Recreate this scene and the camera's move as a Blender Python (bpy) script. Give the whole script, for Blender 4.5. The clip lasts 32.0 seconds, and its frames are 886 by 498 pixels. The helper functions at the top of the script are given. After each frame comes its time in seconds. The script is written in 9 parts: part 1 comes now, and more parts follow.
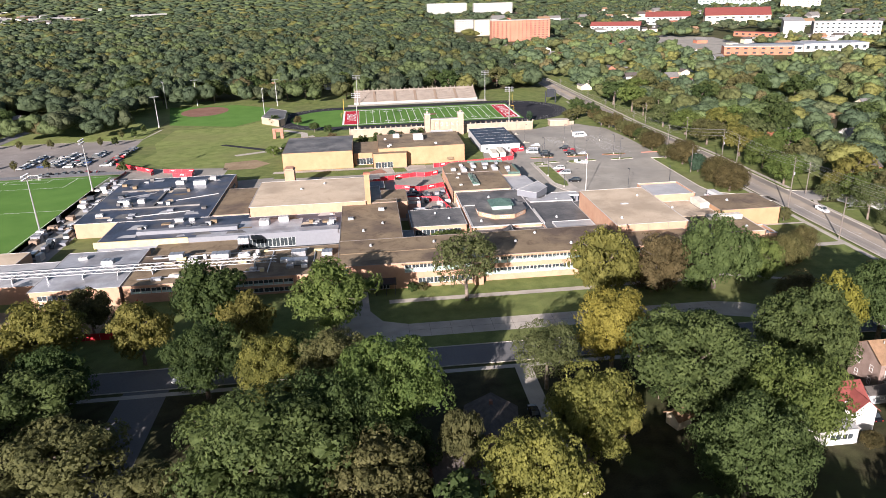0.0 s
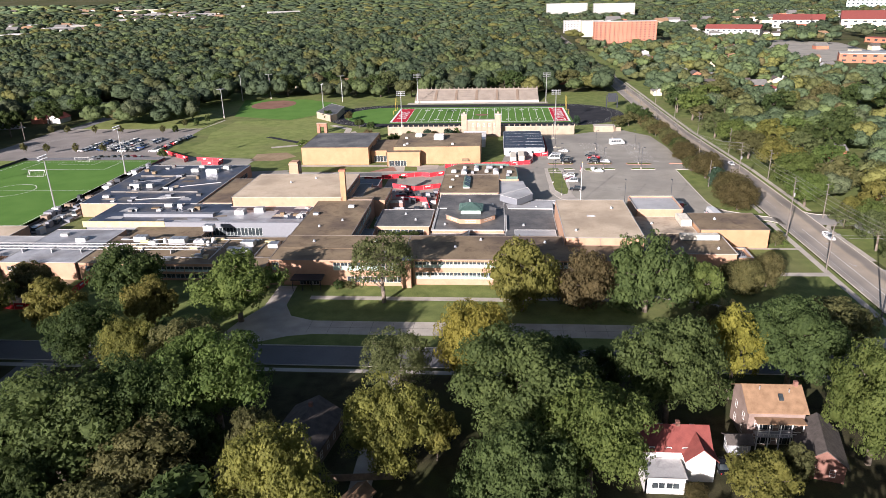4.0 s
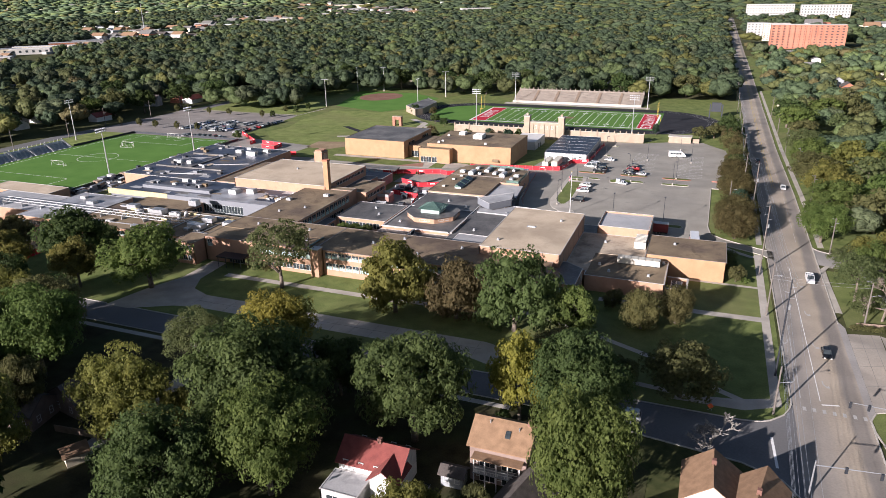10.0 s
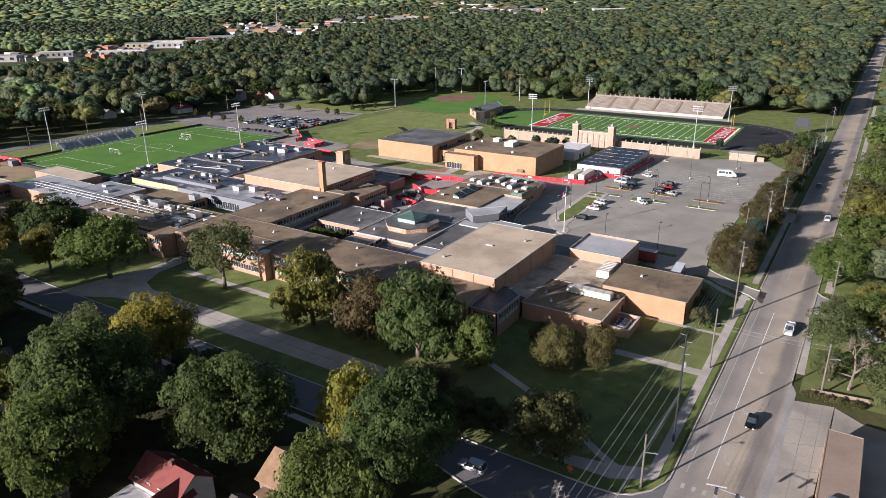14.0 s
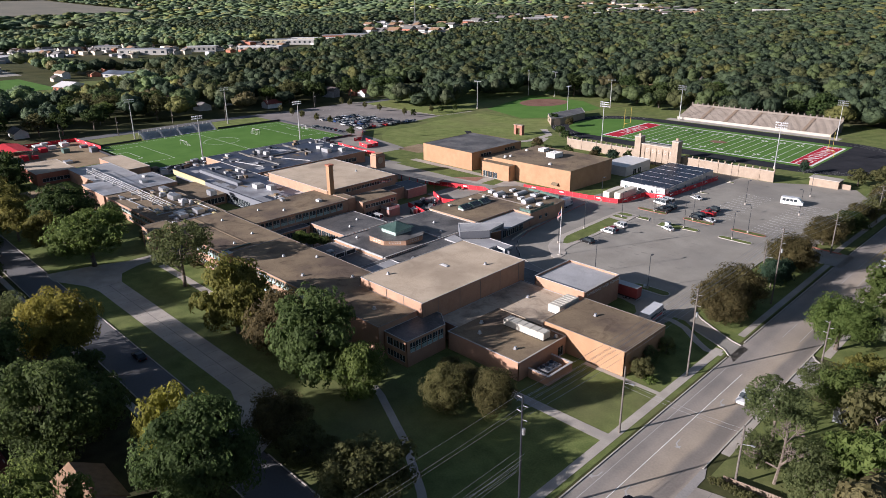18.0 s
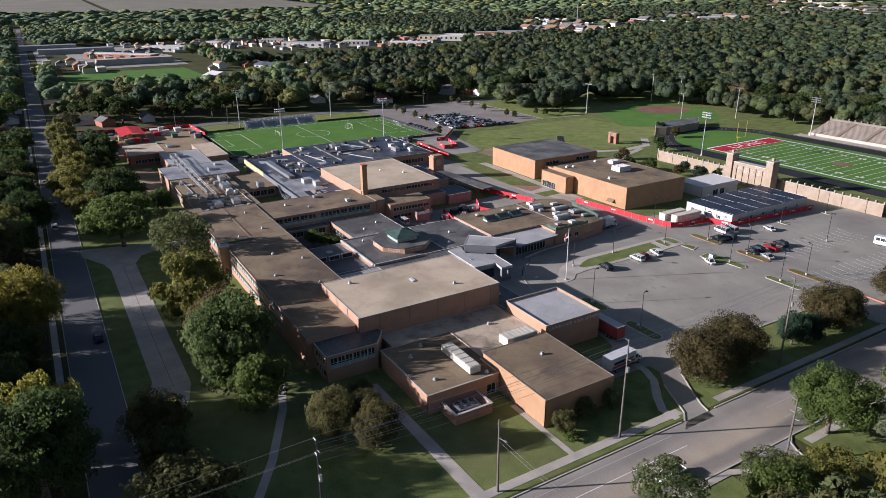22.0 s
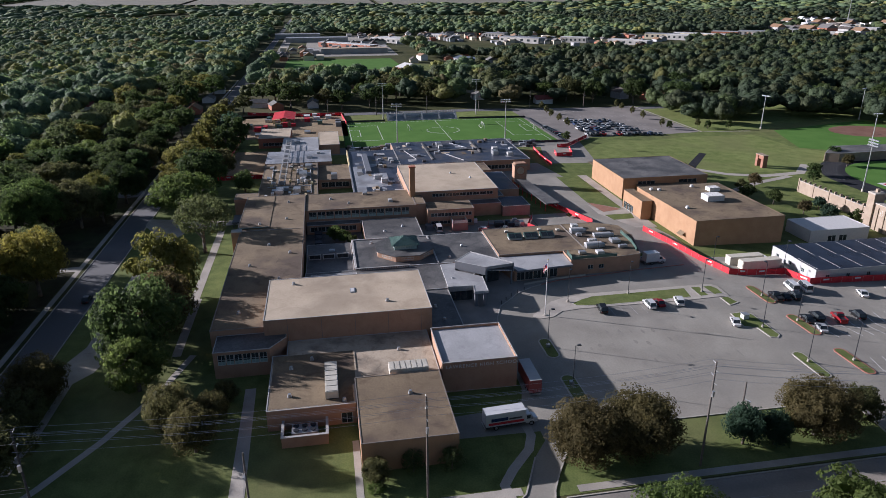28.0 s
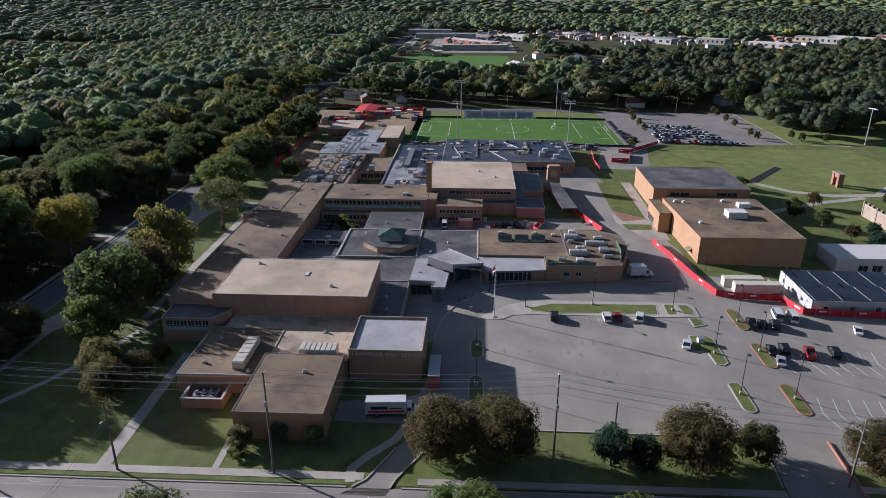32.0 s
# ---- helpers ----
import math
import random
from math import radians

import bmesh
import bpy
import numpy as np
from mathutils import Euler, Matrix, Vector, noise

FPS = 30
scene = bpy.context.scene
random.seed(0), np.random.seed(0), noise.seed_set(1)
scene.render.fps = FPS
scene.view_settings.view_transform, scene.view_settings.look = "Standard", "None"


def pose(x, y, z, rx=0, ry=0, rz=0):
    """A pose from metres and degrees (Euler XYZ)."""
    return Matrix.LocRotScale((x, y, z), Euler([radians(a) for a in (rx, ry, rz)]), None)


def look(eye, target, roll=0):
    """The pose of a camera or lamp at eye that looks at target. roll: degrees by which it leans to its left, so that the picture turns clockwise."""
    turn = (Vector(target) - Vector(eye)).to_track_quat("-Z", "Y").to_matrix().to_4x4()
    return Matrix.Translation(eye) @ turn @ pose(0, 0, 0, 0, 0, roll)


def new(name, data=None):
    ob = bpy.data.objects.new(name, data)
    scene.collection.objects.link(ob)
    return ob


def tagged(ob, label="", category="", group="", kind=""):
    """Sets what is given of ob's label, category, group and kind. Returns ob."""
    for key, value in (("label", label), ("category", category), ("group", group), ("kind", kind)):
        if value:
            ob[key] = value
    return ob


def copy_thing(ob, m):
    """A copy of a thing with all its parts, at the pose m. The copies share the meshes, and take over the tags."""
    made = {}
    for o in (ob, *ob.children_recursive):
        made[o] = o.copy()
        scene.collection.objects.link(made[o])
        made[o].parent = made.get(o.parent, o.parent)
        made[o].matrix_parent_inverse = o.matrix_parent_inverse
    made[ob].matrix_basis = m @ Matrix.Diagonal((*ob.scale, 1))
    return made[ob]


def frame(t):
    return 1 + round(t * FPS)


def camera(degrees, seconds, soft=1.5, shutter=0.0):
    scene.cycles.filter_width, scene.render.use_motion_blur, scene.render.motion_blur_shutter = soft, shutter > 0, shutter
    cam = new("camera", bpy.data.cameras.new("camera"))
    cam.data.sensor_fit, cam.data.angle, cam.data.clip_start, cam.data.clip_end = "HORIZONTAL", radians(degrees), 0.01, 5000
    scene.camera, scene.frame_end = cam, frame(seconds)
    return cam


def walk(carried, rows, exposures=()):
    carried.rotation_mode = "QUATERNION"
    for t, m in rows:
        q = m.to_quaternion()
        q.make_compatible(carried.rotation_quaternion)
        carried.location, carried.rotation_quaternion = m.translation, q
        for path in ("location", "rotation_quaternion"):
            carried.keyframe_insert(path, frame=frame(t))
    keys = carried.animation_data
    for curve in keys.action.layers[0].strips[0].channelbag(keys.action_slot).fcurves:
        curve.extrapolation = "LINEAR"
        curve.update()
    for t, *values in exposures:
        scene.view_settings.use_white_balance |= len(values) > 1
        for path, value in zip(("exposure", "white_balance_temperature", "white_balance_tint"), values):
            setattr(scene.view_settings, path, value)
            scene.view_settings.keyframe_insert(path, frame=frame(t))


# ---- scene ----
cam = camera(66.1, 32.0, 0.8)
# seconds, eye x y z, yaw, pitch, roll
PATH = [
    (0, 5.58, -2.1, 75.72, -6.54, -21.13, 1.5),
    (0.5, 11.96, -2.1, 75.67, -5.08, -21.1, 1.47),
    (1, 18.4, -2.11, 75.53, -3.63, -21.07, 1.47),
    (1.5, 24.75, -2.06, 75.47, -2.22, -21.04, 1.41),
    (2, 31.11, -2, 75.29, -0.85, -21.02, 1.39),
    (2.5, 37.48, -1.82, 75.11, 0.48, -20.99, 1.36),
    (3, 43.84, -1.6, 74.92, 1.75, -20.95, 1.34),
    (3.5, 50.15, -1.31, 74.76, 3.02, -20.93, 1.3),
    (5.5, 75.35, 0.82, 74.32, 8.45, -20.85, 1.2),
    (6, 81.57, 1.73, 74.16, 9.85, -20.84, 1.16),
    (6.5, 87.73, 2.75, 74.07, 11.18, -20.84, 1.13),
    (7, 93.83, 3.95, 73.9, 12.47, -20.84, 1.1),
    (7.5, 99.66, 5.29, 73.77, 13.72, -20.84, 1.07),
    (8, 105.61, 6.91, 73.6, 15.15, -20.84, 1.03),
    (8.5, 111.5, 8.72, 73.51, 16.64, -20.84, 0.99),
    (9, 117.28, 10.84, 73.46, 18.13, -20.84, 0.92),
    (9.5, 122.9, 13.28, 73.37, 19.61, -20.82, 0.86),
    (10, 128.32, 16.1, 73.28, 21, -20.78, 0.84),
    (10.5, 133.59, 19.15, 73.23, 22.38, -20.77, 0.81),
    (11, 138.69, 22.45, 73.18, 23.79, -20.75, 0.79),
    (11.5, 143.67, 25.96, 73.13, 25.21, -20.72, 0.75),
    (12, 148.47, 29.64, 73.16, 26.62, -20.71, 0.7),
    (12.5, 153.26, 33.5, 73.19, 28.04, -20.69, 0.7),
    (13, 157.89, 37.57, 73.22, 29.49, -20.69, 0.67),
    (13.5, 162.43, 41.85, 73.29, 30.91, -20.68, 0.66),
    (14, 166.8, 46.22, 73.37, 32.34, -20.68, 0.66),
    (14.5, 171.03, 50.72, 73.4, 33.77, -20.69, 0.63),
    (16.5, 186.78, 70, 73.72, 39.54, -20.64, 0.66),
    (17, 190.32, 75, 73.73, 41.12, -20.63, 0.63),
    (17.5, 193.74, 80.09, 73.74, 42.97, -20.63, 0.6),
    (18, 197, 85.2, 73.67, 44.83, -20.62, 0.58),
    (18.5, 200.17, 90.4, 73.76, 46.7, -20.62, 0.56),
    (19, 203.12, 95.67, 73.77, 48.58, -20.63, 0.52),
    (19.5, 205.92, 100.92, 73.87, 50.43, -20.66, 0.51),
    (20, 208.58, 106.22, 73.89, 52.26, -20.66, 0.49),
    (20.5, 211, 111.52, 73.95, 54.11, -20.68, 0.47),
    (21, 213.25, 116.88, 73.97, 55.92, -20.7, 0.44),
    (21.5, 215.48, 122.29, 74.04, 57.62, -20.73, 0.45),
    (22, 217.44, 127.69, 74.1, 59.21, -20.76, 0.41),
    (22.5, 219.33, 133.11, 74.13, 60.93, -20.76, 0.39),
    (23, 221, 138.63, 74.21, 62.63, -20.8, 0.37),
    (23.5, 222.5, 144.23, 74.28, 64.34, -20.82, 0.37),
    (24, 223.74, 149.62, 74.4, 65.98, -20.85, 0.36),
    (24.5, 224.85, 155.19, 74.47, 67.69, -20.9, 0.35),
    (25, 225.8, 160.71, 74.59, 69.39, -20.92, 0.34),
    (25.5, 226.65, 166.29, 74.72, 71.17, -20.95, 0.34),
    (27.5, 229.57, 188.36, 75.1, 78.38, -21.04, 0.31),
    (28, 230.56, 193.88, 75.23, 80.13, -21.06, 0.28),
    (28.5, 231.64, 199.42, 75.36, 81.85, -21.07, 0.26),
    (29, 232.77, 204.97, 75.5, 83.55, -21.09, 0.24),
    (29.5, 233.89, 210.53, 75.63, 85.21, -21.12, 0.2),
    (30, 235.02, 216.14, 75.76, 86.83, -21.15, 0.17),
    (30.5, 236.04, 221.76, 75.94, 88.37, -21.18, 0.14),
    (31, 236.86, 227.43, 76.07, 89.88, -21.23, 0.08),
    (31.5, 237.35, 233.02, 76.25, 91.36, -21.26, 0.03),
    (32, 237.48, 238.63, 76.34, 92.82, -21.29, -0),
]
EXPOSURES = [(0.0, 1.50, 6150, 18), (6.0, 1.33, 6050, 18), (13.0, 1.15, 5950, 18), (19.0, 0.95, 5820, 18), (25.0, 0.80, 5640, 18), (32.0, 0.74, 5490, 18)]
walk(cam, [(t, pose(x, y, z, 90 + pitch, roll, yaw)) for t, x, y, z, yaw, pitch, roll in PATH], EXPOSURES)

# ---------------------------------------------------------------- world and sun
SUN_ELEV, SUN_DIR = radians(17.5), Vector((0.43, 0.90, 0.0)).normalized()   # the way the light travels over the ground
world = bpy.data.worlds.new("sky")
scene.world = world
world.use_nodes = True
wn = world.node_tree.nodes
sky = wn.new("ShaderNodeTexSky")
sky.sky_type, sky.sun_disc, sky.sun_elevation = "NISHITA", False, SUN_ELEV
sky.sun_rotation = math.atan2(-SUN_DIR.x, -SUN_DIR.y)
sky.air_density, sky.dust_density = 1.0, 1.5
world.node_tree.links.new(sky.outputs[0], wn["Background"].inputs[0])
wn["Background"].inputs[1].default_value = 0.038
sun = new("sun", bpy.data.lights.new("sun", "SUN"))
sun.data.energy, sun.data.angle, sun.data.color = 5.0, radians(0.6), (1.0, 0.905, 0.81)
sun.matrix_world = look((0, 0, 100), Vector((0, 0, 100)) + Vector((SUN_DIR.x * math.cos(SUN_ELEV), SUN_DIR.y * math.cos(SUN_ELEV), -math.sin(SUN_ELEV))))


# ---------------------------------------------------------------- materials
def ramp_mat(name, dark, light, scale=1.0, rough=0.8, fine=6.0, bump=0.0, metal=0.0, stain=None, stain_scale=0.08, stain_amount=0.5, per_object=0.0, per_island=0.0, spec=0.5, relief=0.1):
    """Two tones mixed by a coarse and a fine noise, with optional large stains, per-object or per-island change and fine relief."""
    m = bpy.data.materials.new(name)
    m.use_nodes = True
    nt = m.node_tree
    n, l = nt.nodes, nt.links
    p = n["Principled BSDF"]
    geo = n.new("ShaderNodeNewGeometry")
    def noise_at(sc, detail):
        t = n.new("ShaderNodeTexNoise")
        t.inputs["Scale"].default_value, t.inputs["Detail"].default_value = sc, detail
        l.new(geo.outputs["Position"], t.inputs["Vector"])
        return t
    a, b = noise_at(scale, 3.0), noise_at(scale * fine, 2.0)
    add = n.new("ShaderNodeMath")
    add.operation = "MULTIPLY_ADD"
    l.new(b.outputs[0], add.inputs[0])
    add.inputs[1].default_value = 0.6
    l.new(a.outputs[0], add.inputs[2])
    r = n.new("ShaderNodeValToRGB")
    r.color_ramp.elements[0].position, r.color_ramp.elements[1].position = 0.55, 1.0
    r.color_ramp.elements[0].color, r.color_ramp.elements[1].color = (*dark, 1), (*light, 1)
    l.new(add.outputs[0], r.inputs[0])
    out = r.outputs[0]
    if stain:
        s = noise_at(stain_scale, 4.0)
        sr = n.new("ShaderNodeValToRGB")
        sr.color_ramp.elements[0].position, sr.color_ramp.elements[1].position = 0.48, 0.68
        sr.color_ramp.elements[1].color = (stain_amount,) * 3 + (1,)
        l.new(s.outputs[0], sr.inputs[0])
        mx = n.new("ShaderNodeMixRGB")
        l.new(sr.outputs[0], mx.inputs[0])
        l.new(out, mx.inputs[1])
        mx.inputs[2].default_value = (*stain, 1)
        out = mx.outputs[0]
    if per_object or per_island:
        hsv = n.new("ShaderNodeHueSaturation")
        mr = n.new("ShaderNodeMapRange")
        if per_object:
            info = n.new("ShaderNodeObjectInfo")
            l.new(info.outputs["Random"], mr.inputs[0])
        else:
            l.new(geo.outputs["Random Per Island"], mr.inputs[0])
        k = per_object or per_island
        mr.inputs[3].default_value, mr.inputs[4].default_value = 1 - k, 1 + k
        l.new(mr.outputs[0], hsv.inputs["Value"])
        l.new(out, hsv.inputs["Color"])
        out = hsv.outputs[0]
    l.new(out, p.inputs["Base Color"])
    p.inputs["Roughness"].default_value, p.inputs["Metallic"].default_value = rough, metal
    p.inputs["Specular IOR Level"].default_value = spec
    if bump:
        bp = n.new("ShaderNodeBump")
        bp.inputs["Strength"].default_value, bp.inputs["Distance"].default_value = bump, relief
        l.new(b.outputs[0], bp.inputs["Height"])
        l.new(bp.outputs[0], p.inputs["Normal"])
    return m


def plain(name, color, rough=0.6, metal=0.0):
    k = 0.88
    return ramp_mat(name, tuple(c * k for c in color), color, 1.5, rough, metal=metal)


def leaf_mat(name, dark, light, spread=0.12, hue=0.012, coarse=0.42, relief=0.25, depth=0.35, through_leaf=0.54, rough=0.7, gloss=0.15, grain=0.4):
    """Leaves: tone by clump and by tree, with light passing through."""
    m = bpy.data.materials.new(name)
    m.use_nodes = True
    nt = m.node_tree
    n, l = nt.nodes, nt.links
    p = n["Principled BSDF"]
    geo, info = n.new("ShaderNodeNewGeometry"), n.new("ShaderNodeObjectInfo")

    def noise_at(scale, detail):
        t = n.new("ShaderNodeTexNoise")
        t.inputs["Scale"].default_value, t.inputs["Detail"].default_value = scale, detail
        l.new(geo.outputs["Position"], t.inputs["Vector"])
        return t.outputs[0]

    def times_plus(x, factor, plus):
        q = n.new("ShaderNodeMath")
        q.operation = "MULTIPLY_ADD"
        l.new(x, q.inputs[0])
        q.inputs[1].default_value = factor
        l.new(plus, q.inputs[2])
        return q.outputs[0]

    fine = noise_at(coarse * 5, 2.0)
    tone = times_plus(geo.outputs["Random Per Island"], 0.16, times_plus(fine, grain, noise_at(coarse, 3.0)))
    r = n.new("ShaderNodeValToRGB")
    r.color_ramp.elements[0].position, r.color_ramp.elements[1].position = 0.32 + 0.5 * grain, 0.82 + 0.5 * grain
    r.color_ramp.elements[0].color, r.color_ramp.elements[1].color = (*dark, 1), (*light, 1)
    l.new(tone, r.inputs[0])
    hsv = n.new("ShaderNodeHueSaturation")
    mh, mv, turn = n.new("ShaderNodeMapRange"), n.new("ShaderNodeMapRange"), n.new("ShaderNodeMath")
    l.new(info.outputs["Random"], mh.inputs[0])
    mh.inputs[3].default_value, mh.inputs[4].default_value = 0.5 - hue, 0.5 + hue
    l.new(mh.outputs[0], hsv.inputs["Hue"])
    turn.operation = "MULTIPLY"
    turn.inputs[1].default_value = 7.31
    l.new(info.outputs["Random"], turn.inputs[0])
    part_of = n.new("ShaderNodeMath")
    part_of.operation = "FRACT"
    l.new(turn.outputs[0], part_of.inputs[0])
    l.new(part_of.outputs[0], mv.inputs[0])
    mv.inputs[3].default_value, mv.inputs[4].default_value = 1 - spread, 1 + spread
    l.new(mv.outputs[0], hsv.inputs["Value"])
    l.new(r.outputs[0], hsv.inputs["Color"])
    l.new(hsv.outputs[0], p.inputs["Base Color"])
    p.inputs["Roughness"].default_value = rough
    p.inputs["Specular IOR Level"].default_value = gloss
    if relief:
        bp = n.new("ShaderNodeBump")
        bp.inputs["Strength"].default_value, bp.inputs["Distance"].default_value = relief, depth
        l.new(fine, bp.inputs["Height"])
        l.new(bp.outputs[0], p.inputs["Normal"])
    tl, mix = n.new("ShaderNodeBsdfTranslucent"), n.new("ShaderNodeMixShader")
    glow = n.new("ShaderNodeHueSaturation")
    glow.inputs["Value"].default_value = 1.45
    l.new(hsv.outputs[0], glow.inputs["Color"])
    l.new(glow.outputs[0], tl.inputs["Color"])
    mix.inputs[0].default_value = through_leaf
    l.new(p.outputs[0], mix.inputs[1])
    l.new(tl.outputs[0], mix.inputs[2])
    l.new(mix.outputs[0], n["Material Output"].inputs[0])
    return m


M_GRASS = ramp_mat("grass", (0.088, 0.116, 0.036), (0.166, 0.196, 0.065), 0.25, 0.95, 12, 0.2, stain=(0.155, 0.145, 0.07), stain_scale=0.03, stain_amount=0.55, spec=0.1)
M_WILD = ramp_mat("wild_ground", (0.035, 0.045, 0.016), (0.085, 0.085, 0.035), 0.05, 0.95, 14, 0.3, stain=(0.12, 0.10, 0.06), stain_scale=0.01, stain_amount=0.4, spec=0.1)
M_TURF = ramp_mat("turf", (0.072, 0.158, 0.030), (0.098, 0.196, 0.042), 0.10, 0.95, 30, 0.1, spec=0.1)
M_ASPHALT = ramp_mat("asphalt", (0.236, 0.219, 0.185), (0.306, 0.288, 0.245), 0.12, 0.9, 20, 0.2, stain=(0.178, 0.168, 0.150), stain_scale=0.035, stain_amount=0.7)
M_ROAD = ramp_mat("road_asphalt", (0.235, 0.222, 0.207), (0.32, 0.303, 0.282), 0.1, 0.9, 25, 0.2, stain=(0.13, 0.125, 0.12), stain_scale=0.04, stain_amount=0.6)
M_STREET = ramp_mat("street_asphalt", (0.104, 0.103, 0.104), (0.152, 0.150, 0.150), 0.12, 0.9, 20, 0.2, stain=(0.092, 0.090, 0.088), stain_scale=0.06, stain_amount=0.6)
M_CONC = ramp_mat("concrete", (0.34, 0.308, 0.262), (0.44, 0.402, 0.345), 0.3, 0.85, 15, 0.2, stain=(0.25, 0.235, 0.21), stain_scale=0.12, stain_amount=0.6)
M_BRICK = ramp_mat("buff_brick", (0.335, 0.200, 0.126), (0.418, 0.258, 0.168), 0.35, 0.85, 18, 0.25, stain=(0.34, 0.185, 0.115), stain_scale=0.07, stain_amount=0.5)
M_BRICK2 = ramp_mat("gold_brick", (0.315, 0.181, 0.094), (0.388, 0.233, 0.127), 0.35, 0.85, 18, 0.25, stain=(0.30, 0.175, 0.090), stain_scale=0.07, stain_amount=0.5)
M_ROOF = ramp_mat("brown_roof", (0.150, 0.110, 0.066), (0.232, 0.175, 0.105), 0.12, 0.92, 25, 0.3, stain=(0.080, 0.056, 0.042), stain_scale=0.085, stain_amount=0.85)
M_ROOFTAN = ramp_mat("tan_roof", (0.43, 0.345, 0.245), (0.53, 0.44, 0.325), 0.10, 0.92, 25, 0.2, stain=(0.30, 0.24, 0.17), stain_scale=0.07, stain_amount=0.75)
M_ROOFSHOP = ramp_mat("shop_roof", (0.235, 0.175, 0.13), (0.30, 0.23, 0.175), 0.12, 0.92, 25, 0.2, stain=(0.17, 0.125, 0.092), stain_scale=0.1, stain_amount=0.6)
M_ROOFSTAIN = ramp_mat("stained_roof", (0.37, 0.30, 0.218), (0.48, 0.40, 0.30), 0.14, 0.9, 18, 0.2, stain=(0.105, 0.088, 0.07), stain_scale=0.16, stain_amount=0.75)
M_ROOFDARK = ramp_mat("dark_membrane", (0.058, 0.057, 0.057), (0.140, 0.136, 0.130), 0.16, 0.5, 14, 0.2, stain=(0.22, 0.21, 0.195), stain_scale=0.11, stain_amount=0.75, spec=0.25)
# the navy tones put the sky's reflection into the wet roof's colour
M_WETSKYROOF = ramp_mat("wet_sky_membrane", (0.022, 0.029, 0.046), (0.055, 0.070, 0.108), 0.16, 0.42, 9, 0.1, stain=(0.12, 0.112, 0.105), stain_scale=0.13, stain_amount=0.75, spec=0.16)
M_ROOFGREY = ramp_mat("grey_membrane", (0.33, 0.33, 0.33), (0.44, 0.44, 0.44), 0.15, 0.5, 20, 0.1, stain=(0.26, 0.26, 0.26), stain_scale=0.08, stain_amount=0.7)
M_WHITE = plain("white_metal", (0.64, 0.63, 0.605), 0.5)
M_COPING = plain("metal_coping", (0.43, 0.42, 0.40), 0.5)
M_UNIT = ramp_mat("cream_metal", (0.46, 0.43, 0.36), (0.57, 0.54, 0.46), 0.8, 0.55, 8, 0.1, stain=(0.36, 0.33, 0.27), stain_scale=0.5, stain_amount=0.5)
M_COPEDARK = plain("brown_edge_metal", (0.20, 0.175, 0.15), 0.55)
M_PINKBRICK = ramp_mat("pink_brick", (0.27, 0.150, 0.125), (0.36, 0.215, 0.180), 0.35, 0.85, 18, 0.25, stain=(0.23, 0.13, 0.105), stain_scale=0.15, stain_amount=0.5)
M_DARKBRICK = ramp_mat("dark_house_brick", (0.13, 0.062, 0.045), (0.20, 0.10, 0.075), 0.6, 0.85, 14, 0.25)
M_COPE2 = plain("weathered_white_steel", (0.46, 0.46, 0.45), 0.5)
M_STANDS = ramp_mat("weathered_seating", (0.150, 0.126, 0.104), (0.21, 0.180, 0.150), 0.2, 0.85, 14, 0.2, stain=(0.19, 0.165, 0.14), stain_scale=0.1, stain_amount=0.7)
M_GLASS = ramp_mat("window_glass", (0.02, 0.026, 0.03), (0.05, 0.06, 0.065), 0.6, 0.08, 3)


def weathered(mat, scale, dark, pale, amount):
    """Adds ragged dark blotches and pale drying marks to a flat surface."""
    n, l = mat.node_tree.nodes, mat.node_tree.links
    socket = n["Principled BSDF"].inputs["Base Color"]
    source = socket.links[0].from_socket
    geo = n.new("ShaderNodeNewGeometry")
    for k, (tone, lo, hi, size, twist) in enumerate(((dark, 0.50, 0.66, scale, 1.4), (pale, 0.60, 0.70, scale * 2.3, 2.5))):
        tex, mask, mx = n.new("ShaderNodeTexNoise"), n.new("ShaderNodeMapRange"), n.new("ShaderNodeMixRGB")
        tex.inputs["Scale"].default_value, tex.inputs["Detail"].default_value = size, 9.0
        tex.inputs["Roughness"].default_value, tex.inputs["Distortion"].default_value = 0.68, twist
        l.new(geo.outputs["Position"], tex.inputs["Vector"])
        l.new(tex.outputs[0], mask.inputs[0])
        mask.inputs[1].default_value, mask.inputs[2].default_value, mask.inputs[4].default_value = lo, hi, amount
        mx.blend_type = "MULTIPLY"
        mx.inputs[2].default_value = (*tone, 1)
        l.new(mask.outputs[0], mx.inputs[0])
        l.new(source, mx.inputs[1])
        source = mx.outputs[0]
    l.new(source, socket)


weathered(M_ROOF, 0.22, (0.55, 0.50, 0.47), (1.35, 1.36, 1.36), 0.8)
weathered(M_ROOFDARK, 0.25, (0.55, 0.57, 0.60), (1.9, 1.85, 1.75), 0.8)
weathered(M_ROOFTAN, 0.16, (0.80, 0.78, 0.76), (1.12, 1.12, 1.12), 0.7)
weathered(M_ROOFGREY, 0.22, (0.72, 0.72, 0.73), (1.2, 1.2, 1.18), 0.7)
weathered(M_ROOFSTAIN, 0.30, (0.55, 0.52, 0.50), (1.15, 1.14, 1.12), 0.7)
weathered(M_WETSKYROOF, 0.25, (0.6, 0.6, 0.65), (1.9, 1.8, 1.6), 0.8)
weathered(M_ASPHALT, 0.10, (0.86, 0.86, 0.86), (1.08, 1.08, 1.07), 0.7)
weathered(M_GRASS, 0.16, (0.80, 0.86, 0.80), (1.16, 1.08, 1.0), 0.7)
weathered(M_BRICK, 0.35, (0.84, 0.80, 0.80), (1.06, 1.07, 1.08), 0.6)

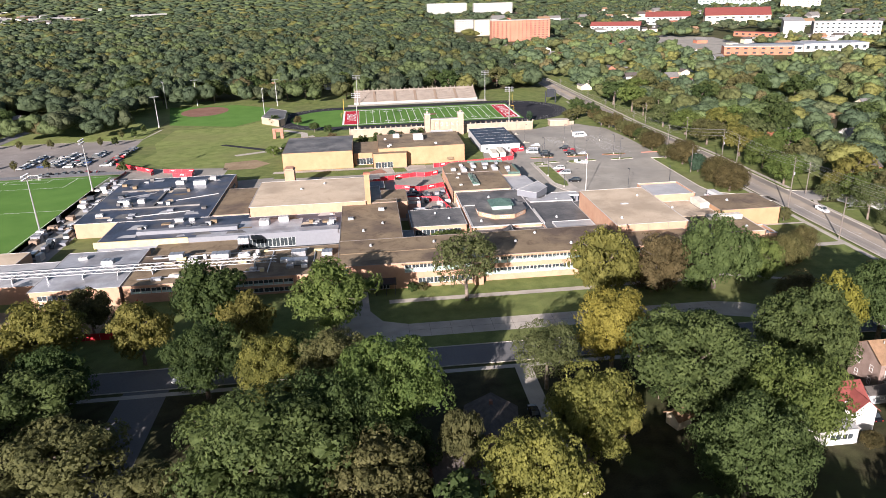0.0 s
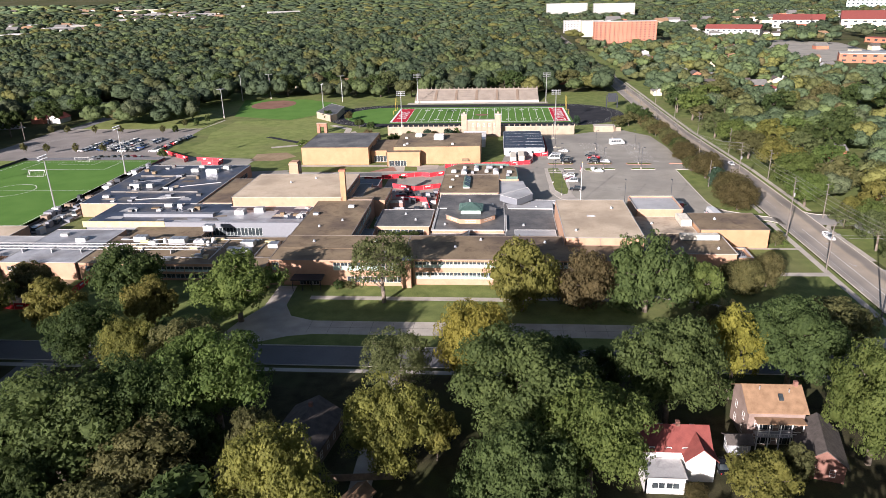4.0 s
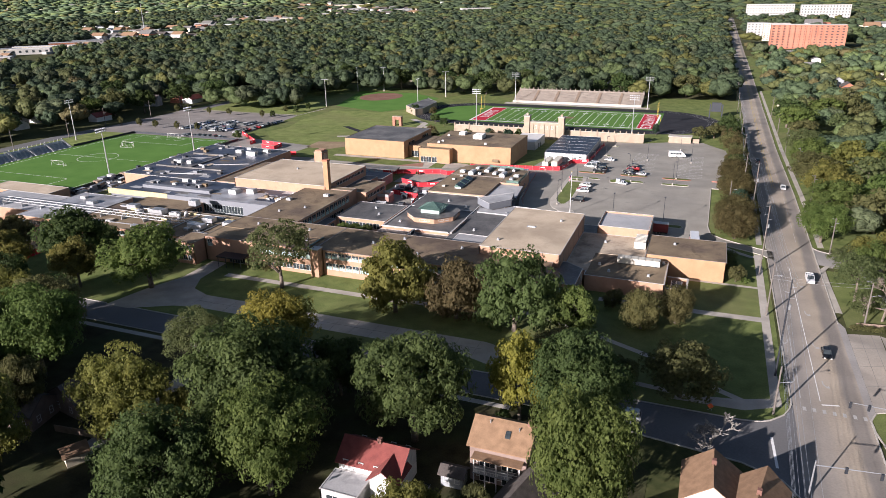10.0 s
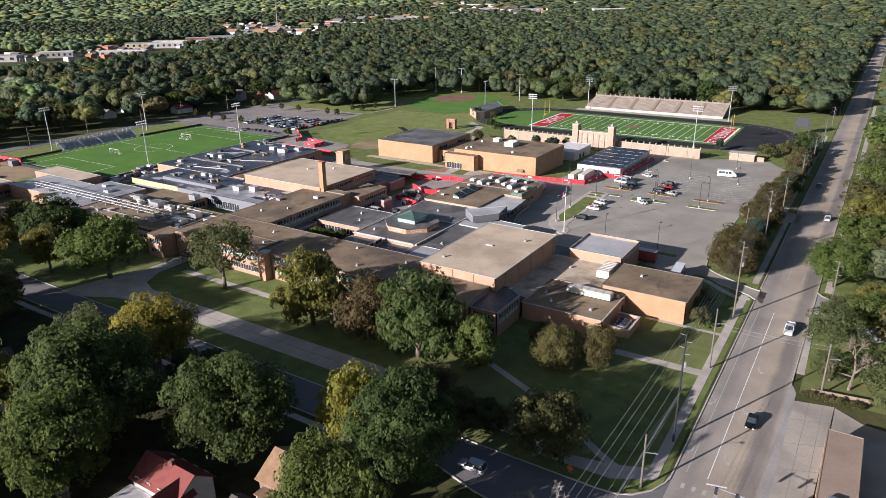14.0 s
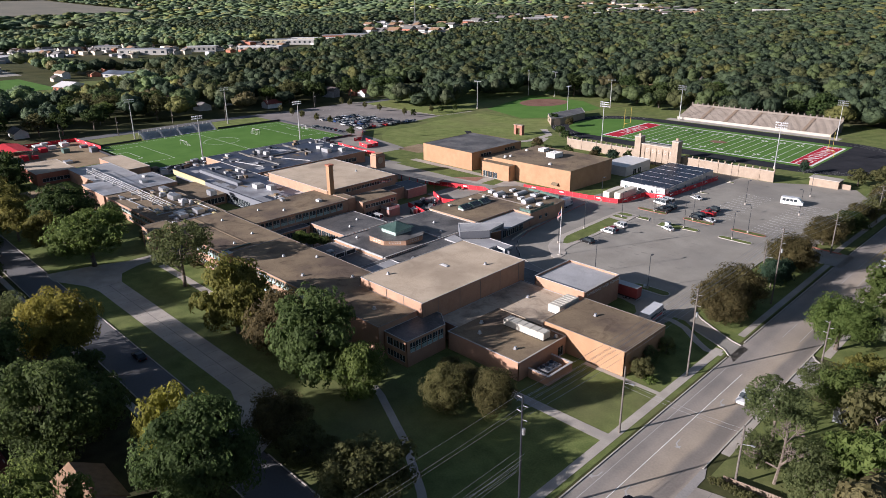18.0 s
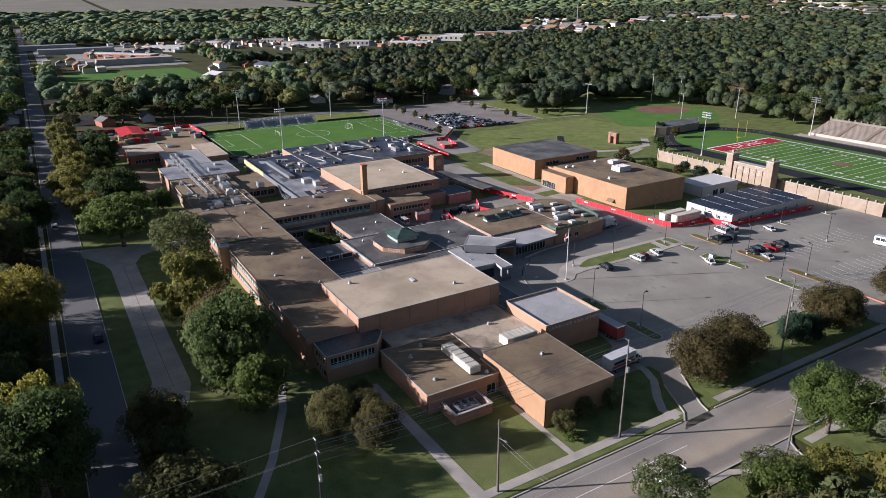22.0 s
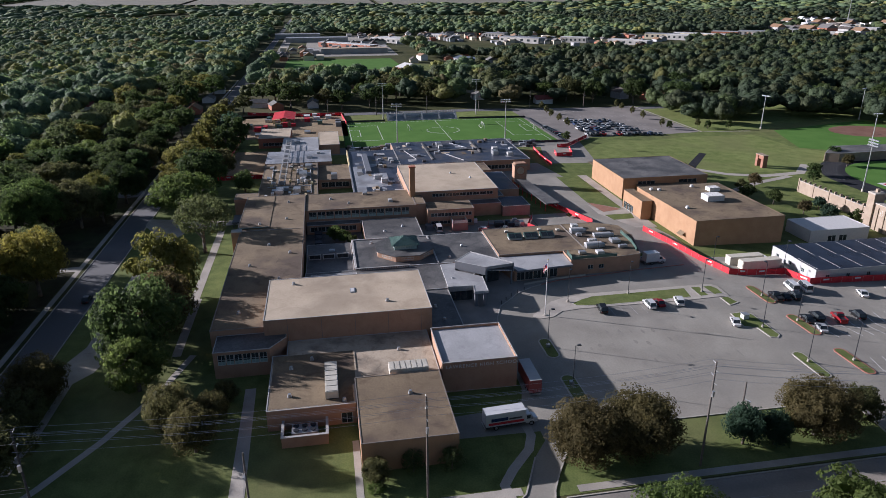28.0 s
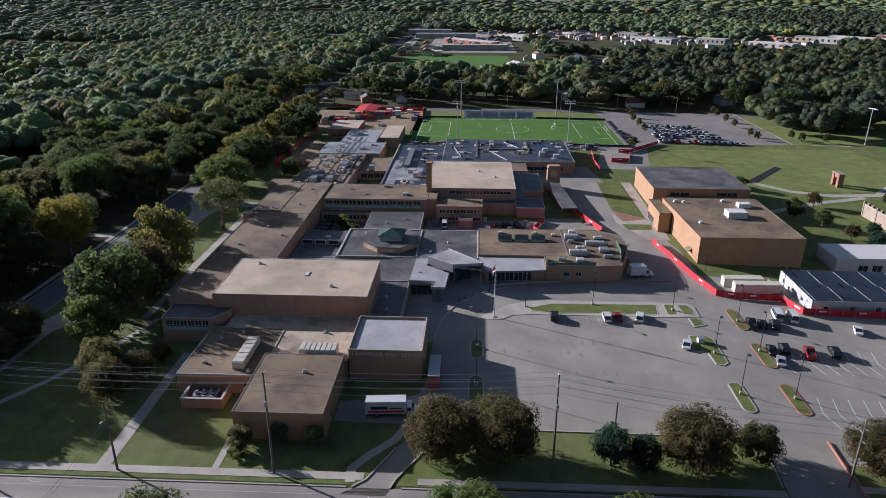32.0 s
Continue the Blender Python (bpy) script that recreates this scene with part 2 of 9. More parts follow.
# ---------------------------------------------------------------- builders
from mathutils.geometry import tessellate_polygon

def gz(y):
    """Height of the ground: level round the school, then a gentle fall to the stadium."""
    return -2.5 * min(1.0, max(0.0, (y - 290) / 95))


class Mesh:
    """Collects vertices, faces and material slots of one mesh."""

    def __init__(self):
        self.v, self.f, self.m = [], [], []

    def add(self, verts, faces, slot=0):
        k = len(self.v)
        self.v += [tuple(p) for p in verts]
        self.f += [tuple(k + i for i in q) for q in faces]
        self.m += [slot] * len(faces)
        return self

    def quad(self, a, b, c, e, slot=0):
        return self.add((a, b, c, e), ((0, 1, 2, 3),), slot)

    def prism(self, poly, z0, z1, slot=0, top=True, bottom=True):
        n = len(poly)
        zt = z1 if isinstance(z1, (list, tuple)) else [z1] * n
        zb = z0 if isinstance(z0, (list, tuple)) else [z0] * n
        v = [(x, y, zb[i]) for i, (x, y) in enumerate(poly)] + [(x, y, zt[i]) for i, (x, y) in enumerate(poly)]
        f = [(i, (i + 1) % n, n + (i + 1) % n, n + i) for i in range(n)]
        if top:
            f.append(tuple(range(n, 2 * n)))
        if bottom:
            f.append(tuple(reversed(range(n))))
        return self.add(v, f, slot)

    def box(self, x0, x1, y0, y1, z0, z1, slot=0):
        return self.prism([(x0, y0), (x1, y0), (x1, y1), (x0, y1)], z0, z1, slot)

    def cyl(self, x, y, z0, z1, r0, r1=None, n=10, slot=0):
        r1 = r0 if r1 is None else r1
        v = [(x + r0 * math.cos(i * math.tau / n), y + r0 * math.sin(i * math.tau / n), z0) for i in range(n)]
        v += [(x + r1 * math.cos(i * math.tau / n), y + r1 * math.sin(i * math.tau / n), z1) for i in range(n)]
        f = [(i, (i + 1) % n, n + (i + 1) % n, n + i) for i in range(n)] + [tuple(range(n, 2 * n)), tuple(reversed(range(n)))]
        return self.add(v, f, slot)

    def tube(self, a, b, r0, r1=None, n=6, slot=0):
        a, b = Vector(a), Vector(b)
        r1 = r0 if r1 is None else r1
        w = (b - a).normalized()
        u = w.orthogonal().normalized()
        s = w.cross(u)
        ring = [u * math.cos(i * math.tau / n) + s * math.sin(i * math.tau / n) for i in range(n)]
        v = [a + q * r0 for q in ring] + [b + q * r1 for q in ring]
        f = [(i, (i + 1) % n, n + (i + 1) % n, n + i) for i in range(n)] + [tuple(range(n, 2 * n)), tuple(reversed(range(n)))]
        return self.add(v, f, slot)

    def path(self, pts, r, n=3, slot=0):
        """One unbroken tube along a line of points."""
        k = len(pts)
        v = []
        for i, p in enumerate(pts):
            w = (Vector(pts[min(i + 1, k - 1)]) - Vector(pts[max(i - 1, 0)])).normalized()
            u = w.orthogonal().normalized() if abs(w.z) > 0.9 else w.cross(Vector((0, 0, 1))).normalized()
            s = w.cross(u)
            v += [Vector(p) + (u * math.cos(j * math.tau / n) + s * math.sin(j * math.tau / n)) * r for j in range(n)]
        f = [(i * n + j, i * n + (j + 1) % n, (i + 1) * n + (j + 1) % n, (i + 1) * n + j) for i in range(k - 1) for j in range(n)]
        return self.add(v, f, slot)

    def data(self, name, mats, smooth=False):
        me = bpy.data.meshes.new(name)
        me.from_pydata(self.v, [], self.f)
        for m in mats if isinstance(mats, (list, tuple)) else [mats]:
            me.materials.append(m)
        me.polygons.foreach_set("material_index", self.m)
        if smooth:
            me.polygons.foreach_set("use_smooth", [True] * len(self.f))
        me.update()
        return me

    def welded(self, name, mats):
        """The mesh with touching pieces joined at their corners."""
        me = self.data(name, mats)
        b = bmesh.new()
        b.from_mesh(me)
        bmesh.ops.remove_doubles(b, verts=b.verts[:], dist=0.0005)
        b.to_mesh(me)
        b.free()
        return me


def thing(name, at, label, category, group="", kind="", turn=0.0):
    ob = new(name)
    ob.matrix_basis = pose(*at, 0, 0, turn)
    return tagged(ob, label, category, group, kind)


def part(name, mesh, mats, parent=None, label="", world_coords=True, smooth=False, at=None):
    """One mesh object under a thing or a part. With world_coords the mesh is given in the world and moved under its parent."""
    data = mesh.data(name, mats, smooth) if isinstance(mesh, Mesh) else mesh
    ob = new(name, data)
    if parent is not None:
        ob.parent = parent
        if world_coords:
            o = parent
            m = Matrix.Identity(4)
            while o is not None:
                m = o.matrix_basis @ m if o.parent is None else (o.matrix_basis @ m)
                o = o.parent
            data.transform(m.inverted())
    if at is not None:
        ob.matrix_basis = at
    if label:
        ob["label"] = label
    return ob


def sheet(name, poly, lift, mat, label, category="", thick=0.0, parent=None):
    """A flat piece of ground surface on the fall of the land, lift metres above it; thick makes it a slab with sides."""
    bm = bmesh.new()
    vs = [bm.verts.new((x, y, 0)) for x, y in poly]
    if len(poly) > 4:
        for a, b, c in tessellate_polygon([[Vector((x, y, 0)) for x, y in poly]]):
            bm.faces.new((vs[a], vs[b], vs[c]))
    else:
        bm.faces.new(vs)
    for yy in (290.0, 385.0):
        bmesh.ops.bisect_plane(bm, geom=bm.verts[:] + bm.edges[:] + bm.faces[:], plane_co=(0, yy, 0), plane_no=(0, 1, 0))
    for v in bm.verts:
        v.co.z = gz(v.co.y) + lift
    bmesh.ops.recalc_face_normals(bm, faces=bm.faces[:])
    if sum(q.normal.z for q in bm.faces) < 0:
        bmesh.ops.reverse_faces(bm, faces=bm.faces[:])
    if thick:
        got = bmesh.ops.extrude_face_region(bm, geom=bm.faces[:])
        for v in got["geom"]:
            if isinstance(v, bmesh.types.BMVert):
                v.co.z += thick
        bmesh.ops.recalc_face_normals(bm, faces=bm.faces[:])
    me = bpy.data.meshes.new(name)
    bm.to_mesh(me)
    bm.free()
    me.materials.append(mat)
    ob = new(name, me)
    if parent is not None:
        ob.parent = parent
        return ob
    return tagged(ob, label, category or name.replace("_", " "), "", "structure")


def rect(x0, x1, y0, y1):
    return [(x0, y0), (x1, y0), (x1, y1), (x0, y1)]


def ribbon(pts, w):
    """A closed outline of width w along a line of points."""
    left, right = [], []
    for i, p in enumerate(pts):
        a, b = Vector(pts[max(i - 1, 0)]), Vector(pts[min(i + 1, len(pts) - 1)])
        u = (b - a).normalized()
        n = Vector((-u.y, u.x)) * (w / 2)
        left.append((p[0] + n.x, p[1] + n.y))
        right.append((p[0] - n.x, p[1] - n.y))
    return left + right[::-1]


def arc(cx, cy, r, a0, a1, n=10):
    return [(cx + r * math.cos(radians(a0 + (a1 - a0) * i / n)), cy + r * math.sin(radians(a0 + (a1 - a0) * i / n))) for i in range(n + 1)]


# ---------------------------------------------------------------- more materials
M_REDFAB = ramp_mat("red_fabric", (0.42, 0.012, 0.02), (0.58, 0.022, 0.035), 0.5, 0.7, 8, 0.3)
M_REDTURF = ramp_mat("red_turf", (0.36, 0.02, 0.035), (0.45, 0.03, 0.05), 0.3, 0.95, 20, spec=0.1)
M_LINE = ramp_mat("white_line", (0.60, 0.60, 0.58), (0.78, 0.78, 0.76), 0.8, 0.8, 6)
M_FADED = ramp_mat("faded_line", (0.30, 0.29, 0.27), (0.42, 0.41, 0.39), 0.5, 0.85, 8)
M_YELLOW = ramp_mat("yellow_line", (0.42, 0.30, 0.05), (0.55, 0.40, 0.08), 0.5, 0.85, 8)
M_TRACK = ramp_mat("black_track", (0.022, 0.023, 0.027), (0.036, 0.037, 0.042), 0.2, 0.95, 15, spec=0.08)
M_DIRT = ramp_mat("red_dirt", (0.165, 0.088, 0.064), (0.23, 0.135, 0.102), 0.15, 0.95, 10, spec=0.1)
M_BARE = ramp_mat("bare_earth", (0.22, 0.16, 0.10), (0.32, 0.25, 0.16), 0.1, 0.95, 10, spec=0.1)
M_STONE = ramp_mat("pale_stone", (0.265, 0.205, 0.15), (0.345, 0.275, 0.205), 0.5, 0.85, 10, 0.3, stain=(0.25, 0.19, 0.135), stain_scale=0.15)
M_REDBRICK = ramp_mat("red_brick", (0.30, 0.105, 0.06), (0.40, 0.155, 0.09), 0.4, 0.85, 18, 0.25, stain=(0.25, 0.09, 0.055), stain_scale=0.08)
M_PAVER = ramp_mat("brick_paving", (0.24, 0.11, 0.075), (0.32, 0.16, 0.11), 0.5, 0.9, 14)
M_TEAL = ramp_mat("teal_panel", (0.24, 0.35, 0.31), (0.34, 0.45, 0.41), 0.5, 0.55, 4)
M_TEALROOF = ramp_mat("green_copper", (0.055, 0.105, 0.088), (0.10, 0.165, 0.14), 0.5, 0.5, 8, metal=0.3)
M_FRAME = plain("window_frame", (0.55, 0.60, 0.57), 0.5)
M_DARKMETAL = plain("dark_metal", (0.045, 0.05, 0.06), 0.45, 0.5)
M_STEEL = ramp_mat("galvanised_steel", (0.38, 0.39, 0.40), (0.52, 0.53, 0.54), 1.5, 0.4, 5, metal=0.7)
M_GREYPANEL = plain("grey_panel", (0.17, 0.18, 0.20), 0.5)
M_WOOD = ramp_mat("weathered_wood", (0.16, 0.115, 0.08), (0.25, 0.19, 0.14), 1.5, 0.9, 10, 0.3)
M_PLYWOOD = ramp_mat("yellow_sheathing", (0.40, 0.33, 0.16), (0.52, 0.44, 0.24), 0.5, 0.8, 6)
M_BARK = ramp_mat("bark", (0.085, 0.065, 0.05), (0.20, 0.165, 0.13), 1.5, 0.95, 8, 0.5)
M_GREYBARK = ramp_mat("grey_bark", (0.14, 0.13, 0.115), (0.24, 0.225, 0.20), 1.2, 0.9, 6, 0.4)
M_BLUEROOF = ramp_mat("wet_blue_membrane", (0.075, 0.095, 0.13), (0.17, 0.20, 0.25), 0.12, 0.28, 10, 0.1, stain=(0.06, 0.055, 0.055), stain_scale=0.06, stain_amount=0.9)
M_ALUROOF = ramp_mat("bright_foil_roof", (0.26, 0.27, 0.29), (0.42, 0.43, 0.45), 0.3, 0.45, 10, 0.1, metal=0.2, stain=(0.17, 0.16, 0.155), stain_scale=0.12, stain_amount=0.7)
M_SOLAR = ramp_mat("black_roof_sheet", (0.012, 0.016, 0.028), (0.026, 0.034, 0.055), 0.3, 0.4, 8, spec=0.3)
M_TYRE = plain("tyre_rubber", (0.02, 0.02, 0.02), 0.85)
M_RIM = plain("alloy_rim", (0.45, 0.45, 0.46), 0.3, 0.8)
M_LAMP = plain("lamp_glass", (0.70, 0.70, 0.66), 0.2)
M_TAIL = plain("tail_light", (0.35, 0.02, 0.02), 0.3)
M_KERB = ramp_mat("kerb_concrete", (0.34, 0.315, 0.27), (0.45, 0.42, 0.365), 0.6, 0.85, 10)
M_REDKERB = ramp_mat("red_painted_kerb", (0.30, 0.11, 0.075), (0.40, 0.17, 0.12), 0.6, 0.8, 10)


def car_paint(name, color, rough=0.25, metal=0.3):
    return ramp_mat(name, tuple(c * 0.92 for c in color), color, 0.8, rough, 4, metal=metal)


# ---------------------------------------------------------------- ground and paving
def hill(x, y):
    """Ground height with low hills towards the horizon."""
    d = math.hypot(x - 60, y - 120)
    return gz(y) - 0.04 + 68 * max(0.0, (d - 2300) / 2200) ** 1.2


bm_ground = Mesh()
gx = [-4450, -3700, -3000, -2300, -1600, -900, -400, 400, 900, 1500, 2200, 3000, 3700, 4450]
gy = [-4450, -3000, -1500, -500, 0, 150, 290, 385, 700, 1300, 2000, 2600, 3200, 3800, 4450]
bm_ground.add([(x, y, hill(x, y)) for y in gy for x in gx], [(j * len(gx) + i, j * len(gx) + i + 1, (j + 1) * len(gx) + i + 1, (j + 1) * len(gx) + i) for j in range(len(gy) - 1) for i in range(len(gx) - 1)])
tagged(new("ground", bm_ground.data("ground", M_WILD)), "green and brown rough ground reaching the horizon", "ground", "", "structure")

sheet("lawn", rect(-125, 148.5, 132.3, 545), -0.01, M_GRASS, "mown green lawn round the school", "lawn")
# the road's lanes: tan concrete in the middle, dark asphalt on the east lane, wheel tracks, all worn into each other
M_LANES = ramp_mat("worn_lane_asphalt", (0.238, 0.216, 0.190), (0.318, 0.290, 0.256), 0.1, 0.9, 25, 0.2, stain=(0.15, 0.143, 0.135), stain_scale=0.04, stain_amount=0.55)


def lane_wear(mat):
    n, l = mat.node_tree.nodes, mat.node_tree.links
    socket = n["Principled BSDF"].inputs["Base Color"]
    source = socket.links[0].from_socket
    geo, sep, wob = n.new("ShaderNodeNewGeometry"), n.new("ShaderNodeSeparateXYZ"), n.new("ShaderNodeTexNoise")
    wob.inputs["Scale"].default_value, wob.inputs["Detail"].default_value = 0.12, 4.0
    l.new(geo.outputs["Position"], sep.inputs[0])
    l.new(geo.outputs["Position"], wob.inputs["Vector"])
    shift = n.new("ShaderNodeMath")
    shift.operation = "MULTIPLY_ADD"
    l.new(wob.outputs[0], shift.inputs[0])
    shift.inputs[1].default_value = 1.6
    l.new(sep.outputs[0], shift.inputs[2])
    span = n.new("ShaderNodeMapRange")
    l.new(shift.outputs[0], span.inputs[0])
    span.inputs[1].default_value, span.inputs[2].default_value = 150.1, 162.6
    tone = n.new("ShaderNodeValToRGB")
    tone.color_ramp.interpolation = "EASE"
    tones = ((0.0, (0.96, 0.95, 0.94)), (0.2, (0.80, 0.80, 0.80)), (0.34, (1.0, 0.97, 0.93)), (0.52, (1.16, 1.09, 0.98)), (0.68, (1.22, 1.13, 0.98)), (0.80, (0.70, 0.69, 0.68)), (0.92, (0.74, 0.72, 0.70)), (1.0, (1.08, 1.03, 0.96)))
    for k, (at, c) in enumerate(tones):
        e = tone.color_ramp.elements[k] if k < 2 else tone.color_ramp.elements.new(at)
        e.position, e.color = at, tuple(q / 1.3 for q in c) + (1,)
    l.new(span.outputs[0], tone.inputs[0])
    mx = n.new("ShaderNodeMixRGB")
    mx.blend_type = "MULTIPLY"
    mx.inputs[0].default_value = 1.0
    l.new(source, mx.inputs[1])
    l.new(tone.outputs[0], mx.inputs[2])
    gain = n.new("ShaderNodeMixRGB")
    gain.blend_type = "MULTIPLY"
    gain.inputs[0].default_value = 1.0
    gain.inputs[2].default_value = (1.3, 1.3, 1.3, 1)
    l.new(mx.outputs[0], gain.inputs[1])
    l.new(gain.outputs[0], socket)


lane_wear(M_LANES)
sheet("road", rect(149.3, 161.8, -700, 2300), 0.02, M_LANES, "grey asphalt road with worn lane marks", "road")
M_ROADTAN = ramp_mat("worn_concrete_lane", (0.29, 0.258, 0.215), (0.385, 0.348, 0.295), 0.16, 0.9, 18, 0.2, stain=(0.19, 0.175, 0.155), stain_scale=0.09, stain_amount=0.7)
M_ROADDARK = ramp_mat("dark_lane_asphalt", (0.155, 0.146, 0.135), (0.225, 0.21, 0.193), 0.14, 0.9, 22, 0.2, stain=(0.21, 0.20, 0.19), stain_scale=0.07, stain_amount=0.6)
sheet("road_edge", [(161.8, 138), (163.2, 138), (163.2, 178), (161.8, 182)], 0.02, M_ROAD, "asphalt edge beside the concrete forecourt", "road")
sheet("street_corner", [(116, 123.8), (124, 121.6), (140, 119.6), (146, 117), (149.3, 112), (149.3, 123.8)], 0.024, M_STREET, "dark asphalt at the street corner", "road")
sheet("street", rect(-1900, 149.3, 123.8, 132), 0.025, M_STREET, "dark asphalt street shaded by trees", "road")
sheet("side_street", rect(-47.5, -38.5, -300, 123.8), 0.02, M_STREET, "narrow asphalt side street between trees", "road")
sheet("driveway", [(-2, 131.5), (8, 136.5), (14, 137.8), (84, 137.8), (94, 134.5), (99, 131.5), (106, 131.5), (103, 137), (96, 142.5), (88, 144.6), (12, 144.6), (6, 147), (3, 153), (2.5, 165), (-2.5, 165), (-2.5, 152), (-6, 144), (-9, 131.5)], 0.03, M_CONC, "pale concrete drive in front of the school", "driveway")
sheet("footpath", rect(8, 62, 156.6, 158.8), 0.03, M_CONC, "straight concrete footpath across the front lawn", "footpath")
sheet("footpath", rect(62, 92, 157.4, 159.4), 0.03, M_CONC, "concrete footpath under the trees", "footpath")
sheet("footpath", ribbon([(140.6, 138.8), (137, 140.8), (132.5, 144.1), (120.8, 151.1), (106.7, 157.6), (92, 162)], 1.5), 0.035, M_CONC, "diagonal concrete footpath over the shaded lawn", "footpath")
sheet("footpath", ribbon([(128, 137.6), (118, 138.7), (92, 138.9)], 1.5), 0.04, M_CONC, "concrete footpath along the shaded street", "footpath")
sheet("footpath", [(108, 174.6), (145.7, 174.9), (145.7, 177.5), (108, 176.7)], 0.03, M_CONC, "concrete footpath to the school's side door", "footpath")
sheet("footpath", rect(128.6, 146, 194.9, 196.1), 0.035, M_CONC, "narrow concrete footpath beside the brick wall", "footpath")
sheet("footpath", rect(145.6, 147.4, 139, 221), 0.04, M_CONC, "concrete footpath along the road", "footpath")
sheet("footpath", rect(146.6, 148.2, 230, 289.5), 0.04, M_CONC, "concrete footpath along the road", "footpath")
sheet("footpath", rect(144.6, 146.2, 302, 470), 0.04, M_CONC, "concrete footpath along the road", "footpath")
sheet("footpath", ribbon([(129.5, 226.5), (132.7, 226.6), (136.4, 225.1), (141.2, 220.9), (144.6, 218.6), (148, 218.9)], 1.7), 0.045, M_CONC, "curving concrete footpath beside the driveway", "footpath")
sheet("footpath", rect(163.5, 165.2, 233, 600), 0.03, M_CONC, "concrete footpath along the road", "footpath")
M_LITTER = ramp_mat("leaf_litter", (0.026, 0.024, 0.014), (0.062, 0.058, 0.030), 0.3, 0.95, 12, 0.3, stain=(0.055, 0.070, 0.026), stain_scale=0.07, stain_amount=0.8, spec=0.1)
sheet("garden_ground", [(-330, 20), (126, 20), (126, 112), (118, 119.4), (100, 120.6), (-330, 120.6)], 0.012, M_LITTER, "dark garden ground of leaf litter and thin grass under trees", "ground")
sheet("footpath", rect(-400, 100, 121.0, 122.4), 0.03, M_CONC, "concrete footpath along the shaded street", "footpath")
sheet("corner_path", [(128, 135), (141, 135.5), (147.5, 139), (147.5, 142), (140, 139), (128, 137)], 0.05, M_CONC, "concrete path at the street corner", "footpath")
sheet("forecourt", [(163.2, 142.6), (168.9, 145.6), (169.8, 176.4), (163.2, 175)], 0.06, M_ROADTAN, "pale concrete forecourt beside the road", "forecourt")
sheet("forecourt", [(169.5, 120), (190, 120), (190, 171), (174.5, 173), (169.9, 176.2)], 0.03, M_ROADTAN, "pale worn paving beside the shop", "lot")
for pts in ([(165.4, 144.5), (165.6, 175.4)], [(167.8, 145.2), (168.0, 176.0)], [(163.4, 152), (168.9, 154.2)], [(163.4, 160), (169.2, 162.2)], [(163.4, 168), (169.6, 170.2)]):
    sheet("pavement_joint", ribbon(pts, 0.09), 0.066, M_ROADDARK, "dark joint in the concrete forecourt", "joint")

# kerb line of the drop-off drive before the entrance
DROP_OFF = [(98.2, 229.7), (91.2, 230.9), (86, 232.2), (80.4, 234.3), (76.5, 238.2), (73.7, 240.5), (70.6, 245.2), (69.4, 248.4), (67.5, 254), (66.6, 261), (65.5, 270), (64.6, 277), (63.3, 293)]
lot = [(151, 217.4), (149.2, 219.9), (147.3, 221.4), (143.6, 223.2), (138.7, 225.5), (134.6, 228.6), (131.8, 228.6), (131.4, 212.8), (124.8, 212.8), (123.8, 225.0), (121.6, 228.0), (117.6, 229.2), (100, 229.6), *DROP_OFF, (60, 293), (58, 286), (24, 281), (8, 276), (-30, 266), (-60, 264), (-62, 288), (8, 298), (30, 300), (40, 302), (58, 302), (60, 320), (62, 378.6), (99, 378.6), (110, 386), (128, 390), (139, 372), (140.5, 340), (139.3, 303), (151, 302.5), (151, 289.5), (133, 291), (132.5, 243), (133.4, 235.5), (137.1, 232.1), (143.5, 228.2), (147.1, 226.4), (151, 225.2)]
sheet("parking_lot", lot, 0.02, M_ASPHALT, "grey asphalt parking lot with faded marks", "parking lot")
M_PAVING = ramp_mat("grey_paving", (0.225, 0.208, 0.188), (0.30, 0.28, 0.252), 0.3, 0.88, 15, 0.2, stain=(0.17, 0.162, 0.15), stain_scale=0.12, stain_amount=0.6)
sheet("entrance_paving", [(76, 222), (100, 222), (100.6, 229.4), *DROP_OFF, (57, 293), (57, 240), (66, 232)], 0.1, M_PAVING, "grey concrete paving before the school entrance", "paving")
sheet("island_paving", [(80.2, 247.6), (86.6, 241.0), (87.8, 240.6), (88.8, 242.4), (88.5, 245.6), (86.0, 248.6), (85.4, 253.1), (85.5, 284), (84.9, 294.4), (78.6, 294.6), (77.2, 293.4), (77.2, 258), (78.6, 251.2)], 0.02, M_CONC, "pale concrete paving round the flagpole and the grass strip", "paving", thick=0.1)
sheet("service_court", rect(14, 36, 222.3, 262), 0.02, M_ASPHALT, "asphalt service yard between school wings", "yard")
sheet("service_road", [(-110, 196), (-95, 196), (-95, 300), (-60, 292), (-60, 316), (-112, 326)], 0.02, M_ASPHALT, "asphalt service road crowded with building material", "road")
sheet("service_court", rect(10.8, 35.0, 262.2, 285), 0.055, M_ASPHALT, "asphalt service yard behind the office wing", "yard")
M_MEADOW = ramp_mat("mown_meadow", (0.124, 0.160, 0.046), (0.205, 0.240, 0.080), 0.22, 0.95, 12, 0.2, stain=(0.160, 0.165, 0.068), stain_scale=0.028, stain_amount=0.6, spec=0.1)
sheet("meadow", [(-96, 330), (-108, 345), (-105.5, 364), (-113, 388), (-112, 428), (-78, 430), (-62, 444), (-36, 400), (-36.5, 340), (-58, 318), (-80, 318)], 0.012, M_MEADOW, "wide mown meadow with yellowed patches", "field")
sheet("work_yard", rect(-215, -140, 140, 206), 0.02, M_BARE, "bare earth construction yard", "yard")
